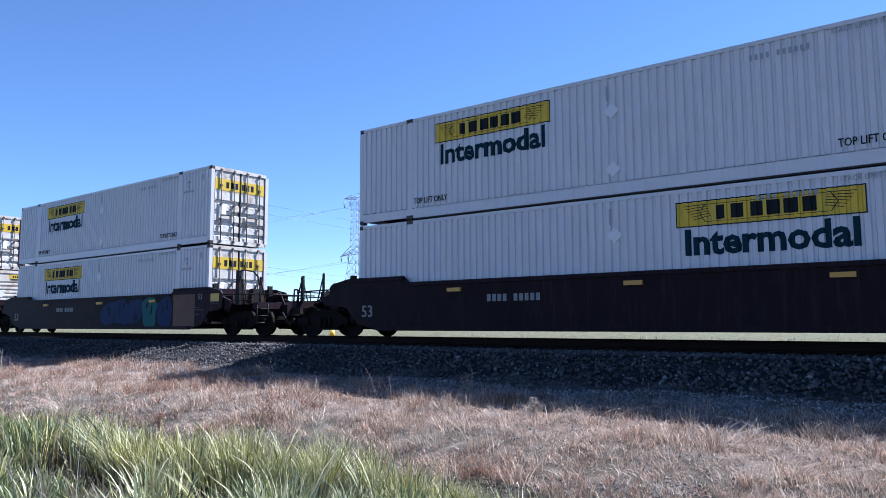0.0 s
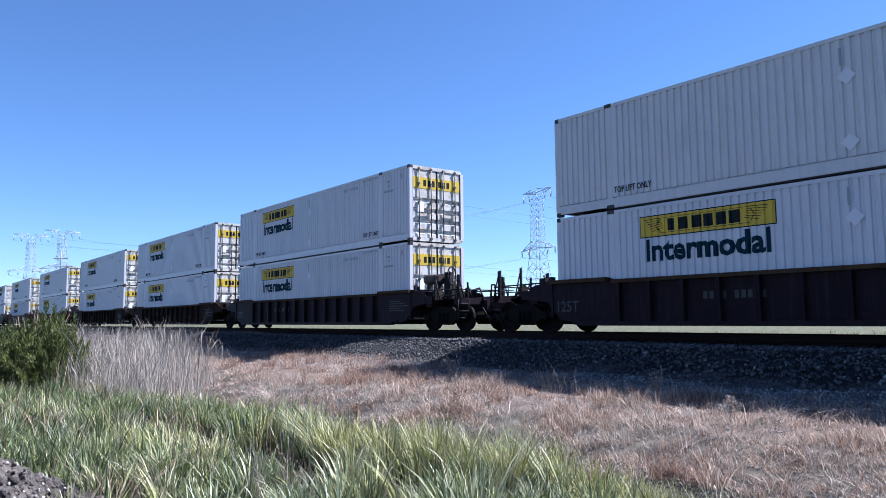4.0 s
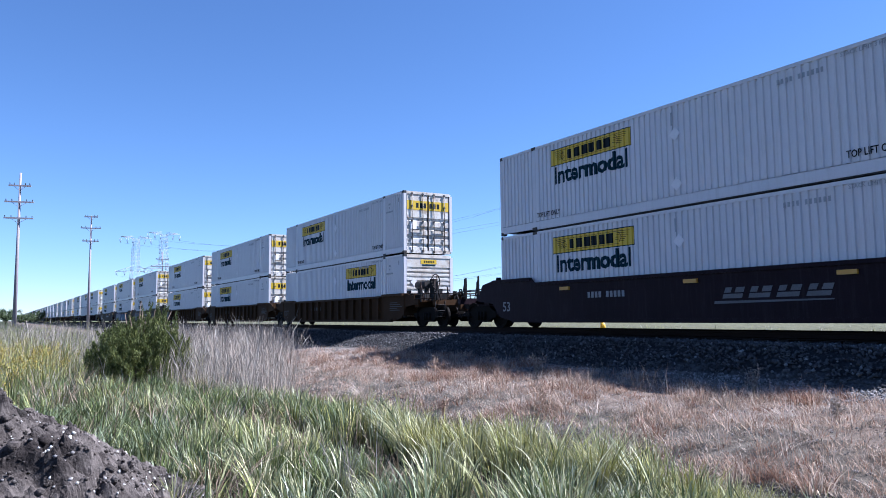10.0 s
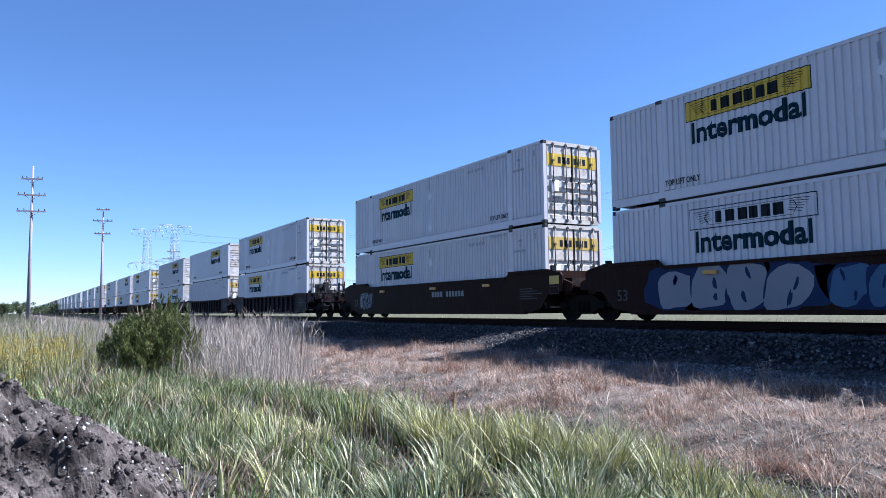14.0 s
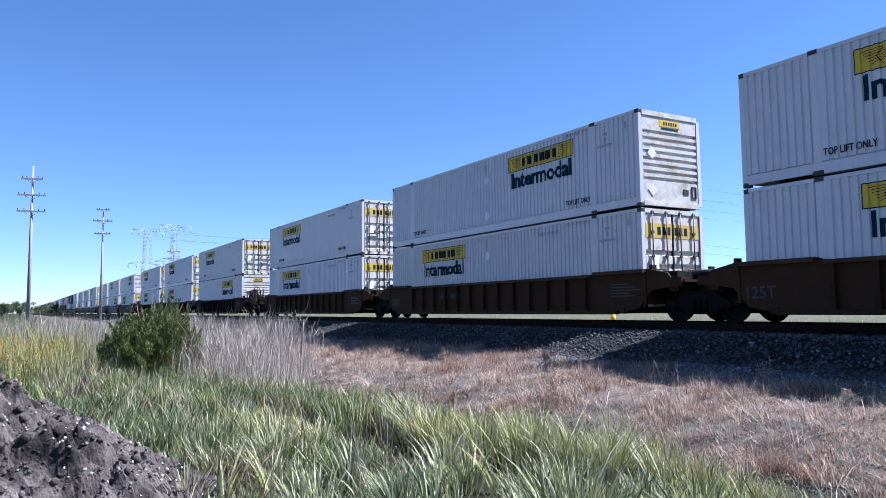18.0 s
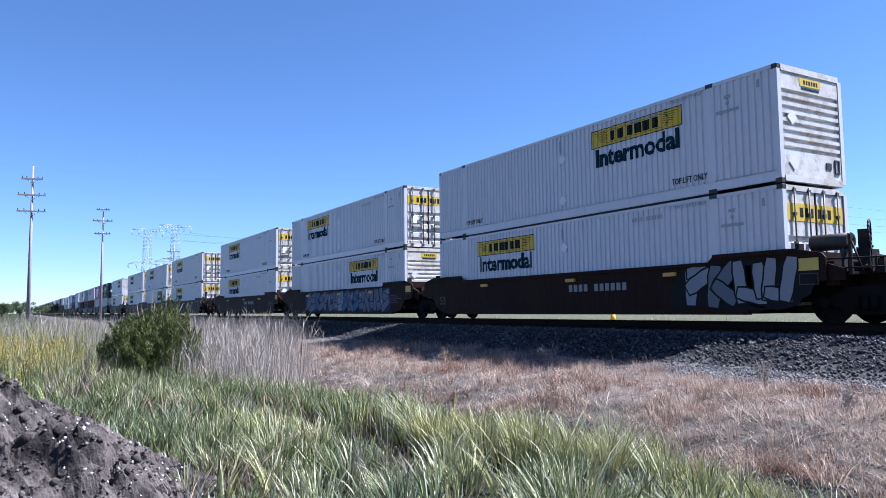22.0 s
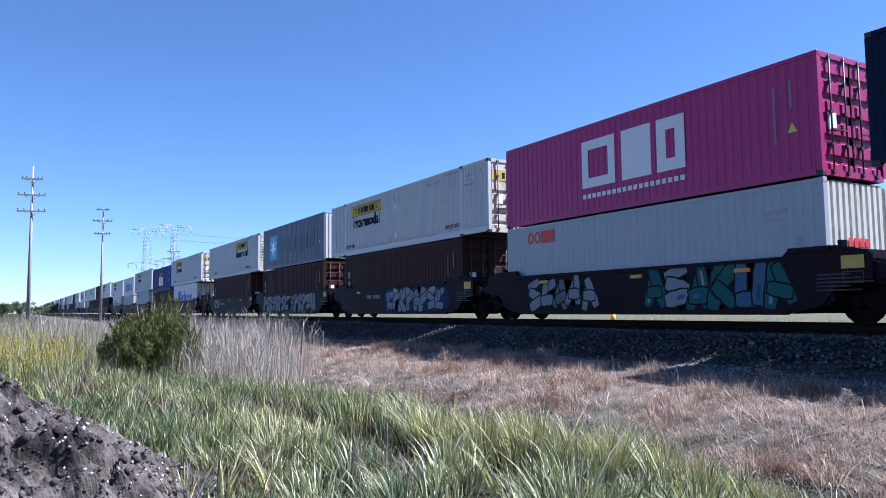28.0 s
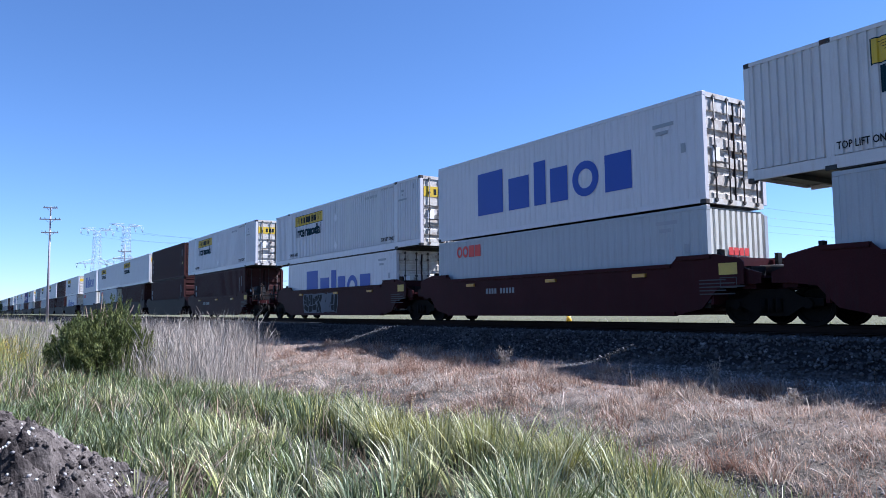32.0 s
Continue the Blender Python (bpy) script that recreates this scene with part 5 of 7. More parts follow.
# ---- plants ----
def blades(name, label, category, xy, hmin, hmax, wide, lean, mats, segs=3, seed=1, sink=0.03, wind=(0.0, 0.0), head=None, clump=0.45, flow=0.0, patch=0.9, per=1):
    """Many narrow bent leaves as one mesh. xy: array of foot points."""
    rng = np.random.default_rng(seed)
    n = len(xy)
    h = rng.uniform(hmin, hmax, n) * rng.uniform(0.7, 1.15, n)
    h *= np.array([max(0.25, 1 + clump * noise.noise((x * 1.1, y * 1.1, seed)) + 0.6 * clump * noise.noise((x * 3.1, y * 3.1, seed + 9))) for x, y in xy])
    tuft = np.repeat(rng.normal(0, 1, (n // per + 1, 4)), per, 0)[:n] if per > 1 else np.zeros((n, 4))
    h *= np.clip(1 + 0.2 * tuft[:, 0], 0.5, 1.4)
    a = rng.uniform(0, 2 * np.pi, n)
    if flow:
        swirl = np.array([noise.noise((x * 0.55, y * 0.55, seed + 2.5)) * 9 + noise.noise((x * 1.9, y * 1.9, seed + 4.5)) * 4 for x, y in xy])
        a = swirl + rng.normal(0, flow, n)
    w = wide * rng.uniform(0.6, 1.3, n)
    ln = lean * rng.uniform(0.2, 1.6, n)
    d = np.stack([np.cos(a) * ln + wind[0] + 0.16 * tuft[:, 1], np.sin(a) * ln + wind[1] + 0.16 * tuft[:, 2]], 1)
    side_a = rng.uniform(0, 2 * np.pi, n)
    side = np.stack([np.cos(side_a), np.sin(side_a)], 1)
    z0 = np.array([height(x, y) for x, y in xy]) - sink
    rows = []
    for k in range(segs + 1):
        t = k / segs
        ctr = xy + d * (h * t ** 2)[:, None]
        z = z0 + h * t * (1 - 0.25 * t * np.minimum(1, np.hypot(d[:, 0], d[:, 1])))
        if head is not None:
            ww = w * (0.5 if k < segs - 1 else head) if k < segs else w * 0.2
        else:
            ww = w * (1 - t) ** 0.38 if k else w * 0.7
        if k == segs:
            rows.append(np.concatenate([ctr, z[:, None]], 1)[:, None, :])
        else:
            off = side * (ww / 2)[:, None]
            rows.append(np.stack([np.concatenate([ctr - off, z[:, None]], 1), np.concatenate([ctr + off, z[:, None]], 1)], 1))
    pick = None
    if len(mats) > 1:
        pick = np.array([noise.noise((x * patch, y * patch, seed + 3)) * 1.1 + noise.noise((x * patch * 3, y * patch * 3, seed + 5)) * 0.6 for x, y in xy]) + rng.normal(0, 0.2, n) + 0.25 * tuft[:, 3]
        pick = np.clip(((pick + 0.6) / 1.2 * len(mats)).astype(int), 0, len(mats) - 1)
    return tagged(new(name, leaf_mesh(name, rows, segs, mats, pick)), label, category, kind="stuff")


def leaf_mesh(name, rows, segs, mats, pick):
    """Join rows of left and right edge points, with one tip point last, into narrow leaves."""
    vp = np.concatenate(rows, 1)
    n, per = vp.shape[:2]
    base = (np.arange(n) * per)[:, None]
    quads = np.array([[2 * k, 2 * k + 1, 2 * k + 3, 2 * k + 2] for k in range(segs - 1)])
    tri = np.array([2 * (segs - 1), 2 * (segs - 1) + 1, 2 * segs])
    loops = np.concatenate([np.concatenate([base + q for q in quads], 1), base + tri], 1).ravel()
    counts = np.tile(np.array([4] * (segs - 1) + [3]), n)
    me = bpy.data.meshes.new(name)
    me.vertices.add(n * per)
    me.vertices.foreach_set("co", vp.reshape(-1).astype(np.float32))
    me.loops.add(len(loops))
    me.loops.foreach_set("vertex_index", loops.astype(np.int32))
    me.polygons.add(len(counts))
    me.polygons.foreach_set("loop_start", np.concatenate([[0], np.cumsum(counts)[:-1]]).astype(np.int32))
    for m in mats:
        me.materials.append(m)
    if pick is not None:
        me.polygons.foreach_set("material_index", np.repeat(pick, segs).astype(np.int32))
    me.update(calc_edges=True)
    return me


def growth(x):
    """The belt along the ditch is tallest about six metres along it and thins out at both ends."""
    if x < -8.5:
        return max(0.66, 1 + 0.10 * (x + 8.5))
    return 1 + 0.08 * (x + 8.5) if x < -5.5 else max(0.42, 1.24 - 0.36 * (x + 5.5))


def tussocks(name, label, category, xy, per, spread, hmin, hmax, wide, splay, droop, mats, segs=4, seed=1, clump=0.5, patch=0.8, wind=(0.0, 0.0), turn=0.5, grow=None):
    """Grass in tufts: the leaves fan out from each tuft's foot, arch over and taper. xy: the tufts' places."""
    rng = np.random.default_rng(seed)
    k, n = len(xy), len(xy) * per
    rough = np.array([1 + clump * noise.noise((x * 0.9, y * 0.9, seed)) + 0.6 * clump * noise.noise((x * 2.7, y * 2.7, seed + 9)) for x, y in xy])
    if grow:
        rough = rough * np.array([grow(x) for x, _ in xy])
    ht = np.repeat(rng.uniform(hmin, hmax, k) * np.maximum(rough, 0.4), per)
    foot_z = np.repeat(np.array([height(x, y) for x, y in xy]), per) - 0.03
    lean_t = np.repeat(rng.normal(0, 0.16, (k, 2)), per, 0)
    size_t = np.repeat(rng.uniform(0.7, 1.3, k), per)
    a = rng.uniform(0, 2 * np.pi, n)
    r = np.sqrt(rng.uniform(0, 1, n))
    foot = np.repeat(xy, per, 0) + (spread * size_t * r)[:, None] * np.stack([np.cos(a), np.sin(a)], 1)
    b = a + rng.normal(0, turn, n)
    d = np.stack([np.cos(b), np.sin(b)], 1)
    lean0 = splay * r * rng.uniform(0.3, 1.2, n)
    curve = droop * rng.uniform(0.1, 1.3, n)
    long = ht * rng.uniform(0.5, 1.1, n)
    w = wide * rng.uniform(0.55, 1.25, n)
    c = b + np.pi / 2 + rng.normal(0, 0.7, n)
    side = np.stack([np.cos(c), np.sin(c)], 1)
    ctr, z, rows = foot.copy(), foot_z.copy(), []
    for i in range(segs + 1):
        t = i / segs
        if i:
            ang = np.minimum(lean0 + curve * (t - 0.5 / segs) ** 1.6, 2.3)
            ctr = ctr + d * (np.sin(ang) * long / segs)[:, None] + (lean_t + np.array(wind)) * (long * (2 * t - 1 / segs) / segs)[:, None]
            z = z + np.cos(ang) * long / segs
        if i == segs:
            rows.append(np.concatenate([ctr, z[:, None]], 1)[:, None, :])
        else:
            off = side * (w * (0.75 if i == 0 else (1 - t) ** 0.45) / 2)[:, None]
            rows.append(np.stack([np.concatenate([ctr - off, z[:, None]], 1), np.concatenate([ctr + off, z[:, None]], 1)], 1))
    tone = np.array([noise.noise((x * patch, y * patch, seed + 3)) * 1.1 + noise.noise((x * patch * 3, y * patch * 3, seed + 5)) * 0.5 for x, y in xy]) + rng.normal(0, 0.22, k)
    pick = np.repeat(tone, per) + rng.normal(0, 0.14, n)
    pick = np.clip(((pick + 0.6) / 1.2 * len(mats)).astype(int), 0, len(mats) - 1)
    return tagged(new(name, leaf_mesh(name, rows, segs, mats, pick)), label, category, kind="stuff")


def leafy(name, *args, through_light=0.25, gloss=0.25, **kw):
    """Leaf surface: paint with some light passing through."""
    m = paint(name, *args, spec=gloss, **kw)
    nt = m.node_tree
    b = nt.nodes["Principled BSDF"]
    src = b.inputs["Base Color"].links[0].from_socket
    tr = nt.nodes.new("ShaderNodeBsdfTranslucent")
    nt.links.new(src, tr.inputs["Color"])
    mix = nt.nodes.new("ShaderNodeMixShader")
    mix.inputs[0].default_value = through_light
    nt.links.new(b.outputs[0], mix.inputs[1])
    nt.links.new(tr.outputs[0], mix.inputs[2])
    nt.links.new(mix.outputs[0], nt.nodes["Material Output"].inputs["Surface"])
    return m


G1 = leafy("green_grass", (0.072, 0.100, 0.028), 0.42, vary=0.2, islands=0.5, second=(0.165, 0.188, 0.070), through_light=0.16, gloss=0.3)
G2 = leafy("pale_grass", (0.26, 0.265, 0.085), 0.42, vary=0.15, islands=0.4, second=(0.45, 0.44, 0.25), through_light=0.16, gloss=0.35)
G3 = leafy("bluish_grass", (0.076, 0.104, 0.046), 0.40, vary=0.2, islands=0.5, second=(0.205, 0.235, 0.14), through_light=0.16, gloss=0.4)
PALE = leafy("whitish_grass", (0.32, 0.315, 0.155), 0.42, vary=0.15, islands=0.45, second=(0.52, 0.50, 0.35), through_light=0.16, gloss=0.35)
YG = leafy("yellow_green_grass", (0.22, 0.22, 0.045), 0.5, vary=0.15, islands=0.4, second=(0.38, 0.35, 0.15), through_light=0.16)
BROWN_LEAF = leafy("withered_grass", (0.12, 0.088, 0.055), 0.7, vary=0.2, islands=0.45, second=(0.25, 0.20, 0.14))
DRY = leafy("dry_grass", (0.29, 0.185, 0.130), 0.8, vary=0.2, islands=0.5, second=(0.53, 0.42, 0.32))
RUSTY = leafy("rust_brown_grass", (0.165, 0.080, 0.052), 0.8, vary=0.2, islands=0.45, second=(0.33, 0.215, 0.155))
STRAW = leafy("bleached_straw", (0.56, 0.48, 0.405), 0.8, vary=0.15, islands=0.4, second=(0.27, 0.205, 0.165))
REED = leafy("grey_reeds", (0.37, 0.335, 0.295), 0.8, vary=0.2, islands=0.4, second=(0.22, 0.19, 0.15))
HEAD = leafy("reed_plumes", (0.20, 0.16, 0.13), 0.85, vary=0.2, islands=0.35, second=(0.34, 0.295, 0.25))


def scatter(n, x0, x1, y0, y1, seed, keep=None):
    rng = np.random.default_rng(seed)
    p = np.stack([rng.uniform(x0, x1, n), rng.uniform(y0, y1, n)], 1)
    if keep is not None:
        p = p[np.array([keep(x, y) for x, y in p])]
    return p


def clumps(p, per, spread, seed):
    rng = np.random.default_rng(seed)
    q = np.repeat(p, per, 0)
    return q + rng.normal(0, spread, q.shape)


def edge(x):
    """Where the tall green grass ends on its way down to the ditch."""
    return 4.65 + 0.28 * noise.noise((x * 0.5, 1.0, 0)) + 0.2 * noise.noise((x * 1.9, 7.0, 0)) - (0.07 * (-x - 12) if x < -12 else 0) + 0.38 * max(0.0, x + 8.0)


def seen_from_path(x, y):
    """A wedge of ground in front of the standing place, wide enough for the whole turn."""
    a = math.degrees(math.atan2(-x, y))
    d = math.hypot(x, y)
    return 2 < a < 97 and d > 2.6 and not (a > 80 and d < 8.4)


def thin(x, y, d0):
    """Fewer plants with growing distance."""
    d = math.hypot(x, y)
    return random.random() < min(1.0, (d0 / max(d, 0.1)) ** 1.3)


random.seed(5)


def tufty(x, y):
    """Grass grows in tufts with dark gaps between them."""
    return noise.noise((x * 1.3, y * 1.3, 31.0)) + 0.6 * noise.noise((x * 3.3, y * 3.3, 33.0)) > random.uniform(-0.45, 0.15)


def near_bank(x, y):
    return seen_from_path(x, y) and y < edge(x) - 0.1 and 3.6 < math.hypot(x, y) < 14


def ridge(x, y):
    """A dense tall belt of grass along the ditch, broken by hollows."""
    back = edge(x) - y
    return 0.0 < back < 0.95 + 0.5 * noise.noise((x * 0.7, 3.0, 71.0)) and noise.noise((x * 1.5, y * 1.5, 73.0)) > -0.5


def lawn(x, y):
    """Shorter tufts in front of the belt, with dark hollows between."""
    back = edge(x) - y
    gap = 1.45 + 0.45 * noise.noise((x * 0.9, 5.0, 75.0))
    return near_bank(x, y) and back > gap and noise.noise((x * 1.4, y * 1.4, 31.0)) + 0.5 * noise.noise((x * 3.3, y * 3.3, 33.0)) > random.uniform(-0.16, 0.18)


p = scatter(3400, -14, 2, -2.5, 7.4, 11, lawn)
west = p[:, 0] < -7.2 + 1.0 * np.sin(p[:, 1] * 2.1)
tussocks("tall_grass", "green grass in arching tufts on the near bank", "grass", p[west], 58, 0.13, 0.24, 0.42, 0.014, 0.42, 0.75, [G1, G3, G1, G3, G1, G2], 4, 13, 0.9, 0.5, (-0.04, 0.0))
tussocks("bluish_tall_grass", "bluish and pale grass in arching tufts on the near bank", "grass", p[~west], 58, 0.13, 0.26, 0.46, 0.016, 0.42, 0.75, [G3, PALE, G2, G3, PALE, G1], 4, 14, 0.9, 0.6, (-0.04, 0.0))
p = scatter(2300, -14.5, 2, 1.0, 7.4, 19, lambda x, y: near_bank(x, y) and ridge(x, y))
west = p[:, 0] < -7.9 + 0.8 * np.sin(p[:, 1] * 2.7)
tussocks("ridge_grass", "dense upright green grass along the ditch", "grass", p[west], 56, 0.13, 0.44, 0.60, 0.015, 0.28, 0.65, [G1, YG, G3, G1, BROWN_LEAF, G3], 4, 29, 0.6, 0.8, (-0.04, 0.0), grow=growth)
tussocks("pale_ridge_grass", "dense upright pale green grass along the ditch", "grass", p[~west], 60, 0.13, 0.44, 0.58, 0.015, 0.28, 0.65, [YG, PALE, G2, PALE, G3, YG, PALE, G2], 4, 30, 0.5, 0.9, (-0.04, 0.0), grow=growth)
p = scatter(1000, -14, 2, -2.5, 7.4, 21, lambda x, y: lawn(x, y) or (near_bank(x, y) and ridge(x, y)))
tussocks("broad_grass", "broad whitish-green grass tufts on the near bank", "grass", p, 16, 0.07, 0.36, 0.56, 0.024, 0.36, 0.7, [G3, G1, G2, G3], 4, 23, 0.6, 0.4, (-0.06, -0.02))
p = scatter(3600, -30, 2, 1.6, 7.6, 31, lambda x, y: seen_from_path(x, y) and edge(x) - 0.6 < y < edge(x) + 0.10 and (x > -14 or random.random() < 0.5))
tussocks("crest_grass", "fine yellow-green grass along the top of the ditch", "grass", p, 30, 0.12, 0.40, 0.56, 0.010, 0.45, 0.9, [YG, YG, G2, YG, PALE], 3, 33, 0.5, 0.7, (-0.04, 0.03), grow=growth)
p = scatter(760, -14, 2, -2.5, 7.4, 35, near_bank)
tussocks("withered_tufts", "withered brown leaves low among the green grass", "grass", p, 18, 0.14, 0.22, 0.40, 0.012, 0.8, 1.3, [BROWN_LEAF, BROWN_LEAF], 3, 37, 0.5, 0.9)
p = scatter(4200, -32, -8, -4.5, 5.6, 15, lambda x, y: seen_from_path(x, y) and y < edge(x) and math.hypot(x, y) > 12.5 and thin(x, y, 14) and tufty(x, y))
tussocks("rank_grass", "rank green grass with dry stems farther along the bank", "grass", p, 26, 0.15, 0.30, 0.52, 0.017, 0.5, 0.9, [G1, G3, G1, YG, G3, BROWN_LEAF, G1], 3, 17, 0.7, 0.45, (-0.05, 0.0))
p = scatter(260, -26, -3, -4, 4.2, 41, lambda x, y: seen_from_path(x, y) and y < edge(x) and (x < -6 or random.random() < 0.35))
blades("dry_tufts", "dry straw-coloured tufts among the green grass", "grass", clumps(p, 14, 0.09, 42), 0.35, 0.64, 0.012, 0.5, [BROWN_LEAF, DRY, REED], 3, 43, wind=(-0.1, 0.1), clump=0.7, per=14)


def bank(x, y):
    d = noise.noise((x * 0.6, y * 0.8, 9.0)) + 0.5 * noise.noise((x * 2.2, y * 2.2, 3.0))
    top = 12.2 + 0.9 * noise.noise((x * 0.4, 2.0, 5.0)) + 0.3 * noise.noise((x * 1.9, 2.0, 15.0)) - 0.9 * min(1.0, max(0.0, (x + 15) / 4))
    if not min(edge(x) + 0.9, 6.6) + 0.5 * d < y < top:
        return False
    return random.random() < 0.85 + 1.2 * d if y > 7.0 else random.random() < 0.45 + 1.4 * d


p = scatter(17000, -30, 3, 4.6, 13.2, 51, lambda x, y: bank(x, y) and thin(x, y, 11))
tussocks("dry_bank_grass", "matted reddish-brown dry grass on the bank below the track", "dry grass", p, 18, 0.11, 0.10, 0.24, 0.0105, 0.8, 1.4, [RUSTY, DRY, STRAW, DRY, STRAW, RUSTY], 2, 53, 1.2, 0.7, (-0.10, 0.0))
p = scatter(1500, -26, -6.5, 8.6, 12.4, 54, lambda x, y: bank(x, y) and noise.noise((x * 0.8, y * 0.8, 61.0)) > 0.0)
tussocks("bank_tufts", "taller rust-brown dry tufts on the bank below the track", "dry grass", p, 30, 0.10, 0.22, 0.38, 0.008, 0.6, 1.0, [RUSTY, DRY, STRAW, RUSTY], 3, 57, 0.5, 0.9, (-0.05, 0.0))
p = scatter(6000, -20, 3, 4.8, 11.8, 61, lambda x, y: edge(x) + 0.2 < y and (y > edge(x) + 1.3 or random.random() < 0.35))
blades("ditch_litter", "bleached grass litter lying in the ditch", "dry grass", clumps(p, 7, 0.10, 62), 0.03, 0.11, 0.013, 1.8, [STRAW, DRY, STRAW, REED], 2, 63, flow=0.6)
p = scatter(70, -16, 3, 5.4, 10.8, 65, lambda x, y: edge(x) + 0.5 < y)
blades("combed_tufts", "pale tufts of long grass lying flat on the bank", "dry grass", clumps(p, 46, 0.12, 66), 0.16, 0.34, 0.010, 1.7, [STRAW, REED, DRY], 4, 67, flow=0.3, clump=0.5)
p = scatter(900, -26, 2, 6.0, 12.8, 71, bank)
blades("seed_stalks", "thin dry seed stalks standing above the bank", "dry grass", clumps(p, 4, 0.08, 72), 0.18, 0.50, 0.006, 0.3, [DRY, HEAD], 3, 73, clump=0.9)


def reedy(x, y):
    a = math.degrees(math.atan2(-x, y)) + 2.5 * noise.noise((x * 0.4, y * 0.4, 2.0))
    d = math.hypot(x, y) + 1.5 * noise.noise((x * 0.3, y * 0.3, 6.0))
    return a > 70.5 + random.uniform(-2.5, 2.5) ** 2 * 0.5 and (a < 84 or random.random() < 0.7) and d > 15.2 and y < 12.3 and y > 3.6 - (0.2 * (-x - 18) if x < -18 else 0)


p = scatter(11500, -60, -12, -6, 13, 81, lambda x, y: reedy(x, y) and thin(x, y, 24))
blades("reeds", "tall grey dry reeds in the ditch", "reeds", clumps(p, 11, 0.15, 82), 0.5, 1.2, 0.008, 0.18, [REED, REED, STRAW, REED, HEAD], 4, 83, wind=(-0.05, 0.05), clump=0.75)
blades("reed_plumes", "feathery tan plumes on the reeds", "reeds", clumps(p[::2], 3, 0.15, 84), 0.8, 1.4, 0.011, 0.28, [HEAD, REED], 5, 85, wind=(-0.08, 0.05), head=2.2, clump=0.6)
p = scatter(3000, -70, -19, -12, 4.6, 91, lambda x, y: seen_from_path(x, y) and thin(x, y, 24))
blades("far_verge_grass", "rank yellow-green grass farther along the verge", "grass", clumps(p, 16, 0.18, 92), 0.45, 0.95, 0.012, 0.3, [G1, YG, REED, G1, G2], 3, 93, clump=0.7)
p = scatter(6500, -90, 30, 22.0, 34.0, 95, lambda x, y: thin(x, y, 30))
blades("far_side_grass", "sunlit yellow-green grass beyond the track", "grass", clumps(p, 6, 0.22, 96), 0.15, 0.42, 0.03, 0.4, [G2, YG, G1, STRAW, G1], 2, 97, clump=0.9)
p = scatter(3900, -75, -22, -9, 4.0, 101, lambda x, y: 76 < math.degrees(math.atan2(-x, y)) < 97 and thin(x, y, 30))
blades("verge_reeds", "tall tan reeds and rank grass along the verge", "reeds", clumps(p, 11, 0.2, 102), 0.65, 1.35, 0.011, 0.2, [G1, G1, REED, YG, REED, HEAD], 4, 103, wind=(-0.06, 0.05), clump=0.7)
FLOWER = paint("goldenrod_yellow", (0.30, 0.225, 0.035), 0.8, vary=0.2, islands=0.35)


def goldenrod():
    """Leafy stems with plumes of many small flowers."""
    p = scatter(260, -29, -15, -3.0, 1.6, 98, lambda x, y: 86.0 < math.degrees(math.atan2(-x, y)) + 1.5 * noise.noise((x, y, 4.0)) < 97)
    blades("goldenrod_stems", "leafy green goldenrod stems in the verge", "flowers", clumps(p, 16, 0.14, 99), 0.5, 0.95, 0.012, 0.25, [G1, YG, G1], 4, 100, clump=0.5, per=16)
    rng = np.random.default_rng(102)
    tops = clumps(p, 4, 0.15, 103)
    tops = np.column_stack([tops, [height(x, y) + 0.62 + 0.3 * noise.noise((x * 1.4, y * 1.4, 8.0)) for x, y in tops] + rng.uniform(-0.2, 0.22, len(tops))])
    n = len(tops) * 26
    c = np.repeat(tops, 26, 0) + rng.normal(0, 1, (n, 3)) * np.array([0.05, 0.05, 0.06])
    d, e = rng.normal(0, 0.011, (n, 3)), rng.normal(0, 0.011, (n, 3))
    me = bpy.data.meshes.new("goldenrod_flowers")
    me.from_pydata(np.stack([c - d, c + d, c + e], 1).reshape(-1, 3).tolist(), [], np.arange(n * 3).reshape(-1, 3).tolist())
    me.materials.append(FLOWER)
    tagged(new("goldenrod_flowers", me), "plumes of small yellow goldenrod flowers", "flowers", kind="stuff")


goldenrod()


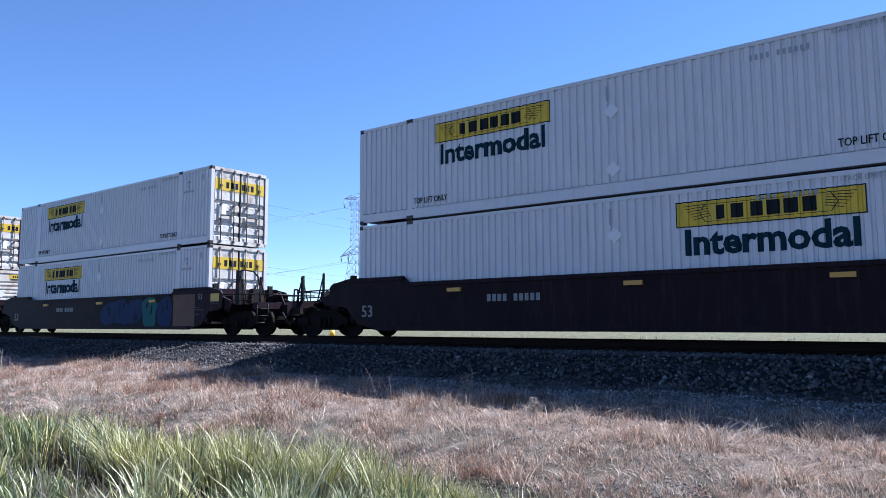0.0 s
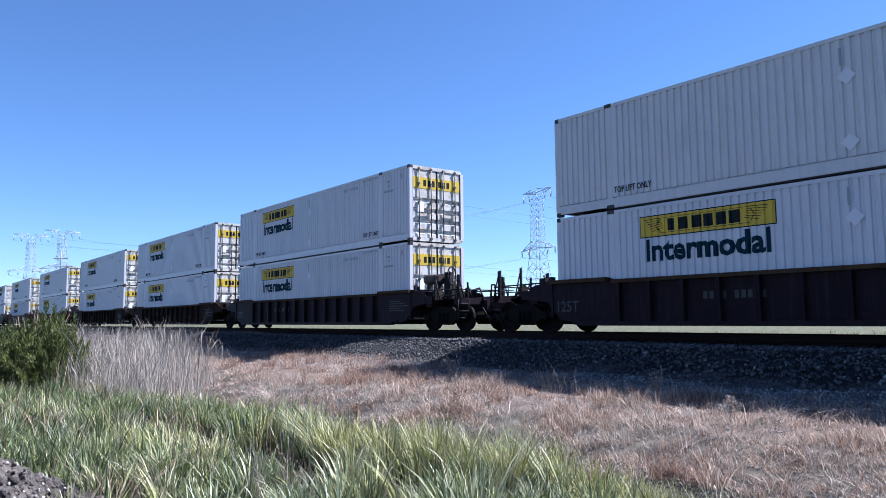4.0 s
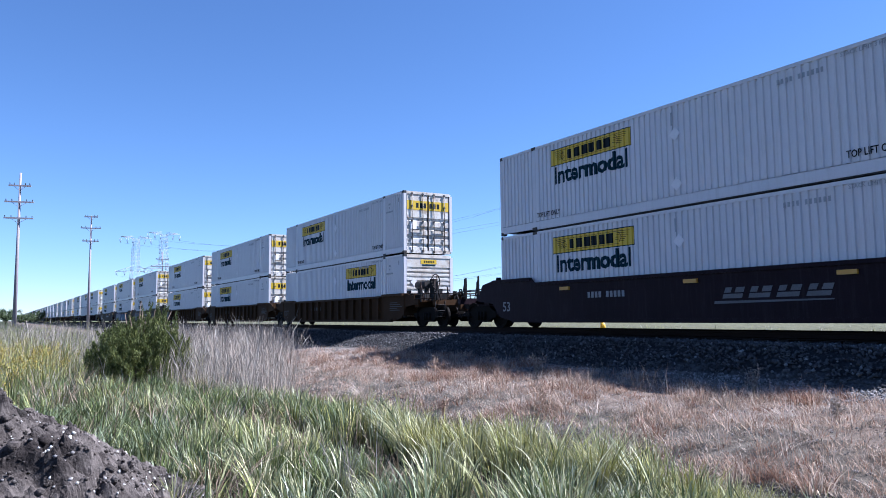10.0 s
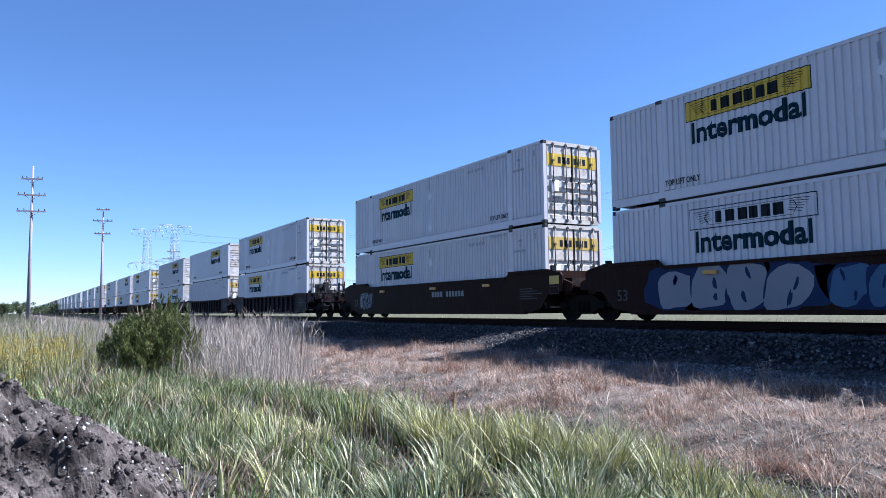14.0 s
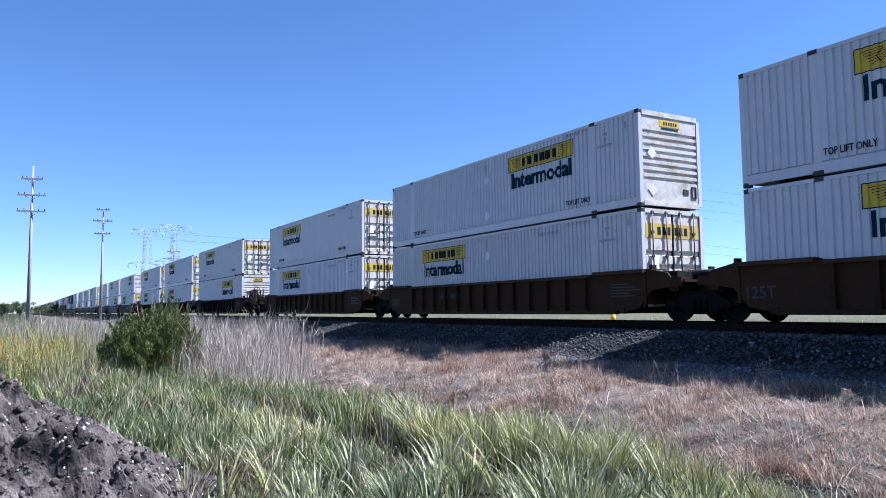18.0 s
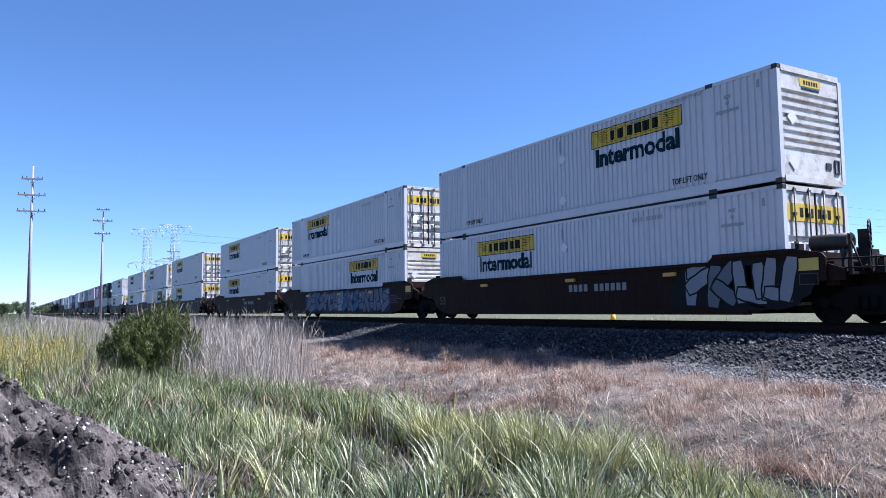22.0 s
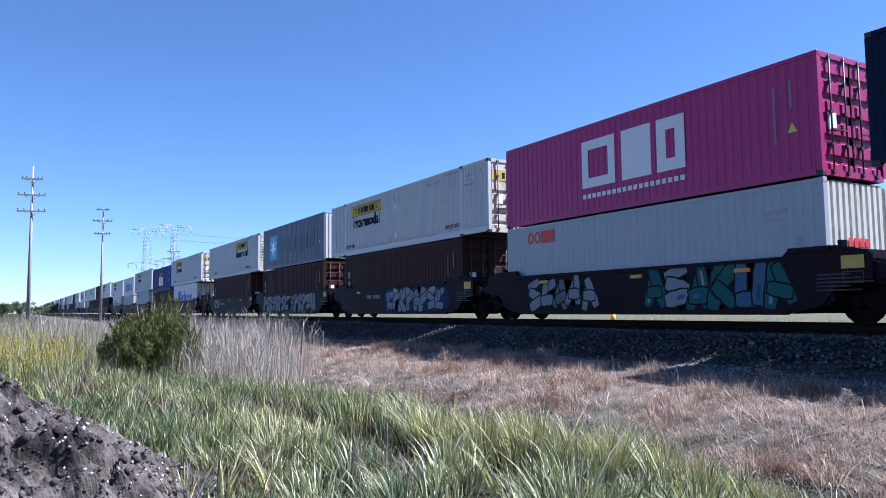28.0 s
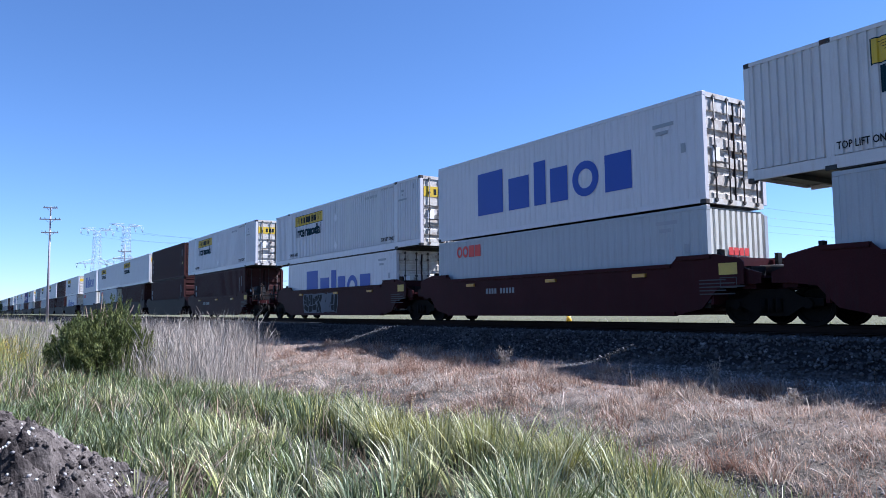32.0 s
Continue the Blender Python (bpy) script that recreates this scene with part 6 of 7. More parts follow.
# ---- ballast stones ----
def stones(name, label, n, x0, x1, y0, y1, smin, smax, mats, seed, keep=None, lift=0.4, top=None):
    rng = np.random.default_rng(seed)
    p = scatter(n, x0, x1, y0, y1, seed, keep)
    n = len(p)
    ico = np.array([(0, 0, 1), (0.9, 0, 0.2), (0.28, 0.85, 0.25), (-0.72, 0.53, 0.2), (-0.72, -0.53, 0.28), (0.28, -0.85, 0.2), (0, 0, -0.7)])
    tris = np.array([(0, 1, 2), (0, 2, 3), (0, 3, 4), (0, 4, 5), (0, 5, 1), (6, 2, 1), (6, 3, 2), (6, 4, 3), (6, 5, 4), (6, 1, 5)])
    s = rng.uniform(smin, smax, (n, 1, 1)) * rng.uniform(0.6, 1.25, (n, 1, 3))
    v = ico[None] * s * rng.uniform(0.75, 1.2, (n, 7, 1))
    a = rng.uniform(0, 2 * np.pi, n)
    ca, sa = np.cos(a)[:, None], np.sin(a)[:, None]
    tilt = rng.uniform(-0.6, 0.6, n)[:, None]
    x, y, z = v[..., 0], v[..., 1], v[..., 2]
    x, z = x * np.cos(tilt) + z * np.sin(tilt), -x * np.sin(tilt) + z * np.cos(tilt)
    zz = np.array([(top or height)(u, w) for u, w in p])
    v = np.stack([x * ca - y * sa + p[:, :1], x * sa + y * ca + p[:, 1:], z + (zz + s[:, 0, 2] * lift)[:, None]], -1)
    f = (np.arange(n)[:, None, None] * 7 + tris[None]).reshape(-1)
    me = bpy.data.meshes.new(name)
    me.vertices.add(n * 7)
    me.vertices.foreach_set("co", v.reshape(-1).astype(np.float32))
    me.loops.add(len(f))
    me.loops.foreach_set("vertex_index", f.astype(np.int32))
    me.polygons.add(n * 10)
    me.polygons.foreach_set("loop_start", np.arange(0, n * 30, 3).astype(np.int32))
    for m in mats:
        me.materials.append(m)
    if len(mats) > 1:
        me.polygons.foreach_set("material_index", np.repeat(rng.integers(0, len(mats), n), 10).astype(np.int32))
    me.update(calc_edges=True)
    return tagged(new(name, me), label, "gravel", kind="stuff")


# Toned down for the ballast: the train's shade sits in this colour.
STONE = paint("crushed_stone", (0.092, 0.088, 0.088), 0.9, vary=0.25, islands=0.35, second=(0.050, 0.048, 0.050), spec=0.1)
STONE2 = paint("pale_crushed_stone", (0.29, 0.275, 0.27), 0.9, vary=0.2, islands=0.45, second=(0.14, 0.13, 0.13), spec=0.15)
PALE_BIT = paint("pale_chips", (0.40, 0.39, 0.37), 0.8, vary=0.2)
STONE3 = paint("grey_crushed_stone", (0.19, 0.185, 0.185), 0.9, vary=0.2, islands=0.4, second=(0.09, 0.085, 0.085), spec=0.15)
stones("ballast", "crushed stone ballast along the track, train shade in its colour", 28000, -48, 4, 11.9, 15.9, 0.025, 0.055, [STONE] * 11 + [STONE3], 111,
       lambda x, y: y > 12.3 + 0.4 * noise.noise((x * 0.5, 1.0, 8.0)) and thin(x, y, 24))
stones("pale_gravel", "pale grey gravel at the foot of the ballast", 46000, -40, 4, 10.2, 13.4, 0.012, 0.032, [STONE2, STONE3, STONE3], 113,
       lambda x, y: (11.1 + 0.7 * noise.noise((x * 0.5, 1.0, 8.0)) + 0.3 * noise.noise((x * 2.1, y * 2.1, 3.0)) + (0.13 * (-x - 13) if x < -13 else 0)) < y < 12.35 + 0.4 * noise.noise((x * 0.5, 1.0, 8.0)) and thin(x, y, 17))
stones("ditch_gravel", "dark fine gravel and litter in the ditch", 20000, -15, 3, 4.9, 9.0, 0.008, 0.02, [STONE, STONE3, STONE3, STONE2], 114,
       lambda x, y: edge(x) + 0.1 < y < 7.6 + 1.2 * noise.noise((x * 0.5, y, 12.0)))
stones("scattered_gravel", "loose gravel spilled down the bank", 11000, -16, 3, 5.2, 12.6, 0.007, 0.019, [STONE3, STONE2, STONE2], 112,
       lambda x, y: noise.noise((x * 0.6, y * 0.8, 9.0)) < 0.12)


# ---- bush, weeds, dirt pile ----
def bush(m):
    """A juniper: leaning stems, limbs, and foliage in many small sprays with gaps."""
    t = thing("juniper_bush", "dense dark green juniper bush with wispy tips in grass", "bush", m=m)
    rnd = random.Random(7)
    bm = bmesh.new()
    tips = []
    for i in range(16):
        a = rnd.uniform(0, 2 * math.pi)
        sp = rnd.uniform(0.15, 1.25)
        top = Vector((math.cos(a) * sp, math.sin(a) * sp * 0.9, rnd.uniform(1.0, 1.9) - 0.45 * sp))
        base = Vector((math.cos(a) * 0.08, math.sin(a) * 0.08, 0))
        midp = (base + top) / 2 + Vector((rnd.uniform(-0.1, 0.1), rnd.uniform(-0.1, 0.1), 0.1))
        rod(bm, base, midp, 0.04, 6, 0, 0.025)
        rod(bm, midp, top, 0.025, 6, 0, 0.008)
        tips += [midp, (midp + top) / 2, top]
    part("trunk", bm, t, "brown stems", None, paint("bark", (0.12, 0.085, 0.06), 0.9, vary=0.3, bump=0.4))
    rng = np.random.default_rng(9)
    axes = []
    for i in range(560):
        u = rng.normal(size=3)
        u[2] = abs(u[2]) * 0.95 - 0.12
        u /= np.linalg.norm(u)
        r = rng.uniform(0.25, 1.0) ** 0.5
        foot = np.array([u[0] * 1.34 * r, u[1] * 1.2 * r, 0.26 + u[2] * 0.96 * r])
        if foot[2] < 0.02:
            continue
        way = np.array([u[0] * 0.35, u[1] * 0.35, 0.55 + 0.5 * max(u[2], 0)]) + rng.normal(0, 0.17, 3)
        axes.append((foot, way / np.linalg.norm(way) * rng.uniform(0.16, 0.36)))
    for i in range(16):
        axes.append((np.array([rng.normal(0, 0.2), 0.3 + rng.normal(0, 0.22), 1.0]), np.array([rng.normal(0, 0.1), 0.1 + rng.normal(0, 0.1), rng.uniform(0.3, 0.7)])))
    per = 120
    n = len(axes) * per
    along = rng.uniform(0, 1, (n, 1))
    foot = np.repeat(np.array([q[0] for q in axes]), per, 0)
    way = np.repeat(np.array([q[1] for q in axes]), per, 0)
    c = foot + way * along + rng.normal(0, 0.062, (n, 3)) * (1.05 - along)
    d = way / np.linalg.norm(way, axis=1)[:, None] * 0.9 + rng.normal(0, 0.42, (n, 3))
    d /= np.linalg.norm(d, axis=1)[:, None]
    ln = rng.uniform(0.035, 0.085, (n, 1))
    side = np.cross(d, rng.normal(size=(n, 3)))
    side /= np.linalg.norm(side, axis=1)[:, None] + 1e-9
    wv = rng.uniform(0.007, 0.014, (n, 1))
    v = np.stack([c - side * wv, c + side * wv, c + d * ln], 1).reshape(-1)
    me = bpy.data.meshes.new("crown")
    me.vertices.add(n * 3)
    me.vertices.foreach_set("co", v.astype(np.float32))
    me.loops.add(n * 3)
    me.loops.foreach_set("vertex_index", np.arange(n * 3, dtype=np.int32))
    me.polygons.add(n)
    me.polygons.foreach_set("loop_start", np.arange(0, n * 3, 3, dtype=np.int32))
    me.materials.append(leafy("juniper_needles", (0.06, 0.082, 0.025), 0.6, vary=0.25, islands=0.5, second=(0.19, 0.20, 0.065), through_light=0.25))
    me.update(calc_edges=True)
    tagged(part("crown", me, t, "feathery dark green needles"), kind="stuff")


def ground_pose(x, y, rz=0, sink=0.0):
    return pose(x, y, height(x, y) - sink, 0, 0, rz)


def weed(x, y, h, seed, mat, label):
    """A small branching dry plant."""
    t = thing("dry_weed", label, "weed", "dry weeds on the bank", ground_pose(x, y))
    rnd = random.Random(seed)
    bm = bmesh.new()
    lf = bmesh.new()
    for i in range(9):
        a = rnd.uniform(0, 6.28)
        s = rnd.uniform(0.1, 0.5) * h
        top = Vector((math.cos(a) * s, math.sin(a) * s, h * rnd.uniform(0.6, 1.05)))
        rod(bm, (0, 0, -0.03), top * 0.5 + Vector((0, 0, 0.04)), 0.006, 4)
        rod(bm, top * 0.5 + Vector((0, 0, 0.04)), top, 0.005, 4, 0, 0.002)
        for k in range(16):
            c = top * rnd.uniform(0.35, 1.0) + Vector((rnd.gauss(0, 0.03), rnd.gauss(0, 0.03), rnd.gauss(0, 0.03)))
            d = Vector((rnd.gauss(0, 1), rnd.gauss(0, 1), rnd.gauss(0.4, 0.7))).normalized() * rnd.uniform(0.03, 0.09)
            o = d.orthogonal().normalized() * 0.011
            lf.faces.new([lf.verts.new(c - o), lf.verts.new(c + o), lf.verts.new(c + d)])
    tagged(part("stem", bm, t, "", None, mat), kind="stuff")
    tagged(part("leaves", lf, t, "", None, mat), kind="stuff")


def dirt_pile():
    """A heap of dark turned soil with clods and pale stones."""
    t = thing("dirt_pile", "heap of dark clumpy soil with pale stones", "dirt pile", m=pose(-7.0, -0.30, -1.22))
    soil = paint("dark_soil", (0.034, 0.028, 0.026), 0.95, spec=0.1, vary=0.55, bump=1.0, bump_scale=32, second=(0.15, 0.128, 0.115), scale=4)
    clay = paint("grey_clods", (0.060, 0.052, 0.047), 0.95, spec=0.1, vary=0.45, bump=1.0, bump_scale=40, islands=0.45, second=(0.12, 0.107, 0.10))
    n = 240

    def top(x, y):
        r = math.hypot(x / 1.55, (y + 0.25) / 1.45)
        z = 1.5 * max(0.0, 1 - r / 1.75) ** 1.1
        wx, wy = x + 0.10 * noise.noise((x * 5, y * 5, 5)), y + 0.10 * noise.noise((x * 5, y * 5, 9))
        big = noise.voronoi((wx * 2.3, wy * 2.3, 1.0))
        mid = noise.voronoi((wx * 5.5, wy * 5.5, 2.0))
        small = noise.voronoi((wx * 13, wy * 13, 4.0))
        def plate(cell, k, lift):
            return min(1.0, (cell[0][1] - cell[0][0]) * k) * (0.6 + lift * noise.noise(cell[1][0] * 2.7))

        rough = 0.14 * noise.noise((x * 1.6, y * 1.6, 1)) + 0.12 * plate(big, 3, 1.2) + 0.07 * plate(mid, 2.5, 1.3) + 0.03 * plate(small, 2.5, 1.2)
        rough += 0.05 * noise.noise((x * 7, y * 7, 3)) + 0.025 * noise.noise((x * 16, y * 16, 3)) + 0.012 * noise.noise((x * 34, y * 34, 8)) - 0.11
        return z + min(1, z * 3) * rough - 0.06

    verts, faces = [], []
    for j in range(n):
        for i in range(n):
            x, y = (i / (n - 1) - 0.5) * 6.0, (j / (n - 1) - 0.5) * 4.6
            verts.append((x, y, top(x, y)))
    for j in range(n - 1):
        for i in range(n - 1):
            faces.append((j * n + i, j * n + i + 1, (j + 1) * n + i + 1, (j + 1) * n + i))
    me = bpy.data.meshes.new("soil_mound")
    me.from_pydata(verts, [], faces)
    me.materials.append(soil)
    part("soil_mound", me, t)
    for nm, cnt, a, b, mts, sd in (("crumb", 9000, 0.006, 0.024, [soil, soil, clay], 5), ("lump", 620, 0.022, 0.075, [soil, clay, soil], 7), ("gravel", 1900, 0.006, 0.022, [STONE2, PALE_BIT], 6)):
        ob = stones(nm, "", cnt, -2.6, 2.6, -2.2, 2.2, a, b, mts, sd, lambda x, y: top(x, y) > 0.0, -0.15, top)
        ob.parent = t
        tagged(ob, kind="stuff")
        del ob["category"]
    rnd = random.Random(3)
    pale = paint("pale_stone", (0.42, 0.40, 0.38), 0.8, vary=0.2)
    reddish = paint("red_stone", (0.26, 0.15, 0.12), 0.85, vary=0.2)
    base = []
    for k in range(5):
        bm = bmesh.new()
        bmesh.ops.create_icosphere(bm, subdivisions=2, radius=1.0)
        for v in bm.verts:
            v.co *= 1 + 0.55 * noise.noise(v.co * 1.5 + Vector((k * 9, 0, 0))) + 0.4 * noise.noise(v.co * 3.6 + Vector((k * 5, 0, 0)))
            v.co.z *= 0.7
        base.append(bm)
    kinds = {}
    for nm, mt in (("clod", soil), ("stone", pale), ("red_stone", reddish)):
        kinds[nm] = [finish(b.copy(), nm, mt) for b in base]
    for i in range(120):
        q = rnd.randrange(n * n)
        x, y, z = verts[q]
        if z < 0.02:
            continue
        nm = "clod" if i % 2 else ("stone" if i % 27 else "red_stone")
        s = rnd.uniform(0.03, 0.10) if nm == "clod" else rnd.uniform(0.012, 0.03) if nm == "stone" else 0.07
        part(nm, kinds[nm][rnd.randrange(5)], t, m=Matrix.Translation((x, y, z + s * 0.05)) @ Euler((rnd.uniform(-0.5, 0.5), rnd.uniform(-0.5, 0.5), rnd.uniform(0, 6))).to_matrix().to_4x4() @ Matrix.Diagonal((s, s * rnd.uniform(0.7, 1.2), s, 1)))


bush(pose(-20.6, 3.1, height(-20.6, 3.1) - 0.05) @ Matrix.Diagonal((1.04, 1, 1.30, 1)))
for i, (x, y, h) in enumerate(((-17.0, 8.6, 0.62), (-13.2, 10.4, 0.55), (-9.9, 8.0, 0.60), (-8.0, 10.9, 0.5), (-16.0, 9.4, 0.5), (-5.8, 9.6, 0.3), (-12.0, 7.2, 0.35))):
    weed(x, y, h, 20 + i, HEAD if i % 2 else DRY, "thin branching dry brown weed on the bank")
dirt_pile()


# ---- poles, towers, wires, far trees, marker ----
WOOD = paint("grey_pole_wood", (0.28, 0.245, 0.265), 0.9, vary=0.25, bump=0.3)
GALV = paint("galvanised_lattice", (0.30, 0.32, 0.36), 0.7, 0.0, vary=0.15)
WIRE = paint("wire", (0.10, 0.10, 0.11), 0.5, 0.5, vary=0.1)


def utility_pole(x, y, h, arms, rz, base):
    t = thing("utility_pole", "weathered wooden utility pole with three cross arms", "utility pole", "utility poles", pose(x, y, base, 0, 0, rz))
    bm = bmesh.new()
    rod(bm, (0, 0, -0.3), (0, 0, h), 0.17, 10, 0, 0.075)
    part("pole", bm, t, "", None, WOOD)
    for z, half in arms:
        a = piece("cross_arm", WOOD, t, [(-half, half, -0.18, -0.08, z - 0.06, z + 0.06)])
        for u in (-half + 0.1, -half * 0.5, half * 0.5, half - 0.1):
            bm = bmesh.new()
            rod(bm, (u, -0.14, z + 0.06), (u, -0.14, z + 0.22), 0.03, 6, 0, 0.045)
            part("insulator", bm, a, "", None, M["casting"])
        bm = bmesh.new()
        rod(bm, (-half * 0.5, -0.14, z - 0.06), (0, -0.15, z - 0.42), 0.018, 5)
        rod(bm, (half * 0.5, -0.14, z - 0.06), (0, -0.15, z - 0.42), 0.018, 5)
        part("arm_brace", bm, t, "", None, WOOD)


utility_pole(-69.0, 0.8, 13.95, ((12.85, 0.82), (11.5, 1.06), (10.15, 1.08)), 80, -1.3)
utility_pole(-95.6, 8.6, 14.15, ((14.0, 0.75), (12.65, 1.1), (11.1, 0.9)), 75, -1.3)
utility_pole(-138.0, 24.2, 13.2, ((11.9, 1.1), (10.6, 1.9), (9.0, 2.0)), 75, -0.7)


def lattice(bm, a0, b0, a1, b1, z0, z1, bays, r):
    """Four tapering legs with crossed bracing on each face."""
    def ring(k):
        t = k / bays
        a, b = a0 + (a1 - a0) * t, b0 + (b1 - b0) * t
        return [Vector((sx * a, sy * b, z0 + (z1 - z0) * t)) for sx, sy in ((-1, -1), (1, -1), (1, 1), (-1, 1))]
    for k in range(bays):
        lo, hi = ring(k), ring(k + 1)
        for i in range(4):
            j = (i + 1) % 4
            rod(bm, lo[i], hi[i], r * 1.6, 4)
            rod(bm, lo[i], hi[j], r, 3)
            rod(bm, lo[j], hi[i], r, 3)
            rod(bm, hi[i], hi[j], r, 3)


def tower(x, y, top, low, rz):
    """Two-level lattice transmission tower. top and low: heights of its arms."""
    t = thing("transmission_tower", "distant grey steel lattice transmission tower", "pylon", "transmission towers", pose(x, y, -0.6, 0, 0, rz))
    bm = bmesh.new()
    lattice(bm, 4.2, 4.2, 1.7, 1.7, 0, low, 7, 0.055)
    lattice(bm, 1.7, 1.7, 1.3, 1.3, low, top, 9, 0.042)
    part("lattice_body", bm, t, "", None, GALV)
    for z, half, drop in ((top, 7.5, 1.2), (low, 9.0, 2.4)):
        bm = bmesh.new()
        for s in (-1, 1):
            tip = Vector((s * half, 0, z + (0.8 if z == top else -0.4)))
            for yy in (-1.3, 1.3):
                rod(bm, (s * 1.4, yy, z), tip, 0.10, 4)
                rod(bm, (s * 1.4, yy, z + drop), tip, 0.09, 4)
                for k in range(1, 5):
                    f = k / 5
                    p0 = Vector((s * 1.4, yy, z)).lerp(tip, f)
                    p1 = Vector((s * 1.4, yy, z + drop)).lerp(tip, f - 0.1)
                    rod(bm, p0, p1, 0.06, 3)
            rod(bm, (s * 1.4, -1.3, z), (s * 1.4, 1.3, z + drop), 0.07, 3)
        arm = part("cross_arm", bm, t, "", None, GALV)
        for s in (-1, 1):
            for f in (0.97, 0.55):
                bm = bmesh.new()
                u = s * half * f
                rod(bm, (u - 0.5, 0, z + 0.1), (u, 0, z - 2.2), 0.10, 4)
                rod(bm, (u + 0.5, 0, z + 0.1), (u, 0, z - 2.2), 0.10, 4)
                part("insulator_string", bm, arm, "", None, GALV)
    m = pose(x, y, -0.6, 0, 0, rz)
    return [m @ Vector((s * h * f, 0, z - 2.2)) for z, h in ((top, 7.5), (low, 9.0)) for s in (-1, 1) for f in (0.97, 0.55)]


TC = tower(-163, 164, 40.3, 22.8, -9)
TD = tower(-191.5, 145.0, 40.3, 20.5, -9)
TB = tower(-357, 63, 40.3, 24.5, -80)
TA = tower(-381, 54.3, 40.3, 24.5, -80)


def strand(p, q, sag):
    bm = bmesh.new()
    n = 14
    pts = [p.lerp(q, i / n) - Vector((0, 0, sag * 4 * (i / n) * (1 - i / n))) for i in range(n + 1)]
    for a, b in zip(pts, pts[1:]):
        rod(bm, a, b, 0.03, 3)
    tagged(part("power_line", bm, None, "", None, WIRE), "thin sagging power line between towers", "power line", "power lines")


for i, p_ in enumerate(TC):
    if i % 2 == 0:
        strand(p_, p_ + Vector((95, 480, 0)), 9)
        strand(p_, TB[i], 9)
for i, p_ in enumerate(TD):
    if i % 2 == 0:
        strand(p_, p_ + Vector((95, 480, 0)), 9)
        strand(p_, TA[i], 9)

LEAF = leafy("far_tree_leaves", (0.05, 0.075, 0.03), 0.7, vary=0.2, islands=0.4, second=(0.09, 0.11, 0.05))
BARK = paint("far_bark", (0.10, 0.08, 0.06), 0.9, vary=0.3)


def far_tree(x, y, h, wdt, seed):
    t = thing("tree", "dark green tree standing far off by the field", "tree", "far trees", pose(x, y, -1.3))
    rng = np.random.default_rng(seed)
    bm = bmesh.new()
    rod(bm, (0, 0, -0.2), (0, 0, h * 0.6), h * 0.03, 7, 0, h * 0.015)
    for k in range(6):
        a = rng.uniform(0, 6.28)
        rod(bm, (0, 0, h * rng.uniform(0.25, 0.5)), (math.cos(a) * wdt * 0.35, math.sin(a) * wdt * 0.35, h * rng.uniform(0.55, 0.85)), h * 0.014, 5, 0, h * 0.004)
    part("trunk", bm, t, "", None, BARK)
    cl = rng.normal(size=(70, 3))
    cl /= np.linalg.norm(cl, axis=1)[:, None]
    cl *= rng.uniform(0.35, 1, (70, 1)) * np.array([wdt / 2, wdt / 2, h * 0.36])
    cl[:, 2] += h * 0.6
    c = np.repeat(cl, 40, 0) + rng.normal(0, h * 0.06, (2800, 3))
    d = rng.normal(size=(2800, 3)) * h * 0.035
    e = rng.normal(size=(2800, 3)) * h * 0.03
    v = np.stack([c - d, c + d, c + e], 1).reshape(-1)
    me = bpy.data.meshes.new("crown")
    me.vertices.add(8400)
    me.vertices.foreach_set("co", v.astype(np.float32))
    me.loops.add(8400)
    me.loops.foreach_set("vertex_index", np.arange(8400, dtype=np.int32))
    me.polygons.add(2800)
    me.polygons.foreach_set("loop_start", np.arange(0, 8400, 3, dtype=np.int32))
    me.materials.append(LEAF)
    me.update(calc_edges=True)
    tagged(part("crown", me, t), kind="stuff")


far_tree(-330, 0.9, 6.6, 12, 1)
far_tree(-345, 8.0, 4.5, 13, 2)
far_tree(-360, 14.5, 6.0, 15, 3)
far_tree(-280, -4.2, 5.0, 6, 4)
far_tree(-380, 22.0, 5.5, 16, 5)
far_tree(-290, -8.5, 6.5, 9, 6)


def marker():
    t = thing("marker_post", "short yellow marker post in grass beyond the track", "marker post", m=pose(-25.9, 24.4, -0.9))
    bm = bmesh.new()
    rod(bm, (0, 0, -0.1), (0, 0, 0.78), 0.05, 10)
    part("post", bm, t, "white post", None, M["placard"])
    bm = bmesh.new()
    rod(bm, (0, 0, 0.66), (0, 0, 0.98), 0.14, 10, 0, 0.10)
    part("cap", bm, t, "bright yellow cap", None, paint("marker_yellow", (0.75, 0.42, 0.01), 0.5, vary=0.05))


marker()

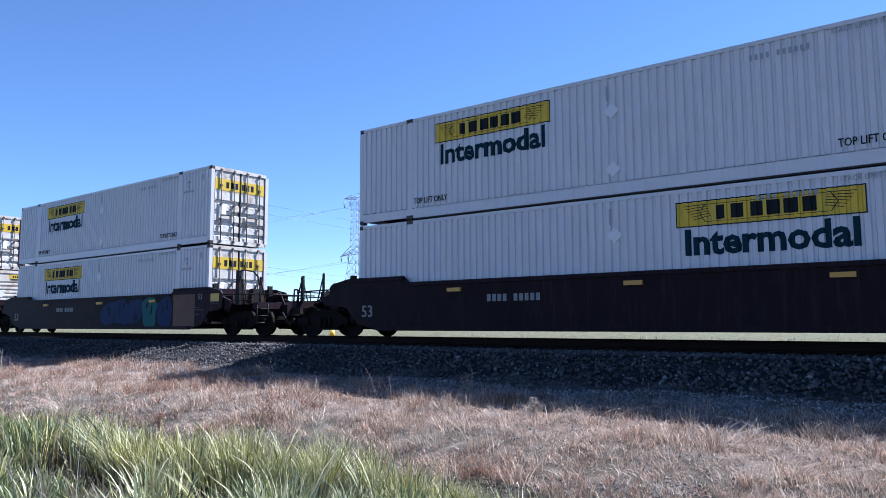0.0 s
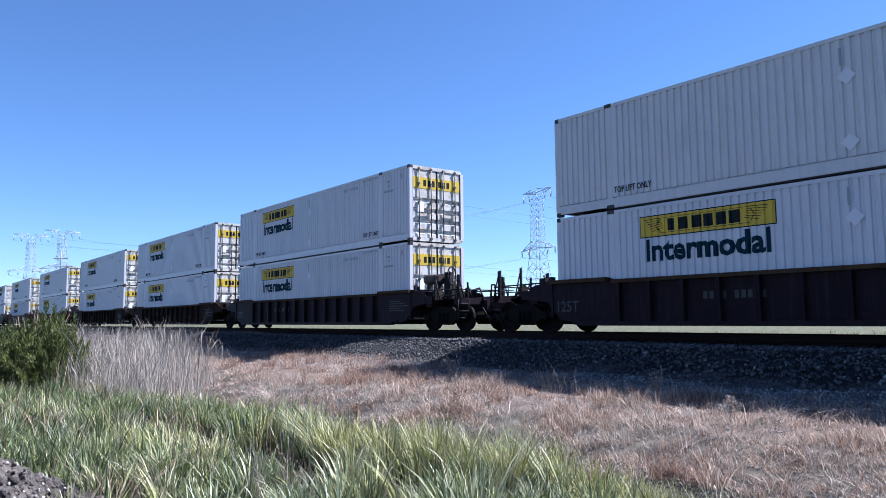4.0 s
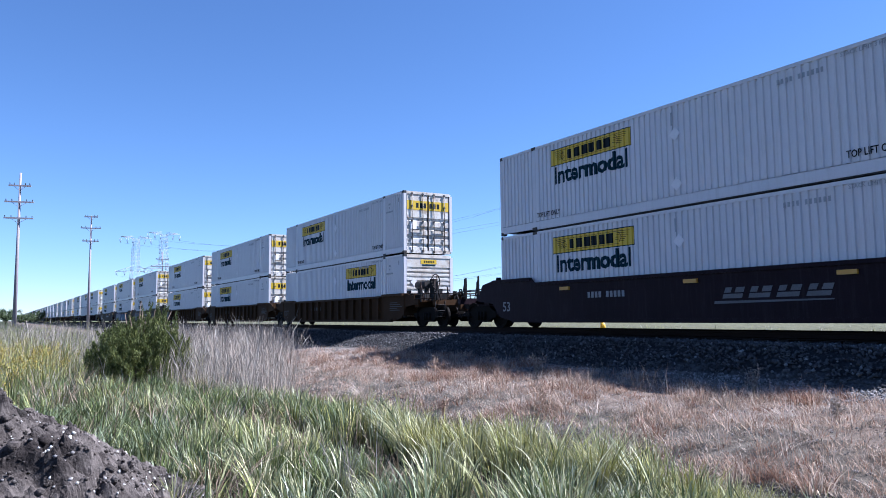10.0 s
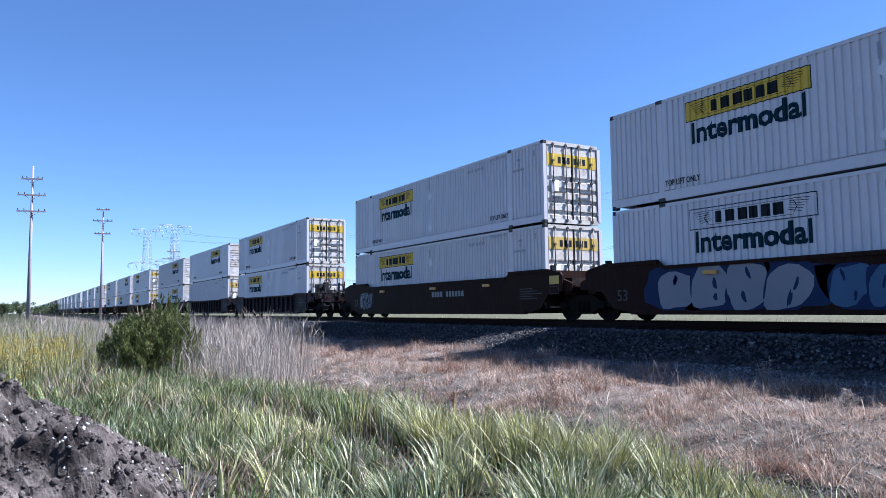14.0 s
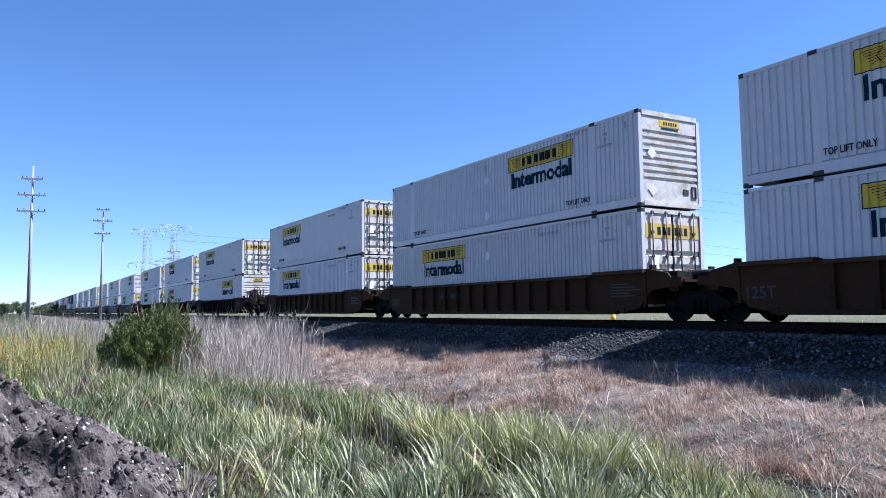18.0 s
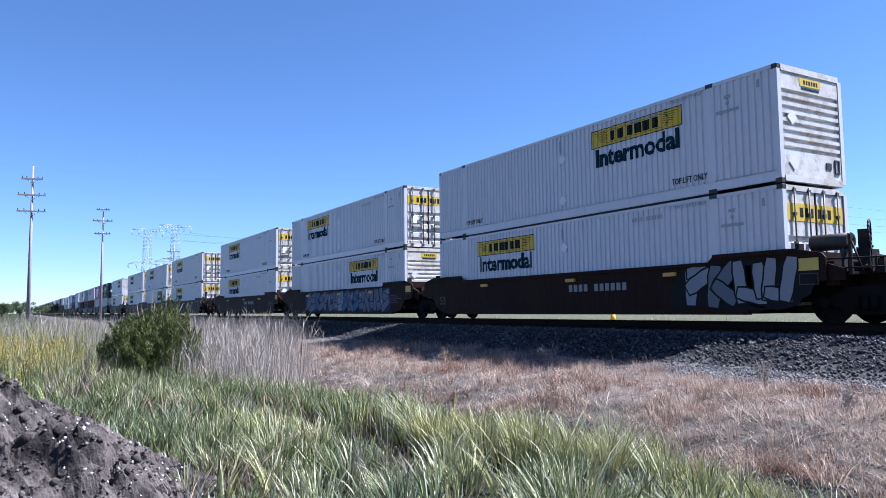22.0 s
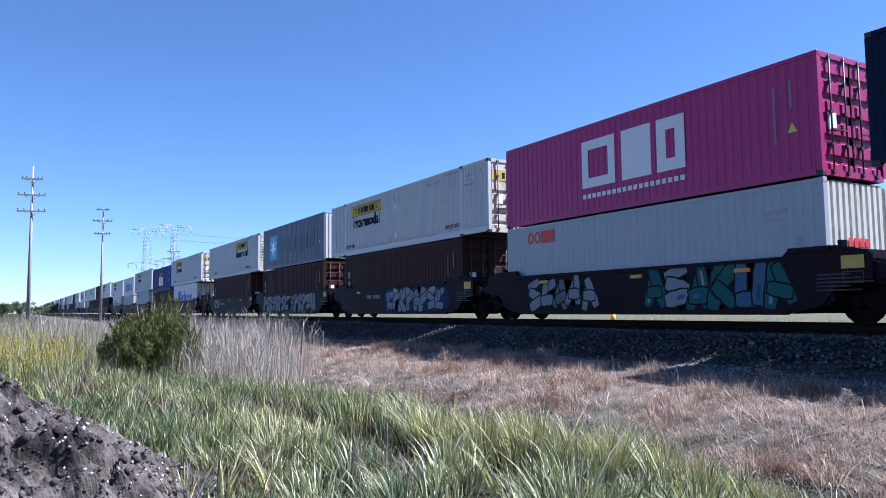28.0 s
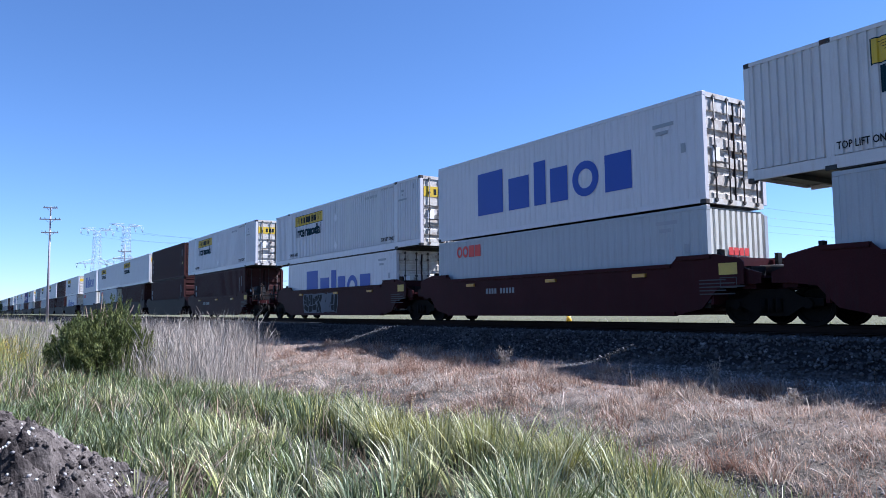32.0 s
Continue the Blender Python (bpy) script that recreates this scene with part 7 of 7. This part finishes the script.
# ---- sprayed shapes and emblems on single cars ----
TAGS = [
    (1, 0.8, 6.1, 0.32, 1.45, "kngt", "bubble"),
    (4, -3.5, 4.6, 0.45, 1.25, "k", "scrawl"), (9, -2.0, 3.0, 0.45, 1.1, "k", "scrawl"), (17, -6.3, -3.2, 0.45, 1.4, "kgw", "bubble"), (18, -6.1, -1.7, 0.32, 1.48, "nw", "bubble"), (18, -1.2, 4.6, 0.35, 1.3, "nbt", "bubble"),
    (19, -7.0, -5.6, 0.5, 1.3, "kgw"), (29, 5.3, 8.4, 0.40, 1.5, "kwg"), (30, -4.6, 6.8, 0.35, 1.45, "ngbw"), (31, -1.5, 3.4, 0.40, 1.15, "kg", "scrawl"),
    (36, -5.2, 0.2, 0.40, 1.4, "wg", "scrawl"), (36, 0.6, 7.2, 0.32, 1.5, "kwbrn", "bubble"), (37, -4.6, -1.2, 0.4, 1.4, "kwg"), (37, 0.8, 5.4, 0.35, 1.5, "ktwb"),
    (38, -0.5, 4.9, 0.35, 1.4, "nwp"), (39, -5.2, 0.2, 0.35, 1.4, "kwg"), (39, 0.7, 5.2, 0.35, 1.5, "kwgw"), (40, -5.0, -3.1, 0.7, 1.4, "kw"),
    (41, -1.5, 2.2, 0.4, 1.1, "wg", "scrawl"), (43, -1.2, 4.2, 0.4, 1.35, "kyg"), (45, -3.4, 0.6, 0.4, 1.3, "gkg"), (16, -7.4, -6.2, 0.5, 1.2, "kg"),
]
for k, a, b, z0, z1, cols, *style in TAGS:
    graffiti(CARS[k], 40 + k + int(a * 10), a, b, z0, z1, cols, "faded sprayed graffiti shapes", *style)


piece("primer_patch", paint("tan_primer", (0.105, 0.054, 0.031), 0.7, vary=0.3, dirt=(0.05, 0.03, 0.024), dirt_amount=0.8), CARS[1], [(6.15, 7.55, -1.491, -1.484, 0.34, 1.50)], "tan primer patch")


bm = bmesh.new()
slab(bm, [(1.9, 1.00), (3.9, 1.00), (3.9, 1.16), (1.9, 1.16)], 1, -1.489, -1.485)
slab(bm, [(4.1, 1.16), (4.35, 1.16), (4.65, 0.86), (4.55, 0.76)], 1, -1.489, -1.485)
slab(bm, [(4.95, 1.2), (5.2, 1.2), (4.6, 0.40), (4.45, 0.40)], 1, -1.492, -1.4892)
part("stripe", bm, CARS[4], "worn pale stripe with a slanted end", None, M["stencil"])


def emblem(c, x):
    """Slanted pale blocks over a swoosh line."""
    bm = bmesh.new()
    for i in range(4):
        u = x + 0.15 + i * 0.74
        slab(bm, [(u, 0.82), (u + 0.56, 0.82), (u + 0.60, 0.93), (u + 0.04, 0.93)], 1, -1.489, -1.485)
        slab(bm, [(u + 0.05, 0.96), (u + 0.24, 0.96), (u + 0.30, 1.09), (u + 0.11, 1.09)], 1, -1.489, -1.485)
        slab(bm, [(u + 0.36, 0.96), (u + 0.61, 0.96), (u + 0.66, 1.09), (u + 0.42, 1.09)], 1, -1.489, -1.485)
    slab(bm, [(x - 0.1, 0.69), (x + 3.0, 0.73), (x + 3.02, 0.76), (x - 0.08, 0.76)], 1, -1.489, -1.485)
    part("emblem", bm, c, "faded pale slanted emblem", None, M["emblem"])


for k in (11, 12, 13, 32, 33, 34):
    emblem(CARS[k], 1.4)


# ---- movement ----
def motions():
    for ob, s, z in MOVERS:
        walk(ob, [(t, pose(s + SPEED * t + d, RAIL_Y, z)) for t, d in LAG])


motions()
